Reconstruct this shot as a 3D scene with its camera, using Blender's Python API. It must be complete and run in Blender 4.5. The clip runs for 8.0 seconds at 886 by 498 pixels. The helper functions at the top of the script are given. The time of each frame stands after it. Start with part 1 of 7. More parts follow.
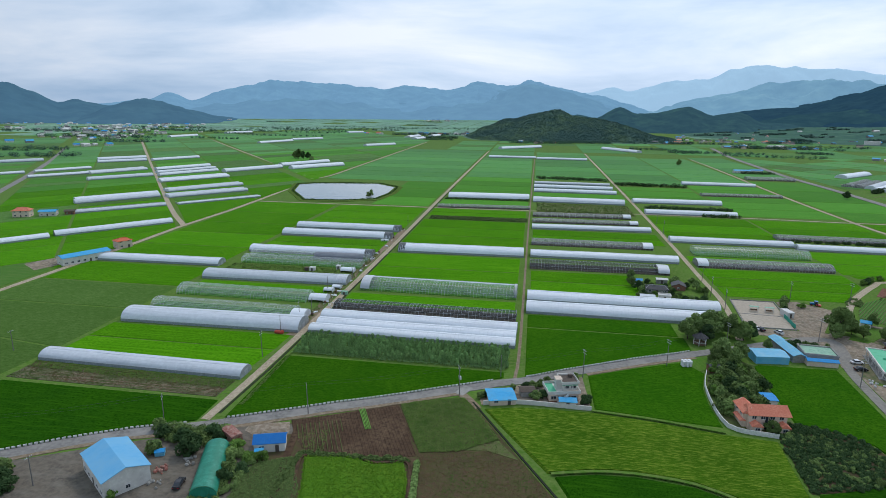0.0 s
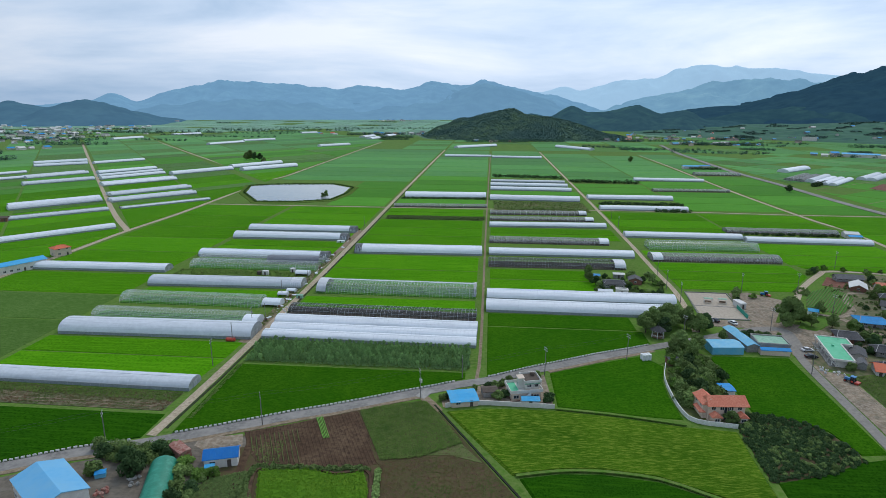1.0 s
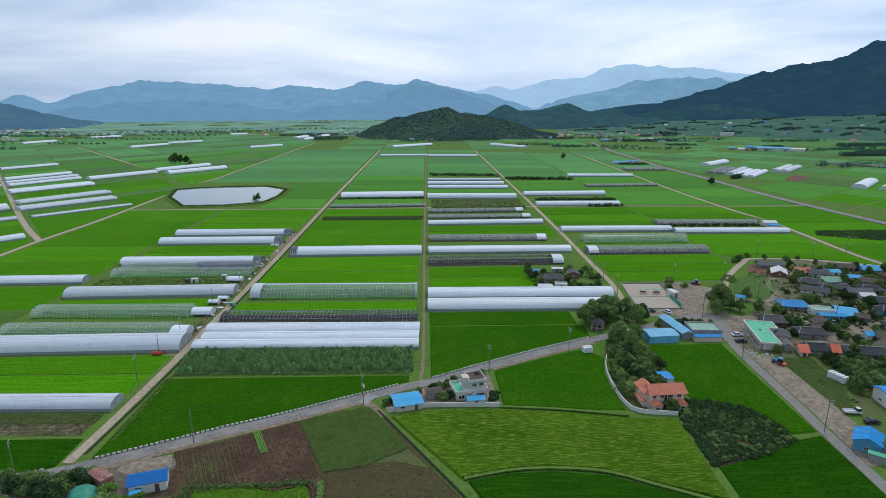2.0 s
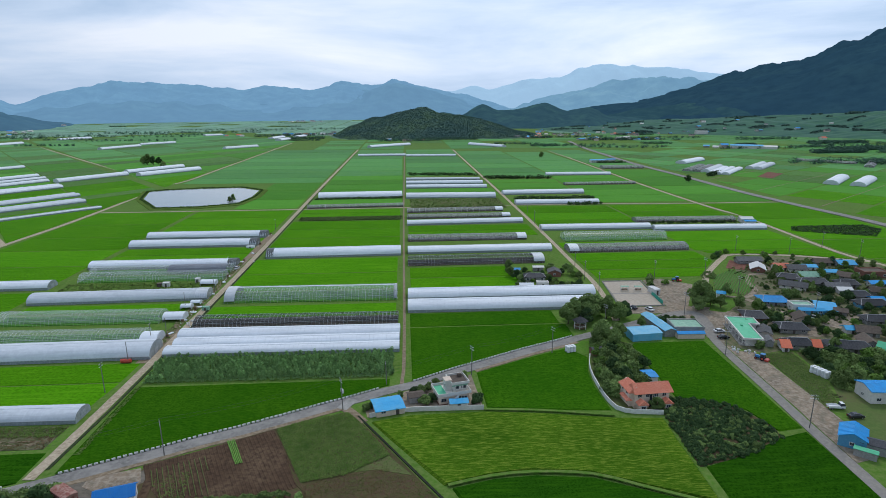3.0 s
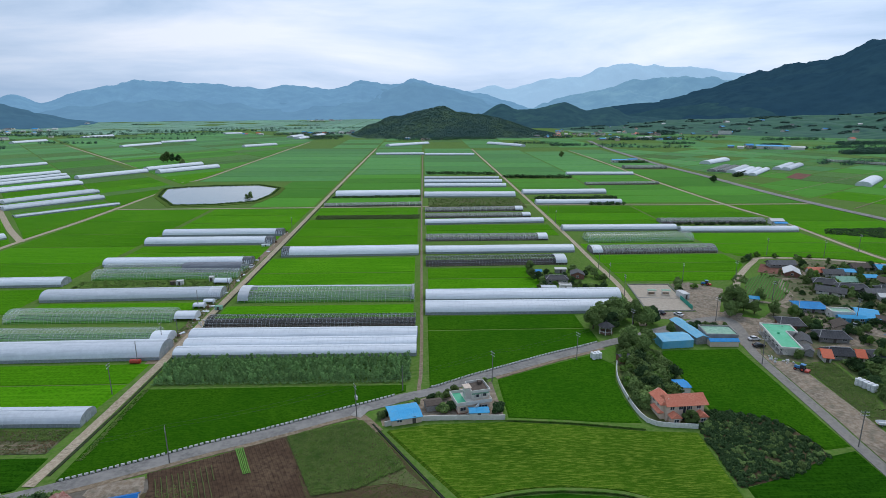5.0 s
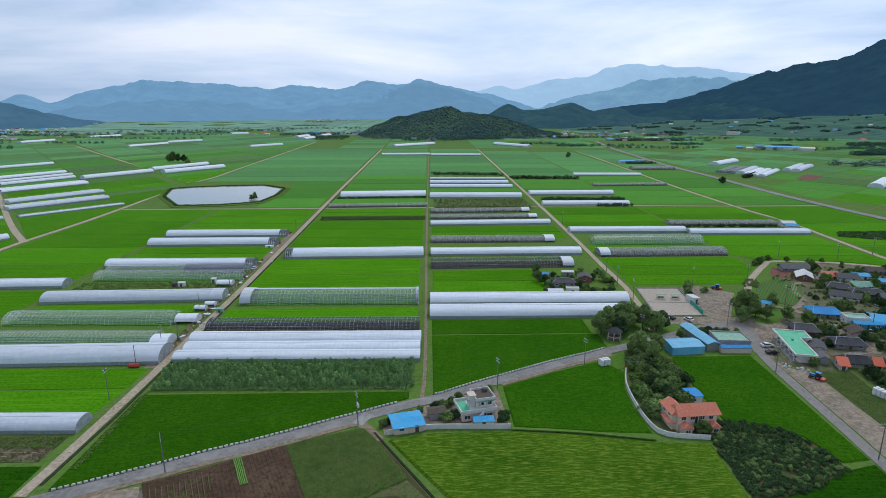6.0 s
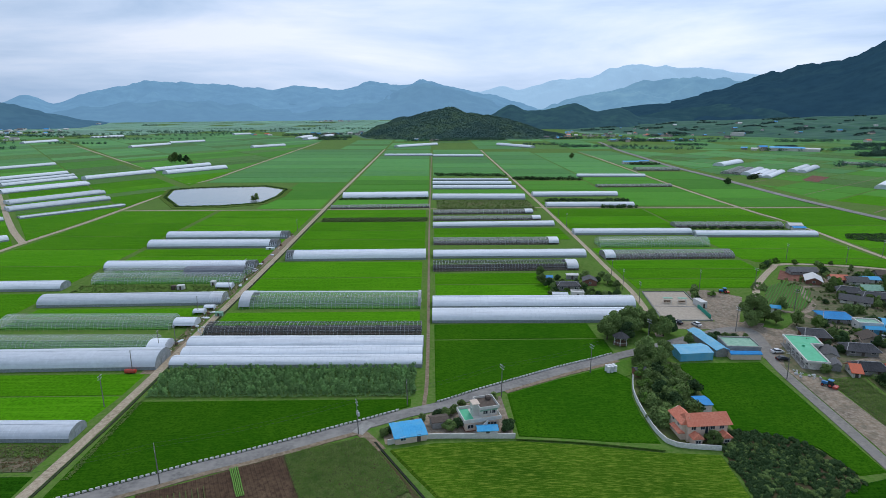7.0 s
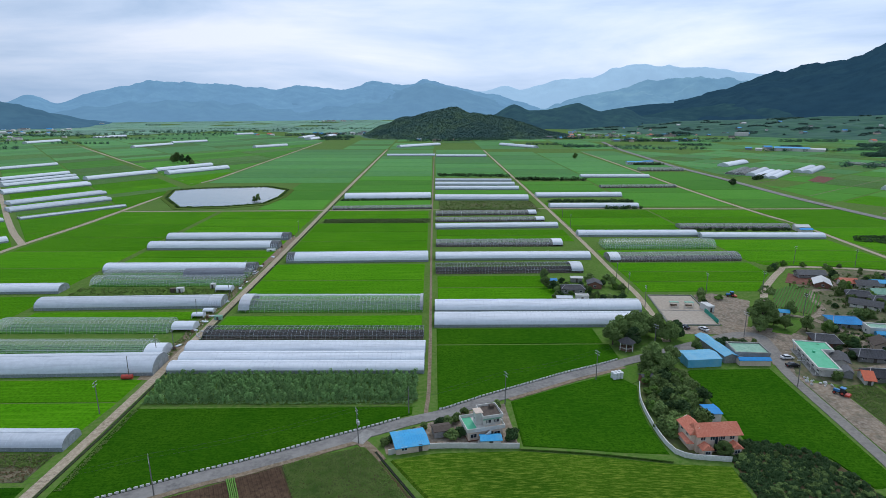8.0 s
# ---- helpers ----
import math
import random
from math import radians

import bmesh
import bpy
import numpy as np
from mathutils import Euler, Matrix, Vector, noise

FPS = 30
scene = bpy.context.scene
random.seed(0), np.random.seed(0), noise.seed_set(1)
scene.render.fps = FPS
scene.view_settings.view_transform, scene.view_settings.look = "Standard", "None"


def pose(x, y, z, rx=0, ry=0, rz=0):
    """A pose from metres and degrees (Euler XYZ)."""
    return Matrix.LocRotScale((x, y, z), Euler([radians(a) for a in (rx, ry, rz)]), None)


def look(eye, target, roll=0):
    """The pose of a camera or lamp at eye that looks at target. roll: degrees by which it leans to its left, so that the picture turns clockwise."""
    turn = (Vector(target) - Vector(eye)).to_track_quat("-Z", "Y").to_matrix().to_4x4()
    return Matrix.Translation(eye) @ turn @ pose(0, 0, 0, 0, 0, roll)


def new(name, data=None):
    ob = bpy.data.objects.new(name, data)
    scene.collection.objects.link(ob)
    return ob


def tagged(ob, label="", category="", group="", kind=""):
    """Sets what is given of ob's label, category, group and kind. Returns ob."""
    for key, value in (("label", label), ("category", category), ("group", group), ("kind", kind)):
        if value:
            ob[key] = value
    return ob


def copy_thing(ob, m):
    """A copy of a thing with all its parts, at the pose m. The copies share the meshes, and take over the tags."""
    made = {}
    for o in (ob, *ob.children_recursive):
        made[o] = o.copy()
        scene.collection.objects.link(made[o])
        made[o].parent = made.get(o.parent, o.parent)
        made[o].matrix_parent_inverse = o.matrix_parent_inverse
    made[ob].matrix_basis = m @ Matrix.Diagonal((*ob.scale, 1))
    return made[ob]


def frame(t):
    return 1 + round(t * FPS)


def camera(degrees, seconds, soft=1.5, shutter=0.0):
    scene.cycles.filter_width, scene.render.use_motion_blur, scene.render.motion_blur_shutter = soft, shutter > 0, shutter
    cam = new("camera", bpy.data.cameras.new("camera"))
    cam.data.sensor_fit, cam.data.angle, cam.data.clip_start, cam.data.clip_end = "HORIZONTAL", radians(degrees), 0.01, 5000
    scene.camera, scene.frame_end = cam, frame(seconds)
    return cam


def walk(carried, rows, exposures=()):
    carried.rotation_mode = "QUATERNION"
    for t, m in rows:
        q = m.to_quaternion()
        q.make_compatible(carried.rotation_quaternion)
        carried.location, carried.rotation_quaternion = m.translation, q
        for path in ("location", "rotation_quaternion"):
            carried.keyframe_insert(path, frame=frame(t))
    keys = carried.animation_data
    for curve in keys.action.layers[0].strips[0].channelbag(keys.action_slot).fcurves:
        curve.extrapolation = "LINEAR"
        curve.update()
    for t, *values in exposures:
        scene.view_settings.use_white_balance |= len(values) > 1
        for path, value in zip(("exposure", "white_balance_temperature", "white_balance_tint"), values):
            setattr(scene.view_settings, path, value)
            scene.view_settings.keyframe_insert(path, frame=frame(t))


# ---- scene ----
cam = camera(74.5, 8.0, soft=0.3)
PATH = [
    (0, (3.092, -14.388, 92.909), (2.799, -12.47, 92.423), 0.7),
    (0.5, (3.18, -12.027, 92.376), (2.944, -10.102, 91.89), 0.5),
    (1, (2.625, -9.707, 91.494), (2.475, -7.772, 91.009), 0.4),
    (1.5, (2.552, -7.658, 90.795), (2.499, -5.719, 90.311), 0.2),
    (2, (2.352, -5.214, 90.141), (2.411, -3.274, 89.656), -0.0),
    (3.5, (2.243, 1.727, 88.026), (2.382, 3.662, 87.542), -0.2),
    (4, (2.169, 4.134, 87.339), (2.32, 6.068, 86.855), -0.2),
    (4.5, (1.795, 6.401, 86.844), (1.93, 8.337, 86.36), -0.2),
    (4.7, (1.778, 7.172, 86.743), (1.873, 9.11, 86.258), -0.1),
    (6, (2.461, 13.124, 86.444), (2.512, 15.064, 85.96), 0.0),
    (6.5, (2.583, 15.385, 86.484), (2.63, 17.325, 86.001), 0.1),
    (7, (2.535, 17.514, 86.414), (2.577, 19.454, 85.932), 0.0),
    (7.5, (2.589, 19.63, 86.52), (2.625, 21.571, 86.037), 0.0),
    (8, (2.665, 21.678, 86.731), (2.698, 23.619, 86.248), -0.0),
]
walk(cam, [(t, look(eye, target, roll)) for t, eye, target, roll in PATH],
     exposures=((0, 0.0, 6460, 10.5), (3.5, -0.02, 6420, 12), (6, -0.03, 6330, 13), (8, -0.03, 6300, 13.5)))

# ---- world, sun, exposure ----
def node(nt, kind, **inputs):
    n = nt.nodes.new(kind)
    for k, v in inputs.items():
        n.inputs[k.replace("_", " ")].default_value = v
    return n


SUN_EL, SUN_ROT = radians(52), radians(25)
world = bpy.data.worlds.new("overcast_sky")
scene.world = world
world.use_nodes = True
wt = world.node_tree
wt.nodes.clear()
sky = wt.nodes.new("ShaderNodeTexSky")
sky.sky_type, sky.sun_disc = "NISHITA", False
sky.sun_elevation, sky.sun_rotation, sky.dust_density = SUN_EL, SUN_ROT, 3.0
coord = wt.nodes.new("ShaderNodeTexCoord")
flat = wt.nodes.new("ShaderNodeMapping")
flat.inputs["Scale"].default_value = (1.1, 1.1, 6.0)
wt.links.new(coord.outputs["Generated"], flat.inputs["Vector"])
cl = node(wt, "ShaderNodeTexNoise", Scale=1.7, Detail=7.0, Roughness=0.55, Distortion=0.35)
wt.links.new(flat.outputs["Vector"], cl.inputs["Vector"])
cover = wt.nodes.new("ShaderNodeValToRGB")
cover.color_ramp.elements[0].position, cover.color_ramp.elements[0].color = 0.33, (0.38, 0.56, 0.8, 1)
cover.color_ramp.elements[1].position, cover.color_ramp.elements[1].color = 0.68, (0.9, 0.98, 1.1, 1)
mid = cover.color_ramp.elements.new(0.5)
mid.color = (0.63, 0.78, 0.99, 1)
wt.links.new(cl.outputs["Fac"], cover.inputs["Fac"])
cloud_bg = node(wt, "ShaderNodeBackground", Strength=1.0)
toward = wt.nodes.new("ShaderNodeVectorMath")
toward.operation = "DOT_PRODUCT"
toward.inputs[1].default_value = (math.sin(SUN_ROT), math.cos(SUN_ROT), 0.25)
wt.links.new(coord.outputs["Generated"], toward.inputs[0])
veil = node(wt, "ShaderNodeMapRange")
veil.inputs["From Min"].default_value, veil.inputs["From Max"].default_value = 0.2, 1.05
veil.inputs["To Min"].default_value, veil.inputs["To Max"].default_value = 0.84, 1.17
wt.links.new(toward.outputs["Value"], veil.inputs["Value"])
wt.links.new(veil.outputs["Result"], cloud_bg.inputs["Strength"])
wt.links.new(cover.outputs["Color"], cloud_bg.inputs["Color"])
sky_bg = node(wt, "ShaderNodeBackground", Strength=0.06)
wt.links.new(sky.outputs["Color"], sky_bg.inputs["Color"])
both = node(wt, "ShaderNodeMixShader", Fac=0.85)
wt.links.new(sky_bg.outputs[0], both.inputs[1])
wt.links.new(cloud_bg.outputs[0], both.inputs[2])
wout = wt.nodes.new("ShaderNodeOutputWorld")
wt.links.new(both.outputs[0], wout.inputs["Surface"])

sun = new("sun", bpy.data.lights.new("sun", "SUN"))
sun.data.energy, sun.data.angle, sun.data.color = 1.2, radians(14), (1.0, 0.96, 0.9)
sun.matrix_world = look((0, 0, 500), Vector((0, 0, 500)) - Vector((math.sin(SUN_ROT) * math.cos(SUN_EL), math.cos(SUN_ROT) * math.cos(SUN_EL), math.sin(SUN_EL))))


# ---- materials ----
def surface(name, base, rough=0.8, spec=0.3, metal=0.0, grain=None, grain_scale=2.0, stain=None, stain_scale=0.15,
            streak=None, streak_scale=(0.03, 0.9, 0.5), bump=0.0, bump_scale=6.0, random_value=0.0, alpha=1.0, glow=None, sheen=0.0, island=False):
    """Principled material in world space: grain and stain are second colours mixed in by noise at two scales, streak one
    mixed in along an axis, random_value the spread of brightness from object to object."""
    m = bpy.data.materials.new(name)
    m.use_nodes = True
    nt = m.node_tree
    b = nt.nodes["Principled BSDF"]
    b.inputs["Roughness"].default_value = rough
    b.inputs["Specular IOR Level"].default_value = spec
    b.inputs["Metallic"].default_value = metal
    b.inputs["Alpha"].default_value = alpha
    # sheen pales surfaces at grazing angles, standing in for haze
    b.inputs["Sheen Weight"].default_value, b.inputs["Sheen Roughness"].default_value = sheen, 0.2
    b.inputs["Sheen Tint"].default_value = (0.85, 0.97, 0.92, 1)
    # glow: emission that lays haze over far slopes
    if glow:
        b.inputs["Emission Color"].default_value, b.inputs["Emission Strength"].default_value = (*glow, 1), 1.0
    geo = nt.nodes.new("ShaderNodeNewGeometry")
    colour = None

    def mixed(a, second, fac, low, high):
        ramp = node(nt, "ShaderNodeMapRange")
        ramp.inputs["From Min"].default_value, ramp.inputs["From Max"].default_value = low, high
        nt.links.new(fac, ramp.inputs["Value"])
        mx = nt.nodes.new("ShaderNodeMix")
        mx.data_type = "RGBA"
        nt.links.new(ramp.outputs["Result"], mx.inputs["Factor"])
        if a is None:
            mx.inputs["A"].default_value = (*base, 1)
        else:
            nt.links.new(a, mx.inputs["A"])
        mx.inputs["B"].default_value = (*second, 1)
        return mx.outputs["Result"]

    for second, scale, low, high, det in ((stain, stain_scale, 0.4, 0.68, 4.0), (grain, grain_scale, 0.38, 0.66, 5.0)):
        if second:
            n = node(nt, "ShaderNodeTexNoise", Scale=scale, Detail=det, Roughness=0.6)
            nt.links.new(geo.outputs["Position"], n.inputs["Vector"])
            colour = mixed(colour, second, n.outputs["Fac"], low, high)
    if streak:
        mp = nt.nodes.new("ShaderNodeMapping")
        mp.inputs["Scale"].default_value = streak_scale
        nt.links.new(geo.outputs["Position"], mp.inputs["Vector"])
        n = node(nt, "ShaderNodeTexNoise", Scale=1.0, Detail=4.0, Roughness=0.65)
        nt.links.new(mp.outputs["Vector"], n.inputs["Vector"])
        colour = mixed(colour, streak, n.outputs["Fac"], 0.48, 0.72)
    if random_value:
        info = nt.nodes.new("ShaderNodeObjectInfo")
        mr = node(nt, "ShaderNodeMapRange")
        mr.inputs["To Min"].default_value, mr.inputs["To Max"].default_value = 1 - random_value, 1 + random_value
        nt.links.new(geo.outputs["Random Per Island"] if island else info.outputs["Random"], mr.inputs["Value"])
        hsv = nt.nodes.new("ShaderNodeHueSaturation")
        nt.links.new(mr.outputs["Result"], hsv.inputs["Value"])
        if colour is None:
            hsv.inputs["Color"].default_value = (*base, 1)
        else:
            nt.links.new(colour, hsv.inputs["Color"])
        colour = hsv.outputs["Color"]
    if colour is None:
        b.inputs["Base Color"].default_value = (*base, 1)
    else:
        nt.links.new(colour, b.inputs["Base Color"])
    if bump:
        n = node(nt, "ShaderNodeTexNoise", Scale=bump_scale, Detail=4.0)
        nt.links.new(geo.outputs["Position"], n.inputs["Vector"])
        bp = node(nt, "ShaderNodeBump", Strength=min(1.0, bump), Distance=0.1)
        nt.links.new(n.outputs["Fac"], bp.inputs["Height"])
        nt.links.new(bp.outputs["Normal"], b.inputs["Normal"])
    return m


M = {}
M["grass"] = surface("verge_grass", (0.088, 0.19, 0.028), 0.95, 0.0, grain=(0.14, 0.205, 0.055), grain_scale=0.7, stain=(0.07, 0.145, 0.024), stain_scale=0.05, bump=0.5, bump_scale=1.5, sheen=0.1)
M["rice"] = surface("rice_canopy", (0.066, 0.23, 0.005), 0.95, 0.0, grain=(0.04, 0.155, 0.004), grain_scale=1.0, stain=(0.095, 0.275, 0.009), stain_scale=0.025, streak=(0.1, 0.28, 0.01), streak_scale=(0.04, 1.1, 0.5), bump=0.6, bump_scale=4, random_value=0.15, sheen=0.08)
# deep green rice, its colour darkened further to paint in corner vignette
M["rice_deep_vignette"] = surface("deep_rice_with_vignette", (0.019, 0.08, 0.005), 0.95, 0.0, grain=(0.008, 0.045, 0.002), grain_scale=1.8, stain=(0.025, 0.1, 0.004), stain_scale=0.05, streak=(0.03, 0.108, 0.005), streak_scale=(0.1, 1.5, 0.5), bump=0.6, bump_scale=4, random_value=0.12, sheen=0.07)
M["rice_pale"] = surface("ripening_rice", (0.075, 0.16, 0.011), 0.95, 0.0, grain=(0.032, 0.09, 0.005), grain_scale=2.6, stain=(0.03, 0.09, 0.006), stain_scale=0.04, streak=(0.19, 0.26, 0.032), streak_scale=(0.4, 2.8, 0.5), bump=0.9, bump_scale=4.0, random_value=0.05, sheen=0.1)
M["rice_mid"] = surface("medium_green_rice", (0.027, 0.108, 0.004), 0.95, 0.0, grain=(0.014, 0.07, 0.003), grain_scale=1.8, stain=(0.05, 0.145, 0.006), stain_scale=0.035, streak=(0.045, 0.135, 0.006), streak_scale=(0.35, 1.6, 0.5), bump=0.7, bump_scale=4, random_value=0.08, sheen=0.1)
M["rice_olive"] = surface("olive_green_rice", (0.078, 0.19, 0.03), 0.95, 0.0, grain=(0.06, 0.155, 0.024), grain_scale=0.8, stain=(0.09, 0.175, 0.035), stain_scale=0.03, streak=(0.115, 0.19, 0.05), streak_scale=(0.05, 0.4, 0.5), bump=0.5, bump_scale=4, random_value=0.18, sheen=0.2)
# distant crops: haze painted into a paler, bluer base colour
M["rice_far"] = surface("haze_tinted_crops", (0.13, 0.285, 0.15), 0.95, 0.0, grain=(0.1, 0.235, 0.12), grain_scale=0.03, stain=(0.17, 0.32, 0.16), stain_scale=0.008, random_value=0.3, sheen=0.5, island=True)
M["rice_dull"] = surface("dull_olive_rice", (0.07, 0.142, 0.028), 0.95, 0.0, grain=(0.052, 0.112, 0.02), grain_scale=1.2, stain=(0.092, 0.165, 0.04), stain_scale=0.04, streak=(0.1, 0.172, 0.045), streak_scale=(0.3, 1.0, 0.5), bump=0.6, bump_scale=3, random_value=0.12, sheen=0.1)
# next two: rice with haze mixed into its colour, stronger farther out
M["rice_faint_haze"] = surface("faint_haze_rice", (0.073, 0.238, 0.024), 0.95, 0.0, grain=(0.056, 0.2, 0.018), grain_scale=0.5, stain=(0.09, 0.258, 0.03), stain_scale=0.018, streak=(0.1, 0.275, 0.034), streak_scale=(0.03, 0.5, 0.5), random_value=0.18, sheen=0.15)
M["rice_haze"] = surface("haze_tinted_rice", (0.08, 0.245, 0.052), 0.95, 0.0, grain=(0.064, 0.21, 0.042), grain_scale=0.12, stain=(0.09, 0.25, 0.07), stain_scale=0.012, streak=(0.1, 0.26, 0.04), streak_scale=(0.02, 0.2, 0.5), random_value=0.2, sheen=0.25)
M["bund"] = surface("grassy_bank", (0.075, 0.145, 0.022), 0.95, 0.0, grain=(0.13, 0.17, 0.05), grain_scale=0.5, stain=(0.05, 0.11, 0.02), stain_scale=0.1, bump=0.6, bump_scale=3)
M["asphalt"] = surface("worn_asphalt", (0.2, 0.19, 0.178), 0.85, 0.25, grain=(0.25, 0.238, 0.22), grain_scale=0.9, stain=(0.14, 0.134, 0.125), stain_scale=0.15, streak=(0.3, 0.285, 0.26), streak_scale=(0.12, 0.2, 0.5), bump=0.04, bump_scale=12)
M["concrete_road"] = surface("dusty_concrete_road", (0.35, 0.285, 0.2), 0.9, 0.2, grain=(0.5, 0.42, 0.31), grain_scale=1.2, stain=(0.25, 0.2, 0.13), stain_scale=0.12, bump=0.2, bump_scale=8)
M["dirt"] = surface("bare_earth", (0.21, 0.155, 0.1), 0.95, 0.1, grain=(0.3, 0.24, 0.17), grain_scale=0.9, stain=(0.15, 0.12, 0.08), stain_scale=0.15, bump=0.6, bump_scale=4)
M["film"] = surface("milky_film", (0.74, 0.78, 0.82), 0.6, 0.35, grain=(0.68, 0.72, 0.76), grain_scale=0.7, streak=(0.56, 0.6, 0.64), streak_scale=(0.06, 0.9, 0.9), bump=0.12, bump_scale=2.5, random_value=0.06)
M["film_grey"] = surface("aged_grey_film", (0.6, 0.64, 0.68), 0.6, 0.35, grain=(0.53, 0.57, 0.61), grain_scale=0.7, streak=(0.44, 0.48, 0.52), streak_scale=(0.06, 0.9, 0.9), bump=0.12, bump_scale=2.5, random_value=0.06)
M["skirt"] = surface("side_skirt_film", (0.3, 0.34, 0.37), 0.5, 0.4, grain=(0.22, 0.25, 0.27), grain_scale=1.5)
M["steel"] = surface("galvanised_pipe", (0.5, 0.53, 0.54), 0.5, 0.4, metal=0.3)
M["water"] = surface("pond_water", (0.2, 0.24, 0.24), 0.12, 0.5, grain=(0.24, 0.28, 0.27), grain_scale=0.05, bump=0.05, bump_scale=0.8)
# ranges: bluish colour and emission stand in for haze, paler with distance
M["mountain"] = surface("wooded_mountain_haze_glow", (0.02, 0.052, 0.072), 1.0, 0.0, grain=(0.012, 0.034, 0.05), grain_scale=0.012, stain=(0.034, 0.074, 0.08), stain_scale=0.005, bump=0.7, bump_scale=0.03, glow=(0.05, 0.112, 0.175))
M["mountain_north"] = surface("wooded_range_haze_glow", (0.045, 0.095, 0.135), 1.0, 0.0, grain=(0.03, 0.07, 0.105), grain_scale=0.012, stain=(0.07, 0.135, 0.16), stain_scale=0.005, bump=1.0, bump_scale=0.03, glow=(0.13, 0.255, 0.39), sheen=0.0)
M["mountain_front"] = surface("front_range_haze_glow", (0.03, 0.07, 0.1), 1.0, 0.0, grain=(0.02, 0.052, 0.078), grain_scale=0.012, stain=(0.048, 0.1, 0.115), stain_scale=0.005, bump=0.7, bump_scale=0.03, glow=(0.122, 0.24, 0.367))
M["mountain_far"] = surface("far_mountain_haze_glow", (0.12, 0.19, 0.24), 1.0, 0.0, grain=(0.1, 0.17, 0.22), grain_scale=0.006, stain=(0.14, 0.22, 0.26), stain_scale=0.003, glow=(0.27, 0.41, 0.55))
M["mountain_mid"] = surface("mid_mountain_haze_glow", (0.06, 0.12, 0.15), 1.0, 0.0, grain=(0.04, 0.09, 0.12), grain_scale=0.01, stain=(0.1, 0.17, 0.17), stain_scale=0.004, bump=1.0, bump_scale=0.02, glow=(0.13, 0.25, 0.37), sheen=0.2)
M["mountain_east"] = surface("dark_slope_haze_glow", (0.012, 0.034, 0.048), 1.0, 0.0, grain=(0.007, 0.022, 0.034), grain_scale=0.02, stain=(0.022, 0.052, 0.056), stain_scale=0.005, bump=0.6, bump_scale=0.05, glow=(0.012, 0.033, 0.056))
# hill, terraced slope and its woods: haze tinted into the blue-green base
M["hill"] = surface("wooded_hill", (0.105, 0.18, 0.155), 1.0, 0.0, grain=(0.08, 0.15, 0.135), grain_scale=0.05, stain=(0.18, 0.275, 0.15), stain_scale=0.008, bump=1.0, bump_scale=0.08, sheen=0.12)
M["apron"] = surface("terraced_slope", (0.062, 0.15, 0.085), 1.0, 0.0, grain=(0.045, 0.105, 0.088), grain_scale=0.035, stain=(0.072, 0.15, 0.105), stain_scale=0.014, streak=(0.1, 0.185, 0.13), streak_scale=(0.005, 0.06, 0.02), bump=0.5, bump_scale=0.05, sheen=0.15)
M["apron_wood"] = surface("haze_tinted_woodland", (0.1, 0.17, 0.135), 1.0, 0.0, grain=(0.078, 0.14, 0.115), grain_scale=0.05, sheen=0.15)
# lower slope and foothills: haze put into bluish colour and faint emission
M["slope_foot"] = surface("lower_slope_haze_glow", (0.018, 0.044, 0.05), 1.0, 0.0, grain=(0.012, 0.032, 0.04), grain_scale=0.03, stain=(0.034, 0.074, 0.062), stain_scale=0.01, bump=0.7, bump_scale=0.06, glow=(0.012, 0.034, 0.05))
M["foothill"] = surface("foothill_haze_glow", (0.024, 0.056, 0.062), 1.0, 0.0, grain=(0.016, 0.04, 0.05), grain_scale=0.03, stain=(0.042, 0.09, 0.072), stain_scale=0.01, bump=0.8, bump_scale=0.06, glow=(0.016, 0.04, 0.056))


# ---- mesh helpers ----
def mesh_of(bm, name, mats):
    me = bpy.data.meshes.new(name)
    bm.to_mesh(me)
    bm.free()
    for m in mats if isinstance(mats, (list, tuple)) else (mats,):
        me.materials.append(m)
    return me


def part(name, bm, material, parent=None, label=""):
    """Links a bmesh as one mesh object, under parent if there is one."""
    ob = new(name, mesh_of(bm, name, material))
    ob.parent = parent
    if label:
        ob["label"] = label
    return ob


def shared(name, me, parent, m=None):
    """One more object on a mesh that others use too."""
    ob = new(name, me)
    ob.parent = parent
    if m is not None:
        ob.matrix_basis = m
    return ob


def empty(name, m=None):
    ob = new(name)
    ob.empty_display_size = 0.5
    if m is not None:
        ob.matrix_basis = m
    return ob


def box(bm, x0, x1, y0, y1, z0, z1, bevel=0.0):
    r = bmesh.ops.create_cube(bm, size=1.0, matrix=Matrix.LocRotScale(((x0 + x1) / 2, (y0 + y1) / 2, (z0 + z1) / 2), None, (x1 - x0, y1 - y0, z1 - z0)))
    if bevel:
        edges = list({e for v in r["verts"] for e in v.link_edges})
        bmesh.ops.bevel(bm, geom=edges, offset=bevel, segments=1, affect="EDGES")
    return r["verts"]


def tube(bm, a, b, r0, r1=None, n=6, caps=True):
    a, b = Vector(a), Vector(b)
    d = b - a
    m = Matrix.Translation((a + b) / 2) @ d.to_track_quat("Z", "Y").to_matrix().to_4x4()
    return bmesh.ops.create_cone(bm, cap_ends=caps, segments=n, radius1=r0, radius2=r0 if r1 is None else r1, depth=d.length, matrix=m)["verts"]


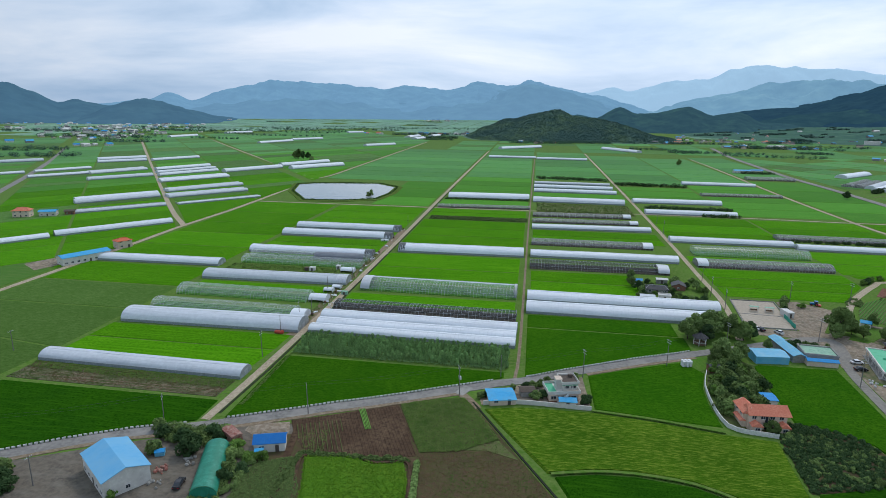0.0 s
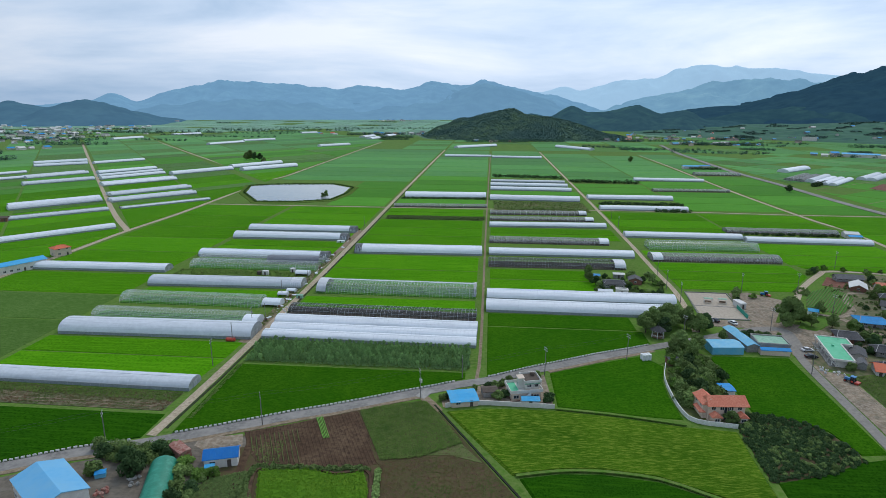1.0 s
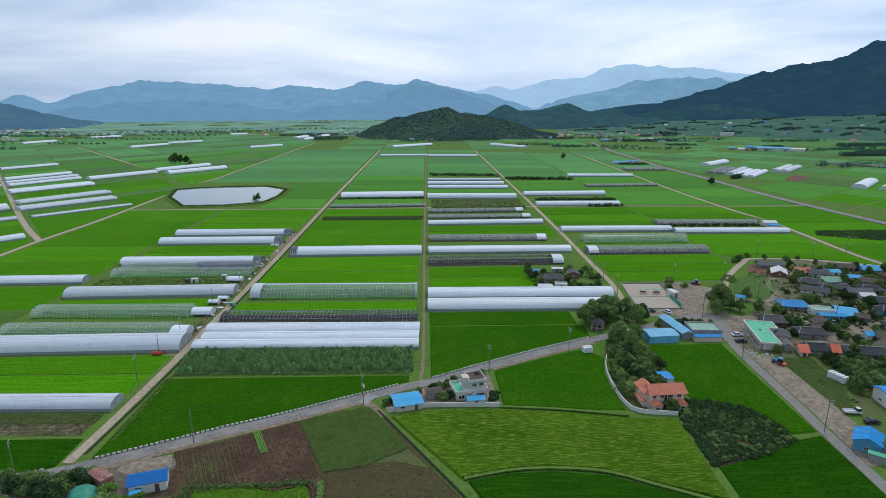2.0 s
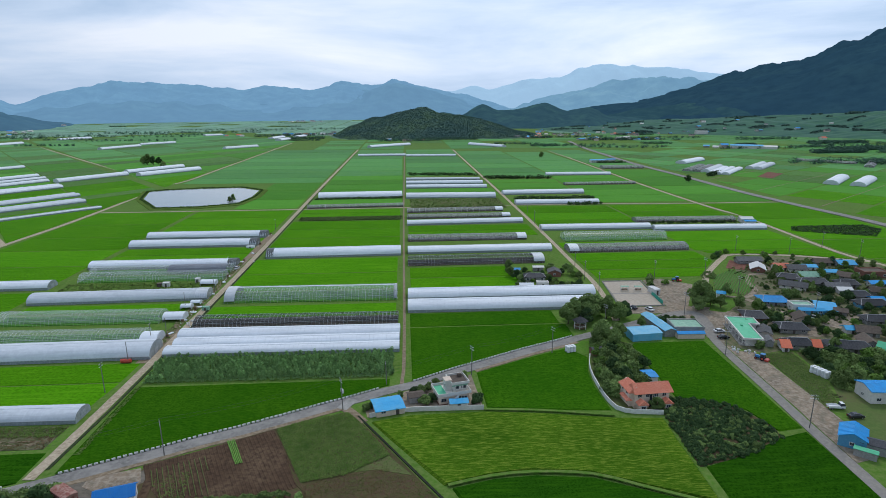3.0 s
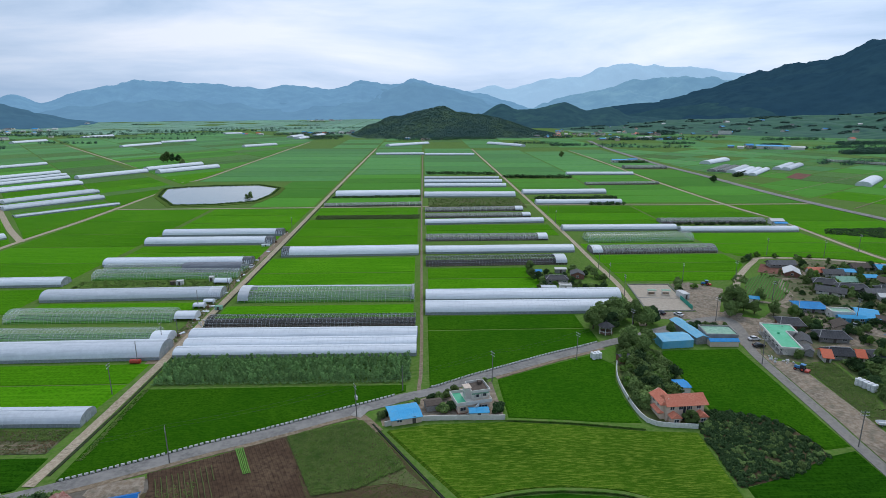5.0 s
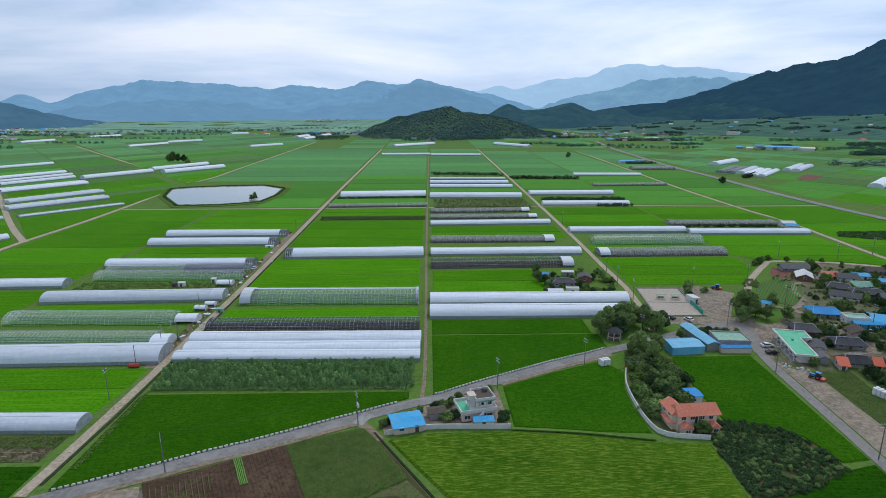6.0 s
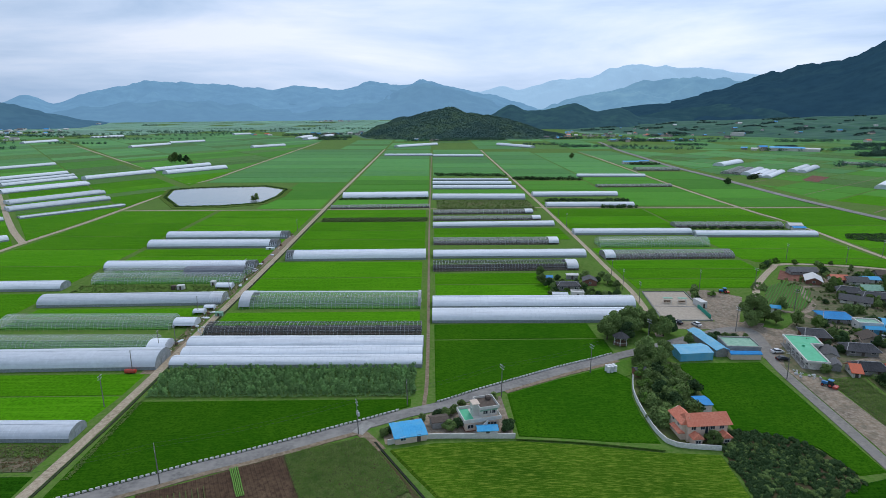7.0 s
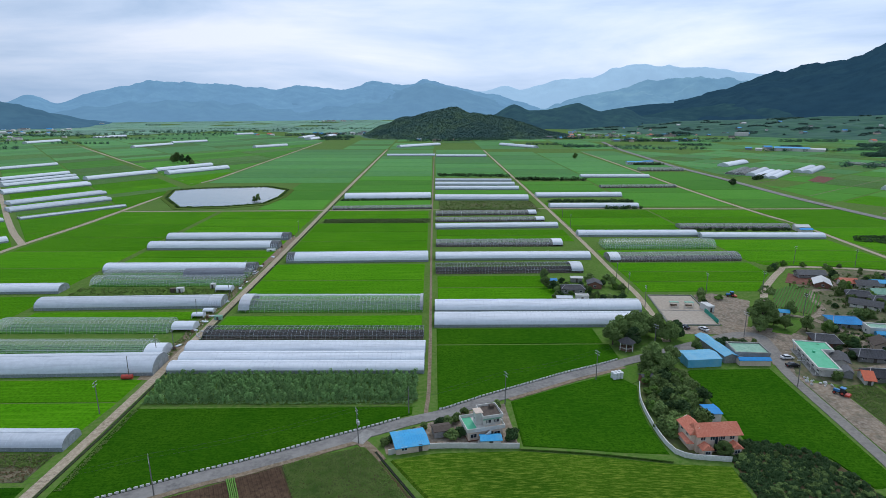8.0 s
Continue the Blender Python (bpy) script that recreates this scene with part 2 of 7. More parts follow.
def prism(bm, pts, z0, z1, slope=0.0):
    """A slab with the plan pts (counter-clockwise), from z0 to z1; slope: how far its top edge draws in."""
    low = [bm.verts.new((x, y, z0)) for x, y in pts]
    mid = Vector((sum(p[0] for p in pts) / len(pts), sum(p[1] for p in pts) / len(pts)))
    drawn = [Vector(p) + (mid - Vector(p)).normalized() * slope for p in pts] if slope else pts
    top = [bm.verts.new((p[0], p[1], z1)) for p in drawn]
    bm.faces.new(top)
    n = len(pts)
    for i in range(n):
        bm.faces.new((low[i], low[(i + 1) % n], top[(i + 1) % n], top[i]))


def ribbon(bm, pts, widths, z, thick=0.25):
    """A road slab along the line pts; widths: one number or one a point."""
    n = len(pts)
    ws = widths if isinstance(widths, (list, tuple)) else [widths] * n
    rows = []
    for i, p in enumerate(pts):
        a, b = Vector(pts[max(i - 1, 0)]), Vector(pts[min(i + 1, n - 1)])
        d = (b - a).normalized()
        side = Vector((-d.y, d.x)) * ws[i] / 2
        p = Vector(p)
        rows.append([bm.verts.new((*(p + side), z - thick)), bm.verts.new((*(p + side), z)), bm.verts.new((*(p - side), z)), bm.verts.new((*(p - side), z - thick))])
    for r, s in zip(rows, rows[1:]):
        for k in range(3):
            bm.faces.new((r[k], r[k + 1], s[k + 1], s[k]))
    bmesh.ops.recalc_face_normals(bm, faces=bm.faces)


def smooth_line(pts, step=6.0):
    """A Catmull-Rom line through pts, with a point about every step metres."""
    out = []
    p = [Vector(q) for q in pts]
    p = [p[0] * 2 - p[1], *p, p[-1] * 2 - p[-2]]
    for i in range(1, len(p) - 2):
        n = max(1, int((p[i + 1] - p[i]).length / step))
        for k in range(n):
            t = k / n
            out.append(0.5 * (2 * p[i] + (p[i + 1] - p[i - 1]) * t + (2 * p[i - 1] - 5 * p[i] + 4 * p[i + 1] - p[i + 2]) * t * t + (3 * p[i] - p[i - 1] - 3 * p[i + 1] + p[i + 2]) * t ** 3))
    out.append(p[-2])
    return [tuple(q) for q in out]


# ---- ground ----
bm = bmesh.new()
bmesh.ops.create_circle(bm, cap_ends=True, segments=96, radius=4940)
ground = tagged(part("ground", bm, M["grass"]), "flat grassy valley floor between the fields", "ground", kind="structure")


# ---- mountains ----
def ridge_height(ridge, az):
    """The height of a ridge line at an azimuth, smooth between its summits and saddles."""
    if az <= ridge[0][0]:
        return ridge[0][1]
    for (a, p), (b, q) in zip(ridge, ridge[1:]):
        if az <= b:
            t = (az - a) / (b - a)
            return p + (q - p) * (0.35 * t + 0.65 * t * t * (3 - 2 * t))
    return ridge[-1][1]


def mountain(name, label, material, ridge, crest, foot, back, cells=(260, 50), rough=0.3, seed=0.0, fine=0.06):
    """A mountain range over the azimuths of its ridge (summits and saddles, degrees from north and metres); its crest, near
    foot and far edge lie at these distances."""
    az0, az1 = ridge[0][0], ridge[-1][0]
    bm = bmesh.new()
    nu, nv = cells
    grid = []
    for i in range(nu + 1):
        az = az0 + (az1 - az0) * i / nu
        top = ridge_height(ridge, az)
        row = []
        for j in range(nv + 1):
            d = foot + (back - foot) * j / nv
            x, y = d * math.sin(radians(az)), d * math.cos(radians(az))
            t = (d - foot) / (crest - foot) if d < crest else 1 - (d - crest) / (back - crest)
            bulk = t * (1.6 - 0.6 * t) if d < crest else t
            spur = abs(noise.noise((x / 240 + seed, y / 800, seed)) + 0.5 * abs(noise.noise((x / 95 + seed, y / 300, seed + 5))))
            wave = noise.fractal((x / 520 + seed, y / 520, seed), 0.9, 2.1, 5)
            mid = 4 * t * (1 - t) if d < crest else 0.0
            z = top * bulk * (1 + mid * (rough * wave - 1.3 * rough * spur))
            z += top * fine * t * noise.fractal((x / 90 + seed, y / 90, 2.0), 0.8, 2.2, 4)
            row.append(bm.verts.new((x, y, z - 6)))
        grid.append(row)
    for i in range(nu):
        for j in range(nv):
            bm.faces.new((grid[i][j], grid[i + 1][j], grid[i + 1][j + 1], grid[i][j + 1]))
    bmesh.ops.recalc_face_normals(bm, faces=bm.faces)
    for f in bm.faces:
        f.smooth = True
    return tagged(part(name, bm, material), label, "mountain", kind="structure")


def wood_cover(hill, label, size, each, mat, seed, gaps=None):
    """A wood of leafy clumps over a hill."""
    r = np.random.RandomState(seed)
    quads = np.array([[hill.data.vertices[k].co[:] for k in p.vertices] for p in hill.data.polygons])
    if gaps:
        quads = quads[[noise.noise((q[0][0] / 85, q[0][1] / 42, 3.0)) + 0.5 * noise.noise((q[0][0] / 30, q[0][1] / 20, 8.0)) > gaps for q in quads]]
    quads = np.repeat(quads[quads[:, :, 2].max(1) > 2], each, 0)
    a, b = r.rand(len(quads), 1), r.rand(len(quads), 1)
    c = quads[:, 0] * (1 - a) * (1 - b) + quads[:, 1] * a * (1 - b) + quads[:, 2] * a * b + quads[:, 3] * (1 - a) * b + np.array([0, 0, size * 0.4])
    n = len(c)
    nor = r.normal(size=(n, 3)) * 0.6 + np.array([0, 0, 1.2])
    nor /= np.linalg.norm(nor, axis=1)[:, None]
    u = np.cross(nor, r.normal(size=(n, 3)))
    u /= np.linalg.norm(u, axis=1)[:, None]
    v = np.cross(nor, u)
    s = size * (0.5 + 0.7 * r.rand(n))[:, None]
    verts = np.concatenate([c + u * s, c + v * s + nor * s * 0.4, c - u * s, c - v * s + nor * s * 0.4])
    k = np.arange(n)
    me = bpy.data.meshes.new("wood")
    me.from_pydata(verts.tolist(), [], np.stack([k, k + n, k + 2 * n, k + 3 * n], 1).tolist())
    me.materials.append(mat)
    return tagged(new("wood", me), label, "wood", kind="stuff")


mountain("mountain_range_west", "wooded mountains closing the plain in painted blue haze", M["mountain"], [
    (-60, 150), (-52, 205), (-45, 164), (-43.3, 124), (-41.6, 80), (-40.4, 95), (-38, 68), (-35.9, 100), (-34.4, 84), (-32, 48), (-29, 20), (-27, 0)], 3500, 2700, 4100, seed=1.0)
mountain("mountain_range_north", "long mountain range in painted blue haze under low cloud", M["mountain_north"], [
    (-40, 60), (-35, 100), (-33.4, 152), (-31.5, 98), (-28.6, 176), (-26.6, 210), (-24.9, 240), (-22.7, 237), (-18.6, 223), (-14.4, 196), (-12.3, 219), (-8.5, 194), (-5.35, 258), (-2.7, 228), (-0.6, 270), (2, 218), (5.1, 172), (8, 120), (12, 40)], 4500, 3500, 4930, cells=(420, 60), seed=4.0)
mountain("mountain_range_near", "wooded ridge in painted blue haze before a longer range", M["mountain_front"], [
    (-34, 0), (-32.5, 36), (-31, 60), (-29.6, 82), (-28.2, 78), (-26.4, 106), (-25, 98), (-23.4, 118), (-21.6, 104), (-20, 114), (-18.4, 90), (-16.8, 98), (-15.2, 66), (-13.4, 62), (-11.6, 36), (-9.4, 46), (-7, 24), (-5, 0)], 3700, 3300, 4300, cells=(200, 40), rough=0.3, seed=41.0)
mountain("mountain_range_near", "wooded ridge in painted blue haze before a longer range", M["mountain_front"], [
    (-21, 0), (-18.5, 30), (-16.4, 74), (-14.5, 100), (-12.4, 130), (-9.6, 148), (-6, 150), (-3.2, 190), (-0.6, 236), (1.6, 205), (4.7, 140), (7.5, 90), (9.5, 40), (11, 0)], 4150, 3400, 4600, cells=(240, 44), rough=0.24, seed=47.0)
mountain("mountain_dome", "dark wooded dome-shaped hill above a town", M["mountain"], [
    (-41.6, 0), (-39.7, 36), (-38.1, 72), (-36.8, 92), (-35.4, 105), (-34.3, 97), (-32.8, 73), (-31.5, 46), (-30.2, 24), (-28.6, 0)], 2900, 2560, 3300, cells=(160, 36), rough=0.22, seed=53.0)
mountain("mountain_range_far", "pale distant mountain half lost in painted haze", M["mountain_far"], [
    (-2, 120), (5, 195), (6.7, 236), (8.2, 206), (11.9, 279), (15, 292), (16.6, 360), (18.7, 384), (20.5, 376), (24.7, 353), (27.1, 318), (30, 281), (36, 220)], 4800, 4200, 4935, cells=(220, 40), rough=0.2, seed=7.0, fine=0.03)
mountain("mountain_range_middle", "mountain in painted blue haze before the far peak", M["mountain_mid"], [
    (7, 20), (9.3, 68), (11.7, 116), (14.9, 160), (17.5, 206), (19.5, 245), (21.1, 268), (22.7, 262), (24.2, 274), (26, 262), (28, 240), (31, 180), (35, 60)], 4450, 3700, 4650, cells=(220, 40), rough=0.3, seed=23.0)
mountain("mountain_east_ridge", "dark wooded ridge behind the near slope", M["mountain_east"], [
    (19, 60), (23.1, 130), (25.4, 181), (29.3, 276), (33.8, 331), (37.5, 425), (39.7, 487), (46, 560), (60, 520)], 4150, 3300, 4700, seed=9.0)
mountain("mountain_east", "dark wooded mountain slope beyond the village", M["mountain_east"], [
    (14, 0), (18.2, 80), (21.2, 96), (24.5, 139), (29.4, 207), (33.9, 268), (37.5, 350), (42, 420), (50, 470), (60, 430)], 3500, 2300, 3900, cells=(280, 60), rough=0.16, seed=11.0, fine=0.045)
mountain("mountain_east_foot", "wooded lower slope of a mountain in painted mist", M["slope_foot"], [
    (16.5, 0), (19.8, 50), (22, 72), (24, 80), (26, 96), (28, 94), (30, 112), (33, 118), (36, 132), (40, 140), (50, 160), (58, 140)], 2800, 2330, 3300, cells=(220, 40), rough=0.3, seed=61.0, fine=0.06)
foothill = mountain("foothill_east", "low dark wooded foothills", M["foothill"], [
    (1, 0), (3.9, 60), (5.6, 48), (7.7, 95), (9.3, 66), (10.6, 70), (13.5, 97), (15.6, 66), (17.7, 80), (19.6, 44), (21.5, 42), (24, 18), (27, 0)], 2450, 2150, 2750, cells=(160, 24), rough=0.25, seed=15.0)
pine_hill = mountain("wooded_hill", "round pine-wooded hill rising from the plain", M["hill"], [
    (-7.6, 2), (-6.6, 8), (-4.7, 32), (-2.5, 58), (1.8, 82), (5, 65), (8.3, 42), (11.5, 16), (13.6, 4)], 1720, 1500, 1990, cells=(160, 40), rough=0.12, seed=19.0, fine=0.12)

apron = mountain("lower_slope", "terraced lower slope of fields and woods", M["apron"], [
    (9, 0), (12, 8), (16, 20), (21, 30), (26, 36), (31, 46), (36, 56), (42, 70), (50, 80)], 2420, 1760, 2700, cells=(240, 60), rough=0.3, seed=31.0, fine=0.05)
wood_cover(apron, "patches of wood in painted mist on the lower slope", 3.6, 7, M["apron_wood"], 8, 0.42)
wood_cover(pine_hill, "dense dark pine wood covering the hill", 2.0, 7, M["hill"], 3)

M["village_asphalt"] = surface("damp_grey_asphalt", (0.21, 0.195, 0.17), 0.8, 0.25, grain=(0.26, 0.24, 0.21), grain_scale=0.9, stain=(0.15, 0.14, 0.125), stain_scale=0.12, streak=(0.21, 0.2, 0.185), streak_scale=(0.2, 0.2, 0.5), bump=0.1, bump_scale=12)
M["wet"] = surface("wet_ditch_and_kerb_shade", (0.03, 0.04, 0.02), 0.9, 0.1, grain=(0.05, 0.07, 0.03), grain_scale=1.5)

# ---- roads ----
LEFT, CANAL, RIGHT, EAST, HIGH, WEST = -88.0, 1.3, 99.0, 268.5, 349.0, -256.5
MAIN = [(-330, 12), (-220, 62), (-134.8, 103.4), (-121.8, 111.8), (-107, 119.8), (-93.5, 125), (-78, 132.1), (-63.5, 139.4), (-54.4, 144.2), (-44.5, 148.6), (-34.1, 153.8), (-23, 159.7), (-13.1, 164.6), (-4.7, 169.1),
        (7, 173.8), (18.9, 181.1), (32, 188.2), (45.9, 195.8), (60.7, 202.7), (69.5, 207.3), (84, 214), (100, 222)]


def main_y(x):
    """The main road's centre line as y over x."""
    for (xa, ya), (xb, yb) in zip(MAIN, MAIN[1:]):
        if xa <= x <= xb:
            return ya + (yb - ya) * (x - xa) / (xb - xa)
    return MAIN[-1][1]


def road(name, label, line, width, material, z=0.12, step=8.0):
    bm = bmesh.new()
    ribbon(bm, smooth_line(line, step), width, z, 0.3)
    return tagged(part(name, bm, material), label, "road", kind="structure")


road("road", "grey asphalt village road with worn patches", MAIN, 4.5, M["asphalt"], 0.16)
road("farm_road_west", "pale dusty concrete farm road", [(LEFT - 2.5, 130), (LEFT - 1.2, 160), (LEFT, 220), (LEFT + 0.8, 350), (LEFT, 650), (LEFT + 1, 1180)], 2.9, M["concrete_road"])
road("farm_road_east", "pale dusty concrete farm road", [(90, 224), (94.5, 247), (98, 280), (98.2, 322), (99.6, 408), (100.5, 632), (100.7, 1160)], 2.7, M["concrete_road"])
road("farm_road_cross", "narrow concrete farm track across the fields", [(-254, 503), (-86, 505), (4, 507), (100, 511), (185, 511), (268, 507), (347, 507)], 2.4, M["concrete_road"], 0.1)
road("farm_road_far_east", "pale concrete farm road", [(276, 250), (270, 296), (265.5, 326), (270, 392), (274, 440), (269, 497), (268.5, 652), (277, 900), (281, 1110)], 3.2, M["concrete_road"])
road("highway", "grey two-lane country road on a low bank", [(362, 250), (358, 398), (356, 434), (350, 495), (346, 577), (348, 710), (347, 852), (358, 1020), (369, 1171), (400, 1400)], 8.5, M["asphalt"], 0.5)
road("farm_road_pond", "pale concrete farm road", [(WEST, 150), (WEST + .5, 235), (WEST, 320), (WEST - 2, 384), (WEST, 465), (WEST - 5, 590), (WEST - 14, 622), (WEST - 27, 640)], 3.6, M["concrete_road"])
road("farm_road_north", "pale concrete farm road", [(WEST - 8, 672), (WEST + .7, 720), (WEST + .7, 850), (WEST, 1400)], 3.2, M["concrete_road"])
road("farm_road_diagonal", "pale concrete farm road between greenhouses", [(-257, 384), (-318.6, 460), (-512, 716), (-886, 1218)], 4.2, M["concrete_road"], 0.135)
road("country_road", "grey country road with verges", [(-440, 360), (-536, 503), (-616, 622), (-755, 818), (-900, 1010)], 7.0, M["asphalt"])
road("farm_road_long", "pale farm road across the plain", [(-264, 672), (-423, 876), (-569, 1060), (-889, 1468)], 3.2, M["concrete_road"])
road("village_road", "grey concrete village road", [(88, 215), (100, 221), (115.4, 229), (127, 230), (125, 215), (121.6, 206)], 5.0, M["village_asphalt"], 0.14, 3.0)
road("village_road", "narrow grey concrete village road", [(122, 208), (119.4, 193), (117, 164), (115.9, 150.7), (114.8, 139.5), (112.6, 110), (110.6, 80)], 3.5, M["village_asphalt"], 0.148, 3.0)
road("canal_track", "narrow grassy earth track beside an irrigation ditch", [(CANAL - 1, 173), (CANAL, 212), (CANAL + .3, 430), (CANAL + 2, 813), (CANAL + 4, 1100)], 1.2, M["dirt"], 0.1)

bm = bmesh.new()
ribbon(bm, [(LEFT - 0.2, 134), (LEFT + 1.4, 165), (LEFT + 2.3, 220), (LEFT + 3.0, 350), (LEFT + 2.6, 650)], 0.75, 0.21, 0.3)
tagged(part("roadside_ditch", bm, M["wet"]), "dark narrow ditch beside the farm road", "ditch", kind="structure")

for k in range(6):
    x, y = 366.0, 480 + 95 * k
    road("field_track", "pale earth track between fields", [(x, y), (x + 260, y + 195)], 0.9, M["dirt"], 0.2, 20)
# ---- fields ----


def clip(poly, a, b, c):
    """The part of a convex polygon where a x + b y + c >= 0."""
    out = []
    for i, p in enumerate(poly):
        q = poly[(i + 1) % len(poly)]
        fp, fq = a * p[0] + b * p[1] + c, a * q[0] + b * q[1] + c
        if fp >= 0:
            out.append(p)
        if fp * fq < 0:
            t = fp / (fp - fq)
            out.append((p[0] + (q[0] - p[0]) * t, p[1] + (q[1] - p[1]) * t))
    return out


def field(poly, material="rice", label="even bright green rice paddy", high=0.18, name="rice_paddy"):
    if len(poly) < 3:
        return None
    area = sum(p[0] * q[1] - q[0] * p[1] for p, q in zip(poly, poly[1:] + poly[:1]))
    if area < 0:
        poly = poly[::-1]
    bm = bmesh.new()
    prism(bm, poly, -0.05, high, 0.8)
    return tagged(part(name, bm, M[material]), label, "field", "fields of the plain", kind="structure")


def strip(x0, x1, *cuts, material="rice", label="even bright green rice paddy"):
    """Paddies between x0 and x1 with a bund at every cut."""
    for a, b in zip(cuts, cuts[1:]):
        field([(x0, a + 0.55), (x1, a + 0.55), (x1, b - 0.55), (x0, b - 0.55)], material, label)


def above_road(x0, x1, top, gap=3.5):
    xs = [x0] + [p[0] for p in MAIN if x0 < p[0] < x1] + [x1]
    return [(x, main_y(x) + gap) for x in xs] + [(x1, top), (x0, top)]


# between the west farm road and the ditch
field(above_road(LEFT + 2.3, -3.5, 177.6), "rice_mid", "medium green rice paddy beside the road")
strip(LEFT + 3.6, -2, 239, 254.5)
strip(LEFT + 3.2, -2, 276, 305, 336)
strip(LEFT + 4, -1, 352, 392, 420, 450.5)
strip(LEFT + 4, -1, 466, 484, 502)
strip(LEFT + 4, 0, 519, 557, material="rice_faint_haze")
strip(LEFT + 4, 1, 582, 622, 662, 702, 742, material="rice_faint_haze")
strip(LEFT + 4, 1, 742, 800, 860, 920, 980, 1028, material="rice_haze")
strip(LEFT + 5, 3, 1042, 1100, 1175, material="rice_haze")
# between the ditch and the east farm road
field(above_road(3.6, 68, 222.5), "rice_mid", "medium green rice paddy beside the road")
field([(3.6, 223.2), (66, 223.2), (66, 238.4), (3.6, 238.4)], "rice_mid", "medium green rice paddy beside a greenhouse")
strip(4.5, 62, 273, 292, 312)
strip(4.8, 95, 389, 407, 426)
strip(5, 97, 440, 452)
strip(5, 97, 570, 596, 622, material="rice_faint_haze")
strip(5.5, 97, 636, 656, material="rice_faint_haze")
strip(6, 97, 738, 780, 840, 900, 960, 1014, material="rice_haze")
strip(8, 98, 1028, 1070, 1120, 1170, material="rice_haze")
# east of the east farm road
field([(102, 300.5), (169.5, 300.5), (179, 312.5), (180, 317.4), (102, 317.4)])
strip(102, 180, 318, 336)
field([(102, 284), (157.5, 284), (168.5, 299.4), (102, 299.4)])
strip(102, 180, 352, 365)
strip(102.5, 182, 413, 440, 470, 503)
strip(103, 182, 522, 542)
strip(103, 180, 584, 620, 660, material="rice_faint_haze")
strip(103, 182, 662, 690, material="rice_faint_haze")
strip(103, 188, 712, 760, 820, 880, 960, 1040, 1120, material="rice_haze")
strip(181.5, 262, 337, 362, 392)
field([(186, 330.5), (200, 329.4), (234, 324.4), (262, 311), (264, 336.4), (184, 336.4)])
field([(280, 262), (353, 262), (353, 310), (274, 310), (274, 296)])
field([(273, 311.2), (353, 311.2), (353, 358.8), (271, 358.8), (269.5, 332)])
strip(184, 266, 436, 470, 503)
strip(184, 266, 519, 560, 600, 634, material="rice_faint_haze")
strip(184, 266, 650, 690, 722, material="rice_faint_haze")
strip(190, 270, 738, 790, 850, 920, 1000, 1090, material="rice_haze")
strip(273, 350, 360, 430, 503)
strip(273, 343, 512, 560, 620, 700, 780, material="rice_faint_haze")
strip(280, 345, 815, 870, 950, 1040, 1130, material="rice_haze")
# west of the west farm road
field(above_road(-172, LEFT - 4.6, 141.6), "rice_deep_vignette", "deep green rice paddy beside the road, darkened for vignette", 0.3)
field([(-172, 166), (-94, 164), (-92, 181), (-172, 181)])
field([(-172, 181.7), (-92, 181.7), (-91.5, 196), (-172, 196)])
strip(-168, -96, 250, 260.5)
strip(-172, -92.5, 334, 351, 367.5)
strip(-172, -92.5, 384, 394)
strip(-172, -92, 410, 440, 470, 501)
field([(-253, 155), (-176, 143), (-174, 168), (-253, 180)], "rice_dull", "dull olive green rice paddy")
field([(-253, 181), (-174, 169), (-174, 212), (-253, 212)], "rice_dull", "dull olive green rice paddy")
field([(-253, 213), (-174, 213), (-174, 246), (-253, 246)], "rice_dull", "dull olive green rice paddy")
strip(-253, -174, 247, 282)
strip(-253, -176, 299, 330, 368, 405, 450, 500)
field([(-330, 60), (-222, 72), (-176, 95), (-174, 141), (-330, 150)], "rice_dull", "dull olive green rice paddy")
strip(-146, -92, 510, 560, 620, 680, material="rice_faint_haze")
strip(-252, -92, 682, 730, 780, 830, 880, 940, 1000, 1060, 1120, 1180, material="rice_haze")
# the skewed fields beyond the pond road
OX, OY = -259.0, 384.0


def skew(s, w):
    return (OX - 0.6 * s + 0.6 * w, OY + 0.8 * s + 0.8 * w)


rng = random.Random(5)
for w0, w1 in ((-420, -290), (-288, -160), (-141, -79), (-77, -4), (4, 78), (80, 158), (170, 260), (262, 380), (382, 520), (522, 680)):
    s = -260 if w0 < 0 else 0
    while s < 1250:
        ds = rng.choice((26, 34, 42, 55)) * (1.0 if s < 600 else 1.6)
        poly = [skew(s + 0.5, w0), skew(s + 0.5, w1), skew(s + ds - 0.5, w1), skew(s + ds - 0.5, w0)]
        poly = clip(clip(poly, -1, 0, WEST - 4), 0, 1, -150)
        if len(poly) > 2:
            field(poly, ("rice" if s < 240 else "rice_faint_haze" if s < 560 else "rice_haze") if rng.random() < 0.74 else "rice_olive")
        s += ds
# the turned fields beyond the highway
for i in range(-3, 21):
    for j in range(-13, 10):
        if rng.random() < 0.12:
            continue
        cx, cy = 380 + 0.8 * i * 62 - 0.6 * j * 74, 640 + 0.6 * i * 62 + 0.8 * j * 74
        poly = [(cx, cy), (cx + 0.8 * 60, cy + 0.6 * 60), (cx + 0.8 * 60 - 0.6 * 72, cy + 0.6 * 60 + 0.8 * 72), (cx - 0.6 * 72, cy + 0.8 * 72)]
        poly = clip(clip(clip(poly, 1, 0, -HIGH - 16), 0, -1, 1186), 0, 1, -330)
        if len(poly) > 2:
            field(poly, ("rice" if cy < 500 else "rice_faint_haze" if cy < 700 else "rice_haze") if rng.random() < 0.86 else "rice_olive")
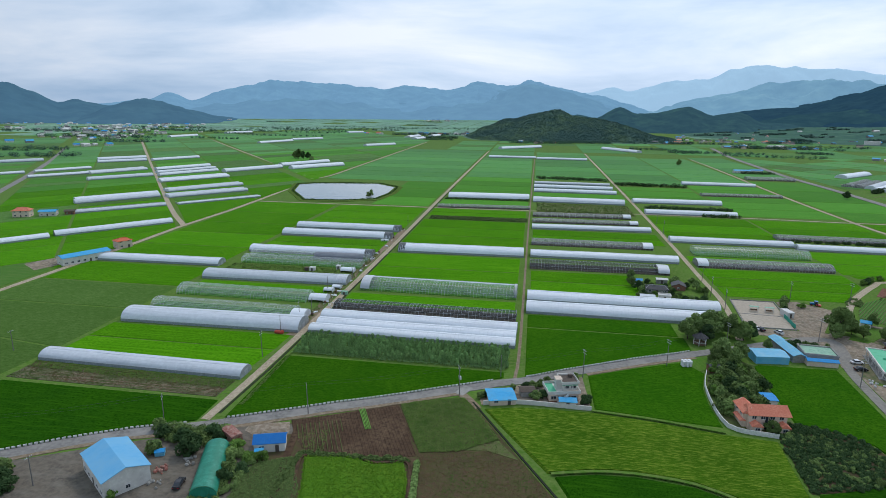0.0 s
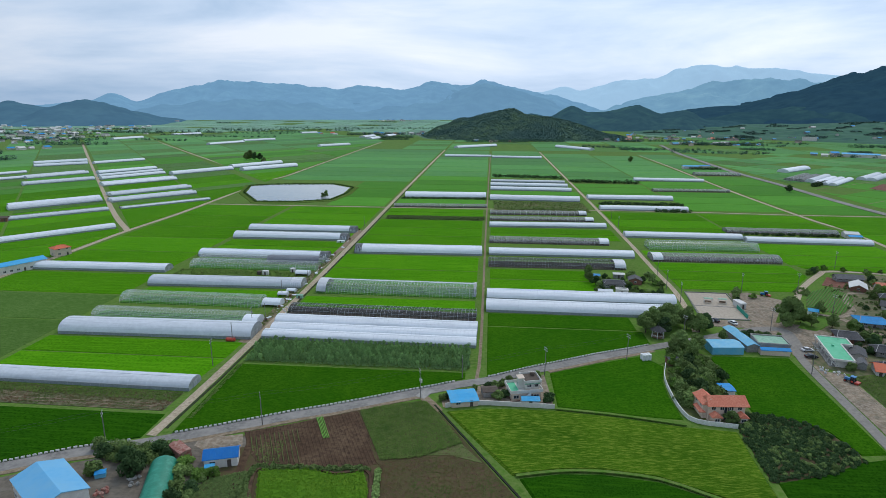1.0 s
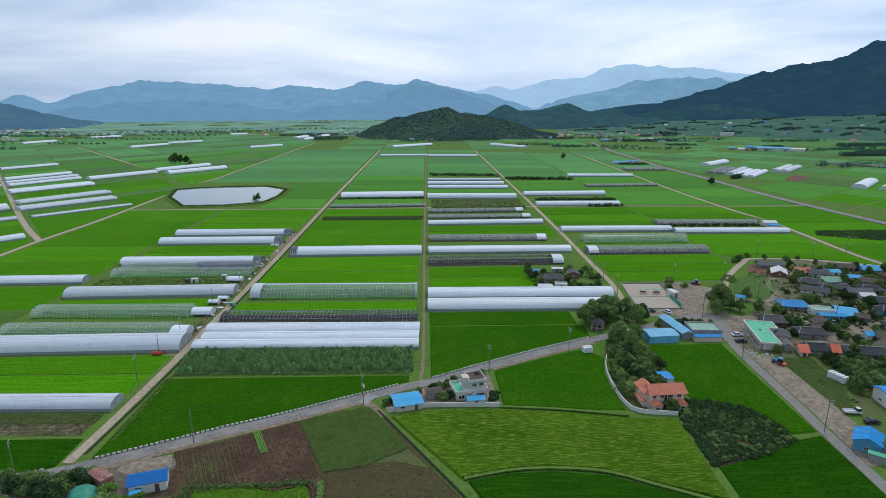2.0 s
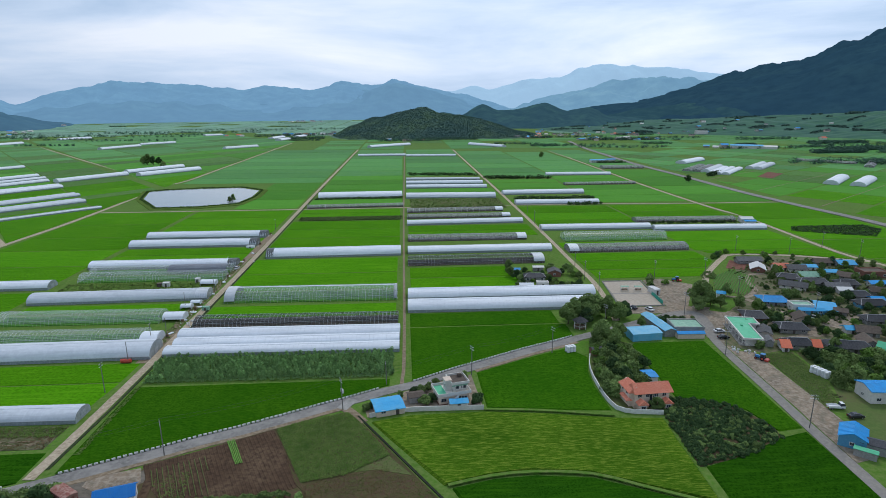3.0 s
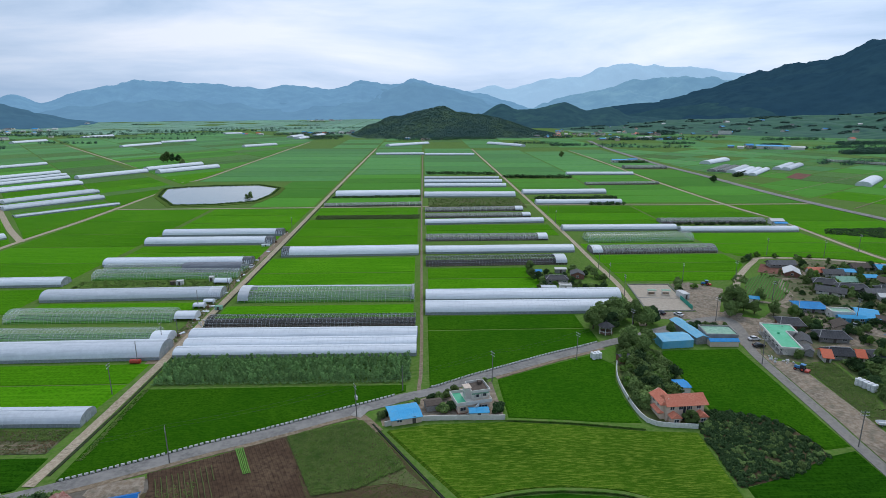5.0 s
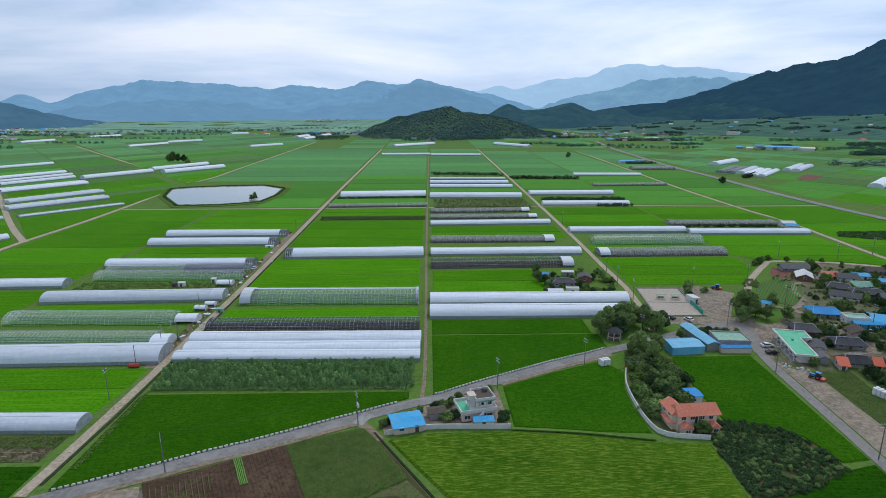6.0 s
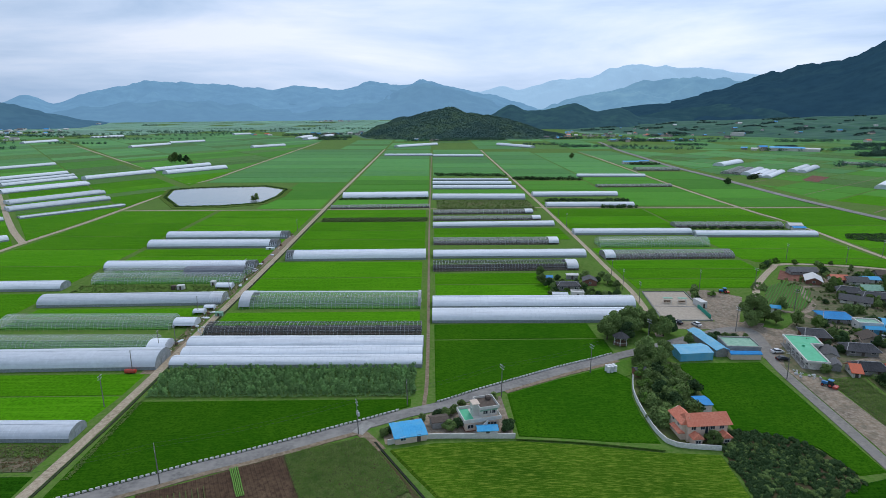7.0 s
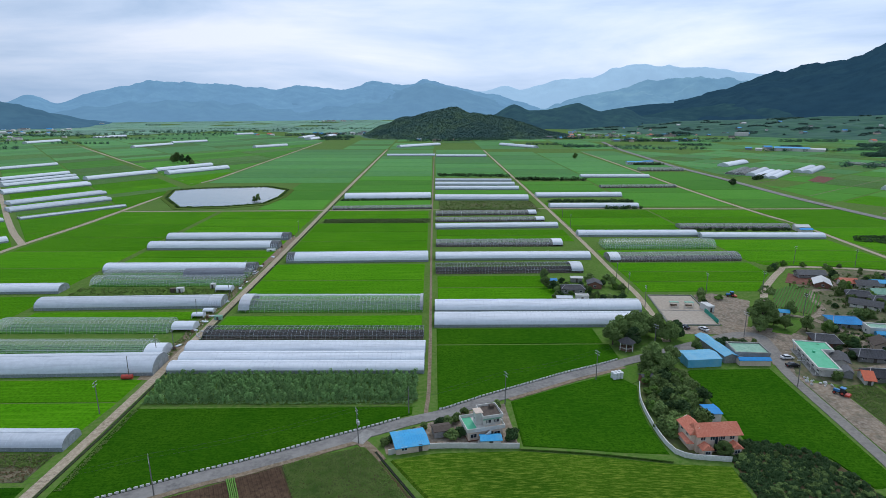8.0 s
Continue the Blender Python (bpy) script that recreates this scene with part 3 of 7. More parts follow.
# the far plain
FAR_CROPS = []
for i in range(-34, 22):
    y = 1190
    while y < 4300:
        dy = rng.uniform(45, 130) * (1.0 if y < 1900 else 1.5)
        x0 = i * 92 + 8
        az = math.degrees(math.atan2(x0 + 45, y))
        s, w = (((y - OY) / 0.8) - (x0 + 45 - OX) / 0.6) / 2, (((y - OY) / 0.8) + (x0 + 45 - OX) / 0.6) / 2
        skewed = x0 < WEST + 10 and s < 1330 and -430 < w < 740
        clear = not skewed and abs(az) < 47 and not (-6 < az < 13 and 1480 < y < 2010) and not (az > 13 and y > 2300)
        plan = [(x0, y), (x0 + 88, y), (x0 + 88, y + dy - 4), (x0, y + dy - 4)]
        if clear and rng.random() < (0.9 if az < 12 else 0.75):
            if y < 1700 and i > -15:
                field(plan, "rice_haze" if rng.random() < 0.75 else "rice_olive", "rice paddy far out on the plain")
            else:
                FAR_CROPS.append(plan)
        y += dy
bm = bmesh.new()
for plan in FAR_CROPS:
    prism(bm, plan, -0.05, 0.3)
tagged(part("distant_fields", bm, M["rice_far"]), "patchwork of distant crops paled for haze", "field", kind="stuff")


# ---- greenhouses ----
def arch(w, h, n=10, wall=1.1):
    """The cross profile of a tunnel, from the near foot to the far one: offsets across and heights."""
    pts = [(0.0, 0.0), (0.0, wall)]
    for i in range(1, n):
        a = math.pi * i / n
        pts.append((w / 2 - w / 2 * math.cos(a), wall + (h - wall) * math.sin(a)))
    return pts + [(w, wall), (w, 0.0)]


HOOPS = {}


def hoop_mesh(w, h, mat, r=0.05):
    key = (round(w, 1), round(h, 1), mat.name, r)
    if key not in HOOPS:
        bm = bmesh.new()
        prof = arch(w, h, 8)
        rings = []
        for i, (y, z) in enumerate(prof):
            a, b = prof[max(0, i - 1)], prof[min(len(prof) - 1, i + 1)]
            d = Vector((0, b[0] - a[0], b[1] - a[1])).normalized()
            n = Vector((0, -d.z, d.y))
            c = Vector((0, y, z))
            rings.append([bm.verts.new(c + n * r), bm.verts.new(c + Vector((r, 0, 0))), bm.verts.new(c - n * r), bm.verts.new(c - Vector((r, 0, 0)))])
        for p, q in zip(rings, rings[1:]):
            for k in range(4):
                bm.faces.new((p[k], p[(k + 1) % 4], q[(k + 1) % 4], q[k]))
        HOOPS[key] = mesh_of(bm, "hoop", mat)
    return HOOPS[key]


def shell(length, w, h, step, ripple, lo=0.0, hi=1.0):
    """The ribbed film of a tunnel of that length along x."""
    bm = bmesh.new()
    prof = arch(w, h, 10)[1:-1]
    rows = []
    n = max(2, int(length / step))
    for i in range(n + 1):
        x = length * (lo + (hi - lo) * i / n)
        k = 1 + (ripple if i % 2 else 0)
        sag = 0.05 * noise.noise((x * 0.11, w, length))
        rows.append([bm.verts.new((x, w / 2 + (y - w / 2) * k, z * k + sag)) for y, z in prof])
    for p, q in zip(rows, rows[1:]):
        for a in range(len(prof) - 1):
            bm.faces.new((p[a], p[a + 1], q[a + 1], q[a]))
    bmesh.ops.recalc_face_normals(bm, faces=bm.faces)
    for f in bm.faces:
        f.smooth = True
    return bm


def end_wall(w, h, x):
    bm = bmesh.new()
    vs = [bm.verts.new((x, y, z)) for y, z in arch(w, h, 10)]
    bm.faces.new(vs)
    r = bmesh.ops.extrude_face_region(bm, geom=list(bm.faces))
    for v in r["geom"]:
        if isinstance(v, bmesh.types.BMVert):
            v.co.x += 0.06
    return bm


FILM_LABELS = {"film": "white film-covered greenhouse tunnel", "grey": "grey weathered film greenhouse tunnel",
               "frame": "bare hoop greenhouse frame over green crop rows", "dark": "hoop greenhouse under dark shade net",
               "net": "low greenhouse frame under thin grey net"}


def greenhouse(x0, y0, x1, y1, w, kind="film", high=None, near=True, ends="film", doors=True, both=False, bays=()):
    """A tunnel greenhouse whose near foot runs from x0, y0 to x1, y1, w metres wide."""
    length = math.hypot(x1 - x0, y1 - y0)
    high = high or min(5.2, 0.36 * w + 0.4) * (0.8 if kind in ("net", "dark") else 1.0)
    root = tagged(empty("greenhouse", pose(x0, y0, 0, 0, 0, math.degrees(math.atan2(y1 - y0, x1 - x0)))), FILM_LABELS[kind], "greenhouse", "greenhouses of the plain")
    if kind in ("film", "grey"):
        mat = M["film" if kind == "film" else "film_grey"]
        part("cover", shell(length, w, high, 0.55 if near else 4.0, 0.012 if near else 0.0), mat, root)
        for name, y in (("near_skirt", -0.03), ("far_skirt", w - 0.05)):
            bm = bmesh.new()
            box(bm, 0, length, y, y + 0.08, 0, 1.2)
            part("side_skirt", bm, M["skirt"], root, "grey roll-up side curtain")
        if near:
            bm = bmesh.new()
            tube(bm, (0, -0.1, 1.25), (length, -0.1, 1.25), 0.07)
            part("roll_bar", bm, M["steel"], root)
            bm = bmesh.new()
            box(bm, 0.2, length - 0.2, w / 2 - 0.35, w / 2 + 0.35, high - 0.02, high + 0.06)
            part("ridge_strip", bm, M["film_grey"], root)
            if y0 < 330:
                rib = hoop_mesh(w, high + 0.03, M["film_grey"], 0.045)
                n = int(length / 1.6)
                for i in range(1, n):
                    shared("rib", rib, root, pose(length * i / n, 0, 0))
    else:
        mat = {"frame": M["clear_film"], "dark": M["black_net"], "net": M["grey_net"]}[kind]
        part("cover", shell(length, w - 0.1, high - 0.06, 3.0, 0.0), mat, root)
        gap = (1.6 if near else 5.0)
        n = int(length / gap)
        hm = hoop_mesh(w, high, M["steel"], 0.034 if near else 0.07)
        for i in range(n + 1):
            shared("hoop", hm, root, pose(length * i / n, 0, 0))
        for k in (2, 4, 6, 8, 10) if near else (2, 6, 10):
            bm = bmesh.new()
            y, z = arch(w, high, 10)[k]
            tube(bm, (0, y, z), (length, y, z), 0.032, n=4)
            part("purlin", bm, M["steel"], root)
        bm = bmesh.new()
        if kind != "frame":
            box(bm, 0, length, 0.05, w - 0.05, 0, 0.06)
        rows = max(4, int(w / 1.5))
        for i in range(rows):
            y = (i + 0.5) * w / rows
            k = max(4, int(length / 3))
            for j in range(k):
                a = length * j / k
                hh = 0.34 + 0.25 * noise.noise((a * 0.7, y * 3, y0))
                box(bm, a, a + length / k * 0.96, y - 0.46, y + 0.46, 0, hh)
        part("crop_bed", bm, M["crop"] if kind == "frame" else M["dry_crop"], root)["kind"] = "stuff"
        if ends == "cap":
            for lo, hi in (((0.0, 0.06), (0.985, 1.0)) if both else ((0.0, 0.08) if x0 > 100 else (0.92, 1.0),)):
                part("end_cover", shell(length, w + 0.12, high + 0.08, 0.6, 0.012, lo, hi), M["film"], root, "white film over the end bay")
        if both:
            bm = bmesh.new()
            box(bm, length * 0.06, length * 0.99, w / 2 - 0.1, w / 2 + 1.3, high - 0.03, high + 0.05)
            part("ridge_strip", bm, M["film_grey"], root, "strip of white film along the ridge")
    for lo, hi, stuff in bays:
        part("end_bay", shell(length, w + 0.14, high + 0.07, 0.6, 0.012, lo, hi), M[stuff], root, {"dark_film_and_interior": "dark film over the end bay", "shade_film": "dark grey film over part of the length"}.get(stuff, "white film over the end bay"))
    for x in (-0.06, length):
        # dark end walls here paint the unlit interior of open tunnel ends
        e = part("end_wall", end_wall(w, high, x), (M["dark_film_and_interior"] if kind == "film" and x0 < 0 and 300 < y0 < 400 else M["end_clear"] if y0 < 300 else M["film_grey"]) if kind in ("film", "grey") else mat, root)
        if near and doors and kind in ("film", "grey"):
            bm = bmesh.new()
            dx = x - 0.05 if x < 0 else x + 0.06
            box(bm, dx, dx + 0.06, w / 2 - 1.2, w / 2 + 1.2, 0, 2.2)
            part("door", bm, M["skirt"], e)
    return root


M["clear_film"] = surface("clear_film", (0.72, 0.78, 0.8), 0.2, 0.5, alpha=0.17)
M["black_net"] = surface("black_shade_net", (0.1, 0.108, 0.118), 0.8, 0.2, grain=(0.05, 0.056, 0.064), grain_scale=0.8, alpha=0.42)
M["grey_net"] = surface("grey_insect_net", (0.36, 0.36, 0.36), 0.7, 0.3, grain=(0.28, 0.28, 0.285), grain_scale=0.5, alpha=0.5)
M["crop"] = surface("crop_leaves", (0.1, 0.26, 0.045), 0.9, 0.1, grain=(0.06, 0.18, 0.03), grain_scale=1.5, random_value=0.1)
M["dry_crop"] = surface("dry_crop_rows", (0.15, 0.125, 0.11), 0.95, 0.1, grain=(0.07, 0.075, 0.055), grain_scale=0.7)
M["end_clear"] = surface("end_clear_film", (0.42, 0.47, 0.49), 0.25, 0.5, grain=(0.3, 0.35, 0.37), grain_scale=0.8, alpha=0.7)
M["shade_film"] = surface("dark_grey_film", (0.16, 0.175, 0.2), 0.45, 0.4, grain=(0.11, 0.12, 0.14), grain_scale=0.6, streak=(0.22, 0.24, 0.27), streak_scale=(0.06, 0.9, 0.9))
M["dark_film_and_interior"] = surface("dark_film_and_interior", (0.15, 0.17, 0.18), 0.4, 0.4, grain=(0.07, 0.08, 0.085), grain_scale=0.8)

for row in (
    # west block
    (-172, 396, -92.5, 396.5, 10, "film"), (-172.5, 370.5, -93, 371, 10.5, "film"), (-172.8, 321.6, -92.8, 321.6, 9.5, "film"),
    (-165, 296, -92.5, 296, 10.5, "frame"), (-166, 309.4, -92.6, 310, 9.4, "half"), (-170, 262.5, -90.5, 264.5, 10.5, "grey"), (-168, 236, -101, 235, 11, "frame"),
    (-168, 216, -99, 215, 9.5, "frame"), (-169.6, 198, -89.8, 199.2, 12.2, "grey"), (-172.3, 157.5, -92.8, 156, 8, "grey"),
    (-253, 284.5, -174, 286, 9, "film"),
    # between west road and ditch
    (-86, 200.6, -0.6, 199.2, 6.6, "film"), (-85.2, 207.7, -0.6, 206.8, 6.8, "film"), (-86.2, 215.4, -0.4, 214, 8.2, "film"),
    (-85, 229, -1.3, 227.7, 10, "dark"), (-81, 258.6, -2, 257.6, 15.5, "capped"), (-80, 338.5, -0.2, 340.4, 12, "film"),
    (-80, 562, 0.6, 565.5, 15, "film"), (-82, 506.8, 1.6, 511.5, 9, "net"), (-76, 1030.8, 6.4, 1033, 9, "film"),
    # between ditch and east road
    (3.0, 240.2, 85.5, 239.4, 10.6, "film"), (3.2, 257.2, 92, 256.4, 10, "film"), (4, 315.3, 82, 316.5, 13, "dark"),
    (4, 342.6, 93, 343.3, 9.5, "film"), (4.4, 375.4, 84, 375.6, 11.2, "net"), (4.5, 428.6, 93, 432.5, 8.2, "film"),
    (4.7, 454, 87.5, 456, 9, "net"), (5, 480, 86, 483, 10, "net"), (4.4, 557, 91, 555, 12, "film"), (5, 625.5, 92, 623.5, 9, "film"),
    (5, 658.5, 92, 656.8, 9, "film"), (5.4, 694, 93, 691.5, 7, "grey"), (7.7, 1019, 93, 1016, 9, "film"),
    # east
    (102.6, 337.8, 178, 339, 12.5, "net"), (108, 366.8, 177, 367.5, 13.5, "frame"), (100.5, 402.7, 181, 402.2, 9, "film"),
    (181, 395.5, 262.5, 393, 8.6, "film"), (179, 425, 257, 423.4, 10.5, "net"), (103, 512.9, 179.4, 512.6, 9.6, "film"),
    (101.5, 572, 184.2, 574, 10.5, "film"), (182.6, 727.4, 265.5, 724.6, 9, "film"), (182, 636, 263.3, 638.5, 9, "net"),
    (279, 795, 337, 794, 15, "net"),
):
    dark_end = row[5] == "film" and row[1] > 300 and row[1] < 500 and (row[0] < -150 or -81 <= row[0] <= -80)
    bays = (((0.94, 1.0, "dark_film_and_interior"),) if row[0] < -150 else ((0.0, 0.055, "dark_film_and_interior"),)) if dark_end else ((0.55, 0.97, "shade_film"),) if row[5] == "half" else ((0.93, 1.0, "film"),) if row[5] == "grey" and 250 < row[1] < 300 else ()
    greenhouse(*row[:4], row[4], row[5].replace("capped", "frame").replace("half", "frame"), near=row[1] < 480, both=row[5] == "capped", bays=bays,
               ends="cap" if row[5] == "capped" or (row[5] == "dark" and row[0] > 0) or (row[5] == "net" and row[1] < 500 and row[0] < 150) else "film")
for row in (
    # beyond the highway
    (422, 845, 478, 897, 16, "film"), (401, 735, 453, 796, 11.5, "grey"), (392, 743, 444, 804, 11.5, "net"), (383, 751, 435, 812, 11.5, "net"), (411, 707, 466, 770, 9, "film"), (404, 713, 459, 776, 9, "film"), (397.5, 719, 452.5, 782, 9, "film"),
    (488, 761, 545, 821, 11, "grey"), (480, 768.6, 537, 828.6, 11, "grey"), (480, 608, 534, 661, 15, "film"), (499, 592, 555, 644, 15, "film"), (615, 877, 663, 816, 12, "net"), (655, 770, 738, 860, 12, "net"),
    # beyond the pond road
    (-768, 734, -733, 774, 11, "grey"), (-648, 615, -634, 636, 8, "film"), (-593, 598, -556, 651, 8, "film"), (-629, 647, -596, 705, 8, "film"),
    (-510, 594, -466, 651, 10, "grey"), (-549, 647, -515, 710, 9, "grey"), (-557, 652, -523, 715, 9, "grey"), (-667, 806, -621, 858, 11, "film"), (-639, 771, -593, 819, 10, "film"),
    (-583, 821, -544, 886, 10, "film"), (-405, 450, -358, 505, 10, "grey"), (-414, 461, -367, 516, 10, "film"), (-374, 406, -322, 460, 7, "grey"), (-379, 411, -327, 465, 7, "net"),
    (-321.4, 333, -271, 392, 9, "film"), (-338, 306, -321, 328, 8, "film"), (-499, 707, -459, 773, 10, "film"), (-478, 678, -437, 749, 8, "film"),
    (-458, 653, -417, 720, 9, "film"), (-420, 599, -371, 664, 9, "film"), (-428, 608, -379, 673, 9, "film"), (-368, 534, -320, 600, 8, "grey"), (-374.4, 538.7, -326.4, 604.7, 8, "grey"), (-314, 467, -263, 525, 5, "grey"), (-318.5, 471, -267.5, 529, 5, "net"), (-345, 500, -294, 560, 8, "grey"), (-351.2, 505.2, -300.2, 565.2, 8, "grey"),
    (-400, 708, -352, 780, 12, "film"), (-364, 807, -331, 858, 10, "film"), (-330, 764, -277, 831, 13, "film"), (-361, 800, -314, 872, 12, "film"),
    (-605, 1235, -567, 1329, 12, "film"), (-583, 1367, -531, 1433, 12, "film"), (-873, 1578, -836, 1661, 14, "film"), (-908, 1364, -886, 1452, 14, "film"),
    (-355, 1222, -305, 1283, 13, "film"), (-561, 1742, -523, 1776, 20, "film"), (-333, 1572, -318, 1648, 18, "film"), (-300, 1500, -285, 1560, 18, "film"), (-280, 1640, -268, 1700, 18, "film"),
    (-63, 1230, 20, 1305, 14, "film"), (145, 1298, 206, 1214, 15, "film"), (-922, 3422, -736, 3552, 26, "film"),
):
    greenhouse(*row[:4], row[4], row[5], near=False)

# ---- pond ----
POND = [(-262, 622), (-248, 574), (-215.5, 522.8), (-180, 527), (-152, 541), (-147, 580), (-150, 622), (-176, 646), (-218, 641), (-247, 633)]
bm = bmesh.new()
prism(bm, [((x + 205) * 1.16 - 205, (y - 592) * 1.16 + 592) for x, y in POND], -0.2, 0.35)
bank = tagged(part("pond_bank", bm, M["bund"]), "grassy bank around a pond", "bank", kind="structure")
bm = bmesh.new()
prism(bm, POND, 0.0, 0.42)
tagged(part("water", bm, M["water"]), "still pale grey pond reflecting the sky", "pond", kind="structure")

VERGE = [(LEFT - 3.6, 196), (LEFT - 3.2, 215), (LEFT - 4.2, 232), (LEFT - 4.6, 250), (LEFT - 4.2, 268), (LEFT - 4.4, 285), (LEFT - 4.0, 300), (LEFT - 3.6, 322), (LEFT - 3.2, 345), (LEFT - 2.8, 405)]
bm = bmesh.new()
ribbon(bm, smooth_line(VERGE, 4), [4.2 + 2.2 * noise.noise((i * 0.55, 3.0, 1.0)) for i in range(len(smooth_line(VERGE, 4)))], 0.09, 0.15)
tagged(part("trodden_verge", bm, M["dirt"]), "trodden earth verge between farm road and greenhouses", "verge", kind="structure")

# ---- more materials ----
M["leaf"] = surface("tree_leaves", (0.165, 0.24, 0.072), 0.9, 0.1, grain=(0.105, 0.172, 0.052), grain_scale=1.3, random_value=0.35)
M["leaf_dark"] = surface("dark_shrub_leaves", (0.062, 0.114, 0.04), 0.9, 0.1, grain=(0.034, 0.07, 0.026), grain_scale=1.1, random_value=0.3)
M["leaf_light"] = surface("light_leaves", (0.15, 0.26, 0.05), 0.9, 0.12, grain=(0.09, 0.18, 0.035), grain_scale=1.1, random_value=0.25)
M["leaf_sapling"] = surface("sapling_leaves", (0.21, 0.37, 0.125), 0.9, 0.1, grain=(0.14, 0.27, 0.09), grain_scale=1.1, random_value=0.25)
M["reed"] = surface("bank_reeds", (0.1, 0.18, 0.045), 0.9, 0.1, grain=(0.065, 0.13, 0.032), grain_scale=0.6)
M["bark"] = surface("bark", (0.1, 0.075, 0.055), 0.95, 0.1, grain=(0.06, 0.045, 0.035), grain_scale=6)
M["soil"] = surface("tilled_brown_soil", (0.095, 0.06, 0.038), 0.95, 0.05, grain=(0.06, 0.038, 0.026), grain_scale=0.8, stain=(0.155, 0.105, 0.066), stain_scale=0.1, bump=0.9, bump_scale=5)
# far trees: leaf colour lifted and blued to paint haze
M["leaf_far"] = surface("haze_tinted_leaves", (0.09, 0.165, 0.115), 1.0, 0.0, grain=(0.07, 0.135, 0.098), grain_scale=0.1, sheen=0.1)
M["roof_faded"] = surface("faded_blue_metal_roof", (0.13, 0.4, 0.65), 0.6, 0.2, grain=(0.15, 0.42, 0.66), grain_scale=0.8, stain=(0.2, 0.44, 0.62), stain_scale=0.2)
M["fallow"] = surface("fallow_brown_ground", (0.115, 0.076, 0.048), 0.95, 0.05, grain=(0.085, 0.09, 0.034), grain_scale=0.9, stain=(0.085, 0.056, 0.038), stain_scale=0.1, bump=0.9, bump_scale=4)
M["wet_yard"] = surface("dark_damp_yard", (0.125, 0.106, 0.082), 0.85, 0.2, grain=(0.165, 0.142, 0.11), grain_scale=0.8, stain=(0.08, 0.072, 0.06), stain_scale=0.12, streak=(0.19, 0.17, 0.14), streak_scale=(0.12, 0.3, 0.5), bump=0.4, bump_scale=5)
M["fallow_leaf"] = surface("fallow_weed_leaves", (0.12, 0.08, 0.036), 0.9, 0.05, grain=(0.065, 0.12, 0.025), grain_scale=0.12, stain=(0.17, 0.115, 0.07), stain_scale=0.09)
M["weeds"] = surface("weedy_ground", (0.08, 0.135, 0.034), 0.95, 0.1, grain=(0.11, 0.155, 0.045), grain_scale=0.9, stain=(0.14, 0.1, 0.065), stain_scale=0.05, bump=0.8, bump_scale=3)
M["weed_leaf"] = surface("weed_leaves", (0.115, 0.195, 0.04), 0.9, 0.05, grain=(0.155, 0.215, 0.06), grain_scale=0.5, stain=(0.075, 0.145, 0.03), stain_scale=0.12)
M["lettuce"] = surface("pale_lettuce", (0.16, 0.32, 0.06), 0.8, 0.2, grain=(0.1, 0.24, 0.04), grain_scale=3)
M["crop_bright"] = surface("bright_crop", (0.1, 0.23, 0.012), 0.9, 0.1, grain=(0.06, 0.17, 0.01), grain_scale=1.6, stain=(0.125, 0.225, 0.016), stain_scale=0.1, bump=0.9, bump_scale=3)
M["lawn"] = surface("mown_grass", (0.085, 0.2, 0.018), 0.95, 0.1, grain=(0.06, 0.15, 0.015), grain_scale=1.2, stain=(0.12, 0.17, 0.045), stain_scale=0.08, bump=0.5, bump_scale=4)
M["sand"] = surface("raked_sand", (0.46, 0.39, 0.31), 0.95, 0.1, grain=(0.36, 0.31, 0.25), grain_scale=1.0, stain=(0.48, 0.42, 0.34), stain_scale=0.1)
M["yard"] = surface("packed_yard", (0.25, 0.19, 0.13), 0.95, 0.15, grain=(0.35, 0.295, 0.23), grain_scale=0.8, stain=(0.15, 0.12, 0.09), stain_scale=0.1, streak=(0.13, 0.12, 0.085), streak_scale=(0.3, 0.25, 0.5), bump=0.5, bump_scale=5)
M["village_earth"] = surface("village_yard_earth", (0.15, 0.138, 0.08), 0.95, 0.1, grain=(0.075, 0.11, 0.04), grain_scale=0.45, stain=(0.24, 0.19, 0.13), stain_scale=0.09, bump=0.7, bump_scale=3)
M["red_earth"] = surface("red_earth", (0.17, 0.075, 0.055), 0.95, 0.1, grain=(0.23, 0.11, 0.08), grain_scale=0.7, stain=(0.12, 0.06, 0.045), stain_scale=0.15, bump=0.8, bump_scale=3)
M["white_wall"] = surface("white_render", (0.7, 0.68, 0.63), 0.85, 0.25, grain=(0.6, 0.58, 0.54), grain_scale=1.5, stain=(0.5, 0.48, 0.44), stain_scale=0.35, random_value=0.06)
M["cream_wall"] = surface("cream_render", (0.68, 0.56, 0.45), 0.85, 0.25, grain=(0.6, 0.49, 0.4), grain_scale=1.5, random_value=0.06)
M["brick_wall"] = surface("red_brick", (0.25, 0.12, 0.085), 0.9, 0.2, grain=(0.19, 0.09, 0.07), grain_scale=3)
M["grey_wall"] = surface("grey_block_wall", (0.3, 0.3, 0.29), 0.9, 0.2, grain=(0.22, 0.22, 0.21), grain_scale=1.5, random_value=0.12)
M["blue_wall"] = surface("blue_sheet_wall", (0.07, 0.26, 0.42), 0.5, 0.4, grain=(0.09, 0.3, 0.46), grain_scale=1.5)
M["concrete"] = surface("weathered_concrete", (0.36, 0.35, 0.32), 0.9, 0.2, grain=(0.28, 0.27, 0.25), grain_scale=1.4, stain=(0.2, 0.195, 0.18), stain_scale=0.4)
M["kerb_paint"] = surface("white_painted_block", (0.72, 0.72, 0.68), 0.8, 0.3, grain=(0.55, 0.55, 0.52), grain_scale=2)
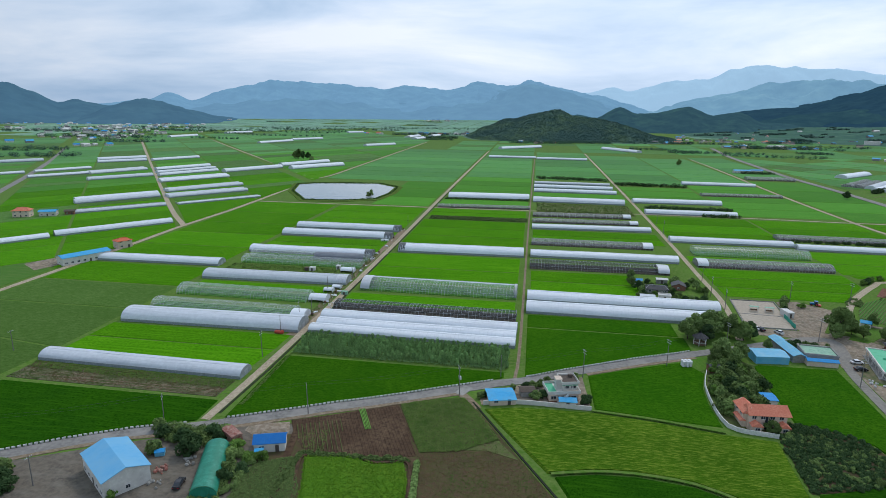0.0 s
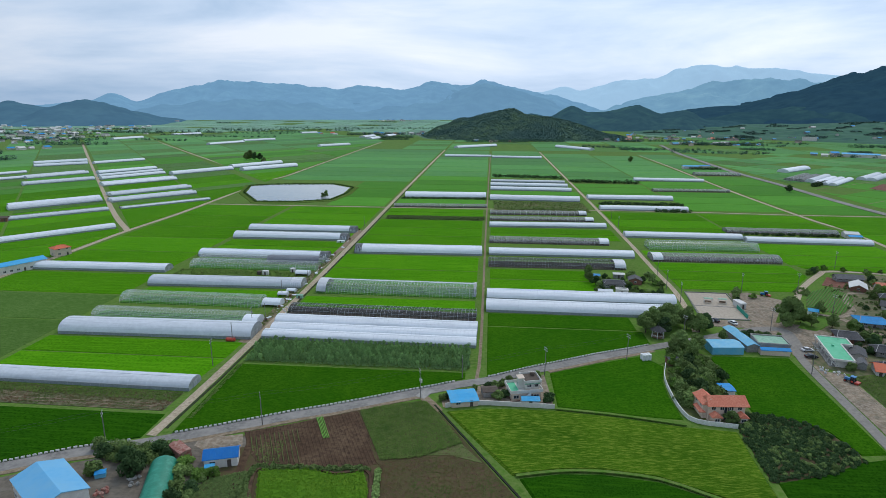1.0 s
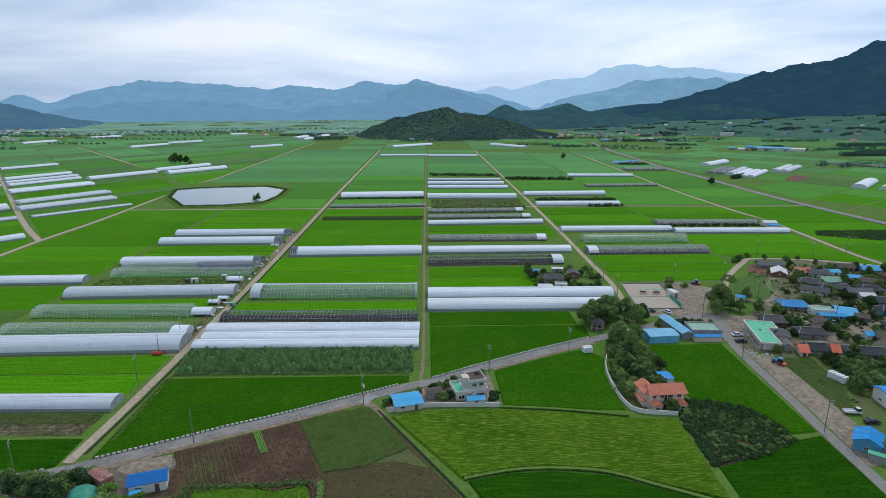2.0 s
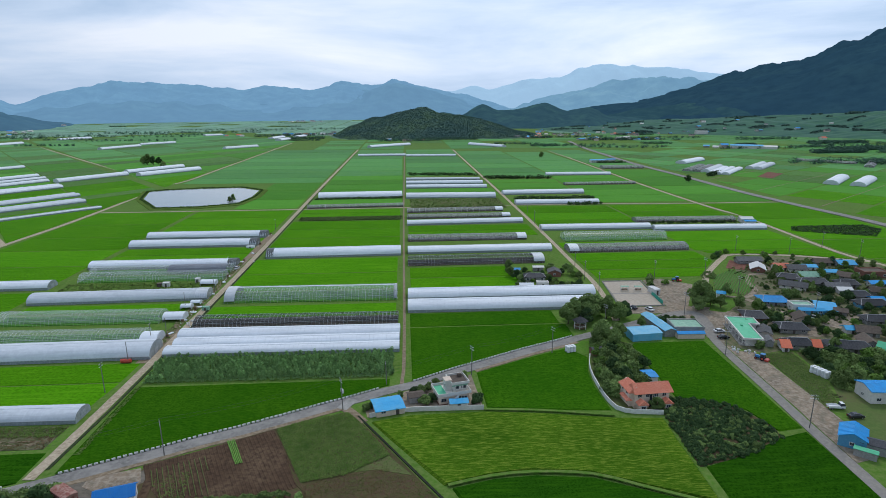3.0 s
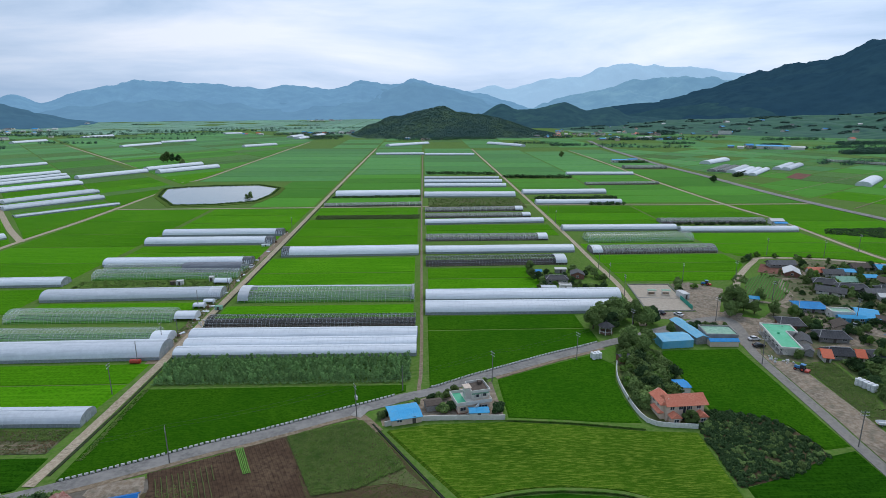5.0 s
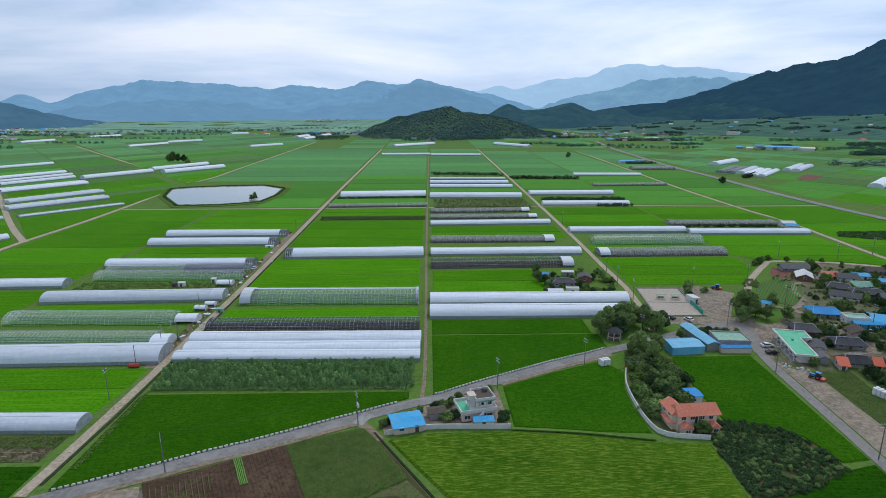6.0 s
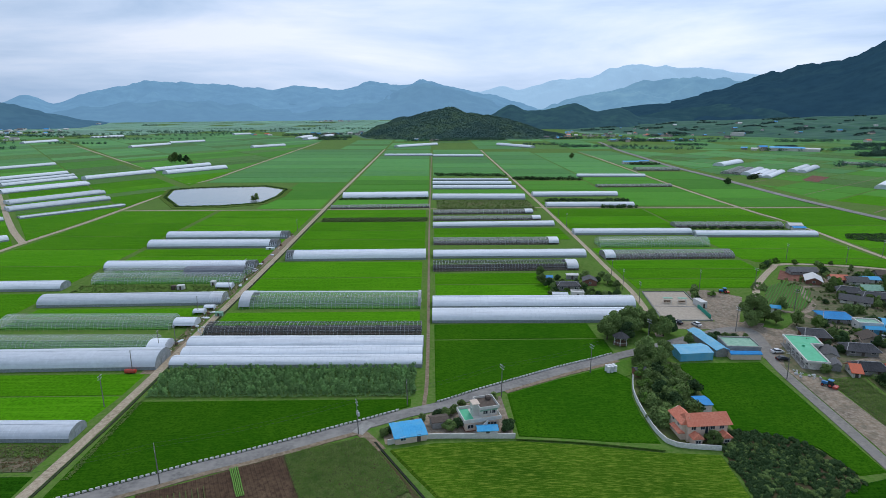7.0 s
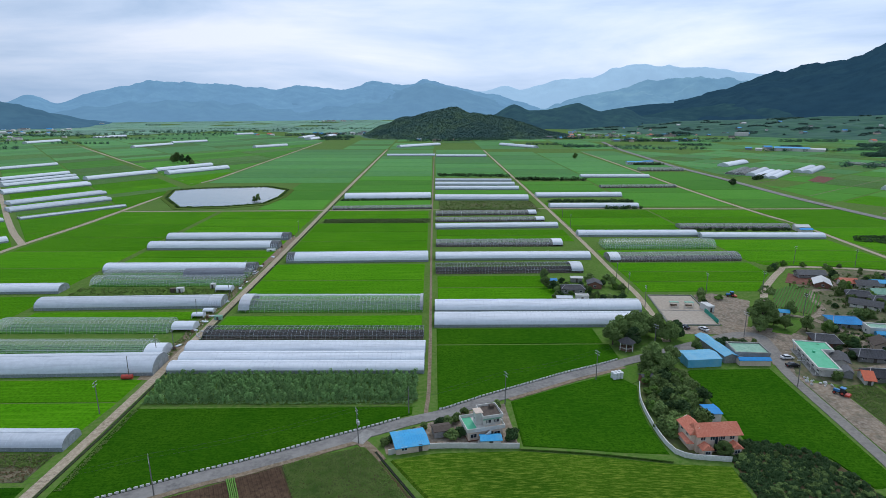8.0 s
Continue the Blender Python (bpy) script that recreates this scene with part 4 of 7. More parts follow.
M["roof_blue"] = surface("blue_metal_roof", (0.016, 0.25, 0.6), 0.6, 0.2, grain=(0.02, 0.29, 0.64), grain_scale=0.8, stain=(0.04, 0.23, 0.48), stain_scale=0.25, random_value=0.12)
M["roof_royal"] = surface("royal_blue_metal_roof", (0.01, 0.14, 0.44), 0.6, 0.2, grain=(0.014, 0.16, 0.48), grain_scale=0.8, stain=(0.03, 0.18, 0.42), stain_scale=0.25)
M["roof_sky"] = surface("light_blue_metal_roof", (0.04, 0.33, 0.62), 0.6, 0.2, grain=(0.06, 0.38, 0.66), grain_scale=0.8, stain=(0.12, 0.37, 0.56), stain_scale=0.25, random_value=0.06)
M["tarp_blue"] = surface("faded_blue_tarpaulin", (0.09, 0.38, 0.58), 0.6, 0.4, grain=(0.13, 0.43, 0.62), grain_scale=0.7, stain=(0.22, 0.46, 0.57), stain_scale=0.3, bump=0.4, bump_scale=2)
M["roof_green"] = surface("green_waterproof_roof", (0.05, 0.4, 0.2), 0.6, 0.4, grain=(0.07, 0.46, 0.25), grain_scale=0.8, stain=(0.12, 0.5, 0.3), stain_scale=0.25)
M["roof_green_pale"] = surface("worn_pale_green_roof", (0.22, 0.42, 0.3), 0.7, 0.3, grain=(0.3, 0.48, 0.36), grain_scale=0.9, stain=(0.14, 0.3, 0.22), stain_scale=0.3)
M["roof_red"] = surface("red_clay_tile", (0.66, 0.21, 0.13), 0.75, 0.3, grain=(0.57, 0.165, 0.1), grain_scale=2.5, stain=(0.7, 0.28, 0.18), stain_scale=0.3)
M["roof_orange"] = surface("orange_metal_roof", (0.62, 0.13, 0.05), 0.5, 0.4, grain=(0.54, 0.11, 0.05), grain_scale=1.5)
M["roof_tile"] = surface("dark_grey_tile", (0.036, 0.039, 0.046), 0.7, 0.3, grain=(0.055, 0.058, 0.065), grain_scale=1.8, stain=(0.024, 0.026, 0.03), stain_scale=0.35, random_value=0.25)
M["roof_slate"] = surface("grey_slate_sheet", (0.1, 0.102, 0.108), 0.8, 0.25, grain=(0.14, 0.142, 0.145), grain_scale=1.4, stain=(0.1, 0.095, 0.09), stain_scale=0.3, random_value=0.25)
M["roof_brown"] = surface("brown_old_roof", (0.095, 0.074, 0.06), 0.85, 0.2, grain=(0.13, 0.105, 0.085), grain_scale=1.4, random_value=0.2)
M["ridge_cap"] = surface("pale_mortar_ridge", (0.45, 0.45, 0.45), 0.85, 0.2, grain=(0.24, 0.24, 0.24), grain_scale=3)
M["glass"] = surface("dark_window_glass", (0.035, 0.045, 0.055), 0.12, 0.5)
M["frame_white"] = surface("white_window_frame", (0.6, 0.6, 0.58), 0.6, 0.3)
M["door_dark"] = surface("dark_door", (0.09, 0.075, 0.065), 0.6, 0.3)
M["rubber"] = surface("black_rubber", (0.02, 0.02, 0.021), 0.8, 0.3)
M["rim"] = surface("wheel_rim", (0.4, 0.4, 0.41), 0.35, 0.5, metal=0.7)
M["paint_white"] = surface("white_car_paint", (0.72, 0.73, 0.74), 0.25, 0.5)
M["paint_black"] = surface("black_car_paint", (0.025, 0.026, 0.03), 0.25, 0.5)
M["paint_blue"] = surface("blue_tractor_paint", (0.03, 0.2, 0.45), 0.35, 0.5)
M["paint_red"] = surface("red_implement_paint", (0.5, 0.06, 0.035), 0.4, 0.5)
M["lamp_clear"] = surface("clear_lamp", (0.6, 0.6, 0.58), 0.1, 0.5)
M["lamp_red"] = surface("red_lamp", (0.4, 0.02, 0.02), 0.15, 0.5)
M["pole"] = surface("concrete_pole", (0.2, 0.19, 0.175), 0.85, 0.25, grain=(0.15, 0.145, 0.135), grain_scale=3)
M["wood"] = surface("weathered_wood", (0.2, 0.13, 0.085), 0.85, 0.2, grain=(0.14, 0.09, 0.06), grain_scale=3)
M["bale"] = surface("white_bale_wrap", (0.75, 0.76, 0.76), 0.35, 0.5, grain=(0.66, 0.67, 0.68), grain_scale=3)
M["wire"] = surface("dark_cable", (0.06, 0.06, 0.06), 0.6, 0.3)
M["green_sheet"] = surface("green_tarpaulin", (0.012, 0.18, 0.11), 0.5, 0.4, grain=(0.018, 0.22, 0.14), grain_scale=0.7, streak=(0.035, 0.28, 0.19), streak_scale=(0.8, 0.8, 0.4), bump=0.4, bump_scale=2)
M["rust"] = surface("rusty_red_sheet", (0.3, 0.1, 0.075), 0.7, 0.3, grain=(0.42, 0.27, 0.22), grain_scale=1.2, stain=(0.24, 0.08, 0.06), stain_scale=0.5)
M["ditch"] = surface("wet_ditch", (0.02, 0.024, 0.018), 0.9, 0.1, grain=(0.035, 0.045, 0.025), grain_scale=1.5)
M["green_net_fence"] = surface("green_fence_sheet", (0.03, 0.3, 0.22), 0.6, 0.3)


# ---- foliage ----
def leaf_cloud(name, blobs, count, size, mat, seed, upright=0.0):
    """A crown of many small bent leaf clumps in and on the blobs: x, y, z, radius, flattening."""
    r = np.random.RandomState(seed)
    weights = np.array([b[3] ** 2 for b in blobs])
    pick = r.choice(len(blobs), count, p=weights / weights.sum())
    B = np.array(blobs)[pick]
    d = r.normal(size=(count, 3))
    d /= np.linalg.norm(d, axis=1)[:, None]
    rad = B[:, 3] * (0.55 + 0.5 * r.rand(count) ** 0.6)
    c = B[:, :3] + d * rad[:, None] * np.stack([np.ones(count), np.ones(count), B[:, 4]], 1)
    n = d + 0.7 * r.normal(size=(count, 3)) + np.array([0, 0, 0.8 + upright])
    n /= np.linalg.norm(n, axis=1)[:, None]
    u = np.cross(n, r.normal(size=(count, 3)))
    u /= np.linalg.norm(u, axis=1)[:, None]
    v = np.cross(n, u)
    s = size * (0.6 + 0.8 * r.rand(count))[:, None]
    verts = np.concatenate([c + u * s, c + v * s * 0.8 + n * s * 0.25, c - u * s, c - v * s * 0.8 + n * s * 0.25], 0)
    k = np.arange(count)
    faces = np.stack([k, k + count, k + 2 * count, k + 3 * count], 1)
    me = bpy.data.meshes.new(name)
    me.from_pydata(verts.tolist(), [], faces.tolist())
    me.materials.append(mat)
    return me


def trunk_mesh(high, r, limbs, seed):
    q = random.Random(seed)
    bm = bmesh.new()
    tube(bm, (0, 0, 0), (0.05 * high * q.uniform(-1, 1), 0.05 * high * q.uniform(-1, 1), high * 0.6), r, r * 0.55, 8)
    for i in range(limbs):
        a = 2.4 * i + q.random()
        z = high * q.uniform(0.25, 0.5)
        tube(bm, (0, 0, z), (high * 0.24 * math.cos(a), high * 0.24 * math.sin(a), z + high * q.uniform(0.2, 0.38)), r * 0.45, r * 0.12, 5)
    return mesh_of(bm, "trunk", M["bark"])


def tree_proto(seed, blobs, count, size, leaf, high, r=0.16, label="", category="tree", name="tree", group="trees of the plain"):
    root = tagged(empty(name, pose(0, -400, -60)), label, category, group)
    shared("trunk", trunk_mesh(high, r, 6, seed), root)
    shared("crown", leaf_cloud("crown", blobs, count, size, leaf, seed), root)
    return root


def lumpy(seed, n, spread, z0, z1, r0, r1):
    q = random.Random(seed)
    out = []
    for i in range(n):
        t = i / max(1, n - 1)
        a = q.uniform(0, 6.3)
        w = spread * math.sin(math.pi * (0.22 + 0.7 * t)) * q.uniform(0.35, 1.0)
        out.append((w * math.cos(a), w * math.sin(a), z0 + (z1 - z0) * t, q.uniform(r0, r1), 0.8))
    return out


# unit trees about 6 m high, unit shrubs about 2 m
TREES = [tree_proto(31 + i, lumpy(31 + i, 14, 2.3, 1.6, 5.2, 0.7, 1.3), 3600, 0.2, M[l], 5.5, label=t)
         for i, (l, t) in enumerate((("leaf", "leafy green broadleaf tree by houses"), ("leaf_dark", "dense dark green broadleaf tree"), ("leaf", "spreading green tree with loose crown"), ("leaf", "mid green tree with rounded crown")))]
TREES.append(tree_proto(41, lumpy(41, 12, 1.8, 2.0, 5.0, 0.9, 1.3), 3000, 0.2, M["leaf_light"], 5.2, label="light green young broadleaf tree"))
SHRUBS = [tree_proto(51 + i, lumpy(51 + i, 9, 1.25, 0.45, 1.7, 0.4, 0.75), 950, 0.17, M[l], 1.4, 0.06, t, "shrub", "shrub", "shrubs by the houses")
          for i, (l, t) in enumerate((("leaf_dark", "dense dark green garden shrub"), ("leaf", "bushy mid green garden shrub"), ("leaf", "low mid green thicket shrub"), ("leaf_light", "bright yellow-green leafy shrub")))]
SAPLINGS = [tree_proto(61 + i, lumpy(61 + i, 7, 0.5, 0.45, 2.1, 0.32, 0.5), 240, 0.15, M["leaf_sapling"], 2.0, 0.04, "young orchard sapling with narrow leafy crown", "sapling", "orchard_sapling", "orchard rows") for i in range(3)]
grow = random.Random(77)


def plant(protos, x, y, s, z=0.0):
    ob = protos[grow.randrange(len(protos))] if isinstance(protos, list) else protos
    return copy_thing(ob, pose(x, y, z, 0, 0, grow.uniform(0, 360)) @ Matrix.Diagonal((s * grow.uniform(0.85, 1.15), s * grow.uniform(0.85, 1.15), s * grow.uniform(0.88, 1.12), 1)))


def inside(p, poly):
    hit = False
    for (xa, ya), (xb, yb) in zip(poly, poly[1:] + poly[:1]):
        if (ya > p[1]) != (yb > p[1]) and p[0] < (xb - xa) * (p[1] - ya) / (yb - ya) + xa:
            hit = not hit
    return hit


def scatter(poly, n, seed):
    q = random.Random(seed)
    xs, ys = [p[0] for p in poly], [p[1] for p in poly]
    out = []
    while len(out) < n:
        p = (q.uniform(min(xs), max(xs)), q.uniform(min(ys), max(ys)))
        if inside(p, poly):
            out.append(p)
    return out


# ---- near fields ----
def patch(name, label, poly, mat, z, category="ground"):
    bm = bmesh.new()
    a = sum(p[0] * q[1] - q[0] * p[1] for p, q in zip(poly, poly[1:] + poly[:1]))
    prism(bm, poly if a > 0 else poly[::-1], -0.1, z)
    return tagged(part(name, bm, M[mat]), label, category, kind="structure")


def rows_in(poly, direction, gap, width, high, material, name, label):
    """Raised crop or soil ridges along a direction, cut to the plan poly."""
    d = Vector(direction).normalized()
    n = Vector((-d.y, d.x))
    offs = [Vector(p).dot(n) for p in poly]
    bm = bmesh.new()
    o = min(offs) + gap / 2
    while o < max(offs):
        hits = []
        for p, q in zip(poly, poly[1:] + poly[:1]):
            fp, fq = Vector(p).dot(n) - o, Vector(q).dot(n) - o
            if fp * fq < 0:
                c = Vector(p) + (Vector(q) - Vector(p)) * fp / (fp - fq)
                hits.append(c.dot(d))
        hits.sort()
        for a, b in zip(hits[::2], hits[1::2]):
            k = max(1, int((b - a) / 2.5))
            prev = None
            for i in range(k + 1):
                s = a + (b - a) * i / k
                w = width * (0.9 + 0.25 * noise.noise((s * 0.6, o, 1.0)))
                c = d * s + n * (o + 0.12 * noise.noise((s * 0.3, o, 5.0)))
                hh = high * (0.8 + 0.5 * noise.noise((s * 0.8, o * 2, 9.0)))
                ring = [bm.verts.new((*(c + n * w / 2), 0.0)), bm.verts.new((*(c + n * w * 0.2), hh)), bm.verts.new((*(c - n * w * 0.2), hh)), bm.verts.new((*(c - n * w / 2), 0.0))]
                if prev:
                    for j in range(3):
                        bm.faces.new((prev[j], prev[j + 1], ring[j + 1], ring[j]))
                prev = ring
        o += gap
    bmesh.ops.recalc_face_normals(bm, faces=bm.faces)
    ob = tagged(part(name, bm, M[material]), label, "field", kind="stuff")
    return ob


def weeds(poly, n, size, mat, seed, name, label, high=0.4):
    pts = np.array(scatter(poly, n, seed))
    blobs = [(x, y, high * 0.6, size * 1.3, 1.0) for x, y in pts[: max(1, n // 5)]]
    me = leaf_cloud(name, blobs, n, size, mat, seed, 2.0)
    ob = new(name, me)
    return tagged(ob, label, "plants", kind="stuff")


patch("garden_earth", "dark bare earth between garden plots", [(-66, 80), (-67, 124), (-64, 134), (-36, 149), (-17, 156.8), (-11.4, 150.4), (-3.4, 135), (10, 113.6), (17, 97), (18, 80)], "fallow", 0.05, "field")
BROWN = [(-65, 134), (-50, 141), (-35.6, 148.4), (-28.4, 136), (-24.6, 122.4), (-34, 119.2), (-55.3, 119.8), (-61, 126.5)]
patch("tilled_field", "tilled brown soil field in narrow ridges", BROWN, "soil", 0.1, "field")
rows_in(BROWN, (0.42, -0.9), 0.95, 0.6, 0.24, "soil", "soil_ridges", "low ridges of tilled brown soil")
LETTUCE = [(-47, 143.6), (-45, 144.4), (-39.8, 133.6), (-41.8, 132.6)]
rows_in(LETTUCE, (0.42, -0.9), 0.42, 0.46, 0.4, "lettuce", "lettuce_rows", "pale green lettuce bed in brown soil")
BEANS = [(-60.5, 128), (-52, 131), (-50, 120.5), (-55.3, 120)]
rows_in([(-62.5, 131.5), (-50, 137), (-44.5, 121), (-55.3, 120.6), (-60.5, 126.8)], (0.42, -0.9), 1.25, 0.34, 0.46, "weeds", "seedling_bed", "olive rows of small seedlings in soil")
weeds(BEANS, 1500, 0.12, M["weed_leaf"], 4, "seedling_rows", "thin green seedlings on brown soil", 0.2)
PLOT = [(-54, 116.6), (-47, 118.4), (-41, 118.6), (-34, 116.8), (-27, 118.6), (-24.6, 112), (-23, 100), (-22, 84), (-46, 82), (-50, 104)]
field(PLOT, "crop_bright", "bright green bean plot with an earth border", 0.6, "bean_plot")
weeds(PLOT, 30000, 0.13, M["crop_bright"], 5, "bean_leaves", "leafy bright green bean plants", 1.15)
WEED = [(-34.8, 148.8), (-28, 152.6), (-15.5, 156.8), (-11.6, 151.6), (-5, 140.4), (7.4, 118.6), (19.4, 97.6), (20, 84), (-21, 84), (-21, 106), (-23, 121), (-25, 123.5)]
patch("weedy_field", "fallow field of green weeds and brown earth", WEED, "fallow", 0.14, "field")
patch("weed_bed", "green bed of tall weeds in a fallow field", [(-34.8, 148.6), (-28, 152.3), (-15.5, 156.6), (-11.5, 150.8), (-2.4, 132.8), (3, 125), (-6, 128), (-14, 127), (-24, 124)], "weeds", 0.2, "field")
weeds([(-34.6, 148.6), (-28, 152), (-15.5, 156.2), (-11.6, 150.4), (-2.6, 134), (-14, 126), (-24, 124)], 42000, 0.14, M["weed_leaf"], 6, "weed_plants", "tall green weeds in rows", 0.8)
weeds(WEED, 60000, 0.11, M["fallow_leaf"], 7, "dry_weeds", "brown and green weeds on fallow earth", 0.25)
LEFTPLOT = [(-66, 112), (-57, 116), (-50.5, 104), (-47, 82), (-66, 80)]
patch("overgrown_plot", "overgrown green garden plot", LEFTPLOT, "weeds", 0.12, "field")
weeds(LEFTPLOT, 30000, 0.15, M["leaf"], 8, "plot_weeds", "dense green garden weeds", 0.8)
road("earth_path", "bare brown earth path", [(-50.5, 84), (-55, 100), (-59, 117), (-61, 128)], 2.0, M["soil"], 0.2, 3.0)
PALE = [(-8.4, 150.4), (2.6, 153.2), (24.6, 154), (42.9, 151.8), (62.2, 147.6), (76.2, 146.2), (75.2, 134.7), (74.4, 122), (73.6, 110), (57, 117.8), (47.4, 122.7), (33, 124.7), (22, 123.8), (10.4, 120.6), (-2.4, 140.6)]
field(PALE, "rice_pale", "ripening yellow-green rice field with pale streaks", 0.6)
field([(12.2, 119.4), (22, 122.2), (33, 123.1), (47.2, 121.2), (56.4, 116.4), (72.2, 107.6), (72, 84), (22, 84), (20.5, 98)], "rice_deep_vignette", "deep green rice field, darkened for vignette", 0.5)
road("field_bund", "narrow grassy bund between rice fields", [(11.4, 120.2), (22, 123), (33, 123.9), (47.3, 122), (56.8, 117), (72.6, 108.6)], 1.0, M["grass"], 0.64, 4.0)
road("field_bund", "narrow grassy bund between rice fields", [(24.8, 155), (43, 152.8), (62.4, 148.8)], 1.0, M["grass"], 0.64, 4.0)
field([(25.6, 180), (44, 190), (54, 194.6), (62, 198), (67.2, 189.6), (63.8, 178), (62.6, 167), (62.8, 152), (43, 153.7), (25.8, 156.2)], "rice_mid", "deep green rice paddy behind a farmhouse", 0.3)
patch("mown_verge", "worn grass verge with bare earth", [(55, 195.8), (72, 204.4), (73.5, 196), (66.5, 191)], "lawn", 0.1)
field([(86.6, 199), (88.6, 200.6), (116, 201), (114.6, 172), (112.6, 138.6), (105, 137.4), (102.6, 149), (92.6, 155.8), (85, 157.6), (86, 190)], "rice_mid", "deep green rice paddy beside the village road", 0.3)
field([(76.6, 123.4), (90, 128), (103, 134.6), (112.4, 137), (111.4, 112), (109, 84), (74.4, 84)], "rice_deep_vignette", "deep green rice paddy, darkened for vignette", 0.3)
ROUGH = [(-172.5, 144), (-171.6, 156.6), (-94, 154.8), (-94.6, 143.4)]
patch("rough_strip", "weedy strip of brown stubble beside a greenhouse", ROUGH, "village_earth", 0.12, "field")
rows_in([(-168, 146), (-100, 145), (-96, 149), (-168, 150)], (1, 0), 1.6, 0.9, 0.24, "dirt", "stubble_rows", "rows of brown stubble")
weeds(ROUGH, 16000, 0.14, M["fallow_leaf"], 15, "stubble_weeds", "brown and green weeds in stubble", 0.4)
weeds([(-172, 152), (-172, 156.4), (-94, 154.6), (-94, 149)], 11000, 0.17, M["weed_leaf"], 16, "edge_weeds", "green weeds along a greenhouse", 0.5)
weeds([(LEFT - 6, 200), (LEFT - 2.2, 200), (LEFT - 2.2, 330), (LEFT - 6, 330)], 7000, 0.2, M["weed_leaf"], 18, "verge_weeds", "tufts of weeds along the farm road", 0.35)
weeds([(LEFT + 3.2, 140), (LEFT + 4.6, 140), (LEFT + 4.4, 178), (LEFT + 3.0, 178)], 2500, 0.16, M["weed_leaf"], 19, "verge_weeds", "tufts of weeds along the ditch", 0.35)
# concrete ditch along the weedy field
bm = bmesh.new()
ribbon(bm, smooth_line([(-12.4, 154.4), (-8.6, 147.8), (8.4, 118.4), (20.4, 97.6), (26, 88)], 3), 0.6, 0.22, 0.3)
tagged(part("drainage_ditch", bm, M["ditch"]), "dark wet drainage ditch between fields", "ditch", kind="structure")

for i in range(6):
    y = 181.4 + i * 3.0
    n = 50
    for k in range(n):
        x = LEFT + 4.6 + k * (82.0 / n) + grow.uniform(-0.4, 0.4)
        if y > main_y(min(x, 90)) + 6:
            plant(SAPLINGS, x, y + grow.uniform(-0.3, 0.3), grow.uniform(1.0, 1.35))
weeds([(LEFT + 3.6, 179.6), (-3.4, 178.6), (-2.4, 197.6), (LEFT + 3.6, 198.8)], 30000, 0.2, M["leaf_sapling"], 17, "orchard_leaves", "leafy undergrowth between orchard saplings", 1.0)
patch("orchard_ground", "dark grassy ground under orchard rows", [(LEFT + 3.4, 179.2), (-3, 177.5), (-2, 197.8), (LEFT + 3.4, 199)], "grass", 0.08)


# ---- houses ----
WIN = {}


def window_mesh(w, h):
    key = (w, h)
    if key not in WIN:
        bm = bmesh.new()
        for a, b, c, d in ((-w / 2, w / 2, 0, 0.1), (-w / 2, w / 2, h - 0.1, h), (-w / 2, -w / 2 + 0.1, 0.1, h - 0.1), (w / 2 - 0.1, w / 2, 0.1, h - 0.1), (-0.04, 0.04, 0.1, h - 0.1)):
            box(bm, a, b, -0.09, 0.0, c, d)
        fr = mesh_of(bm, "window", M["frame_white"])
        bm = bmesh.new()
        box(bm, -w / 2 + 0.08, w / 2 - 0.08, -0.05, 0.0, 0.08, h - 0.08)
        pane = mesh_of(bm, "pane", M["glass"])
        bm = bmesh.new()
        box(bm, -w / 2, w / 2, -0.07, 0.0, 0, h, 0.02)
        WIN[key] = (fr, pane, mesh_of(bm, "door", M["door_dark"]))
    return WIN[key]


def window(root, m, w=1.4, h=1.1):
    fr, pane, _ = window_mesh(w, h)
    o = shared("window", fr, root, m)
    shared("pane", pane, o)
    return o


def door(root, m, w=1.0, h=2.05):
    return shared("door", window_mesh(w, h)[2], root, m)


def sheet_roof(L, D, eave, ridge, over, hip=0.0, lift=0.0, thick=0.16):
    """A pitched roof with its ridge along x; hip: how far the ridge ends short of the gables; lift: upturned corners."""
    bm = bmesh.new()
    a, b = L / 2 + over, D / 2 + over
    low = eave - (ridge - eave) * over / (D / 2)
    e = [bm.verts.new(v) for v in ((-a, -b, low + lift), (0, -b, low), (a, -b, low + lift), (a, b, low + lift), (0, b, low), (-a, b, low + lift))]
    r0, r1 = bm.verts.new((-a + hip, 0, ridge)), bm.verts.new((a - hip, 0, ridge))
    faces = [bm.faces.new((e[0], e[1], r0)), bm.faces.new((e[1], r1, r0)), bm.faces.new((e[1], e[2], r1)), bm.faces.new((e[3], e[4], r1)), bm.faces.new((e[4], r0, r1)), bm.faces.new((e[4], e[5], r0))]
    if hip:
        faces += [bm.faces.new((e[2], e[3], r1)), bm.faces.new((e[5], e[0], r0))]
    bmesh.ops.recalc_face_normals(bm, faces=bm.faces)
    if sum(f.normal.z for f in bm.faces) < 0:
        bmesh.ops.reverse_faces(bm, faces=list(bm.faces))
    bmesh.ops.solidify(bm, geom=list(bm.faces), thickness=thick)
    return bm


def house_body(L, D, eave, ridge):
    bm = bmesh.new()
    a, b = L / 2, D / 2
    prof = [(-b, 0), (b, 0), (b, eave), (0, ridge - 0.12), (-b, eave)]
    u = [bm.verts.new((-a, y, z)) for y, z in prof]
    v = [bm.verts.new((a, y, z)) for y, z in prof]
    bm.faces.new(u)
    bm.faces.new(v)
    for i in range(5):
        bm.faces.new((u[i], u[(i + 1) % 5], v[(i + 1) % 5], v[i]))
    bmesh.ops.recalc_face_normals(bm, faces=bm.faces)
    return bm


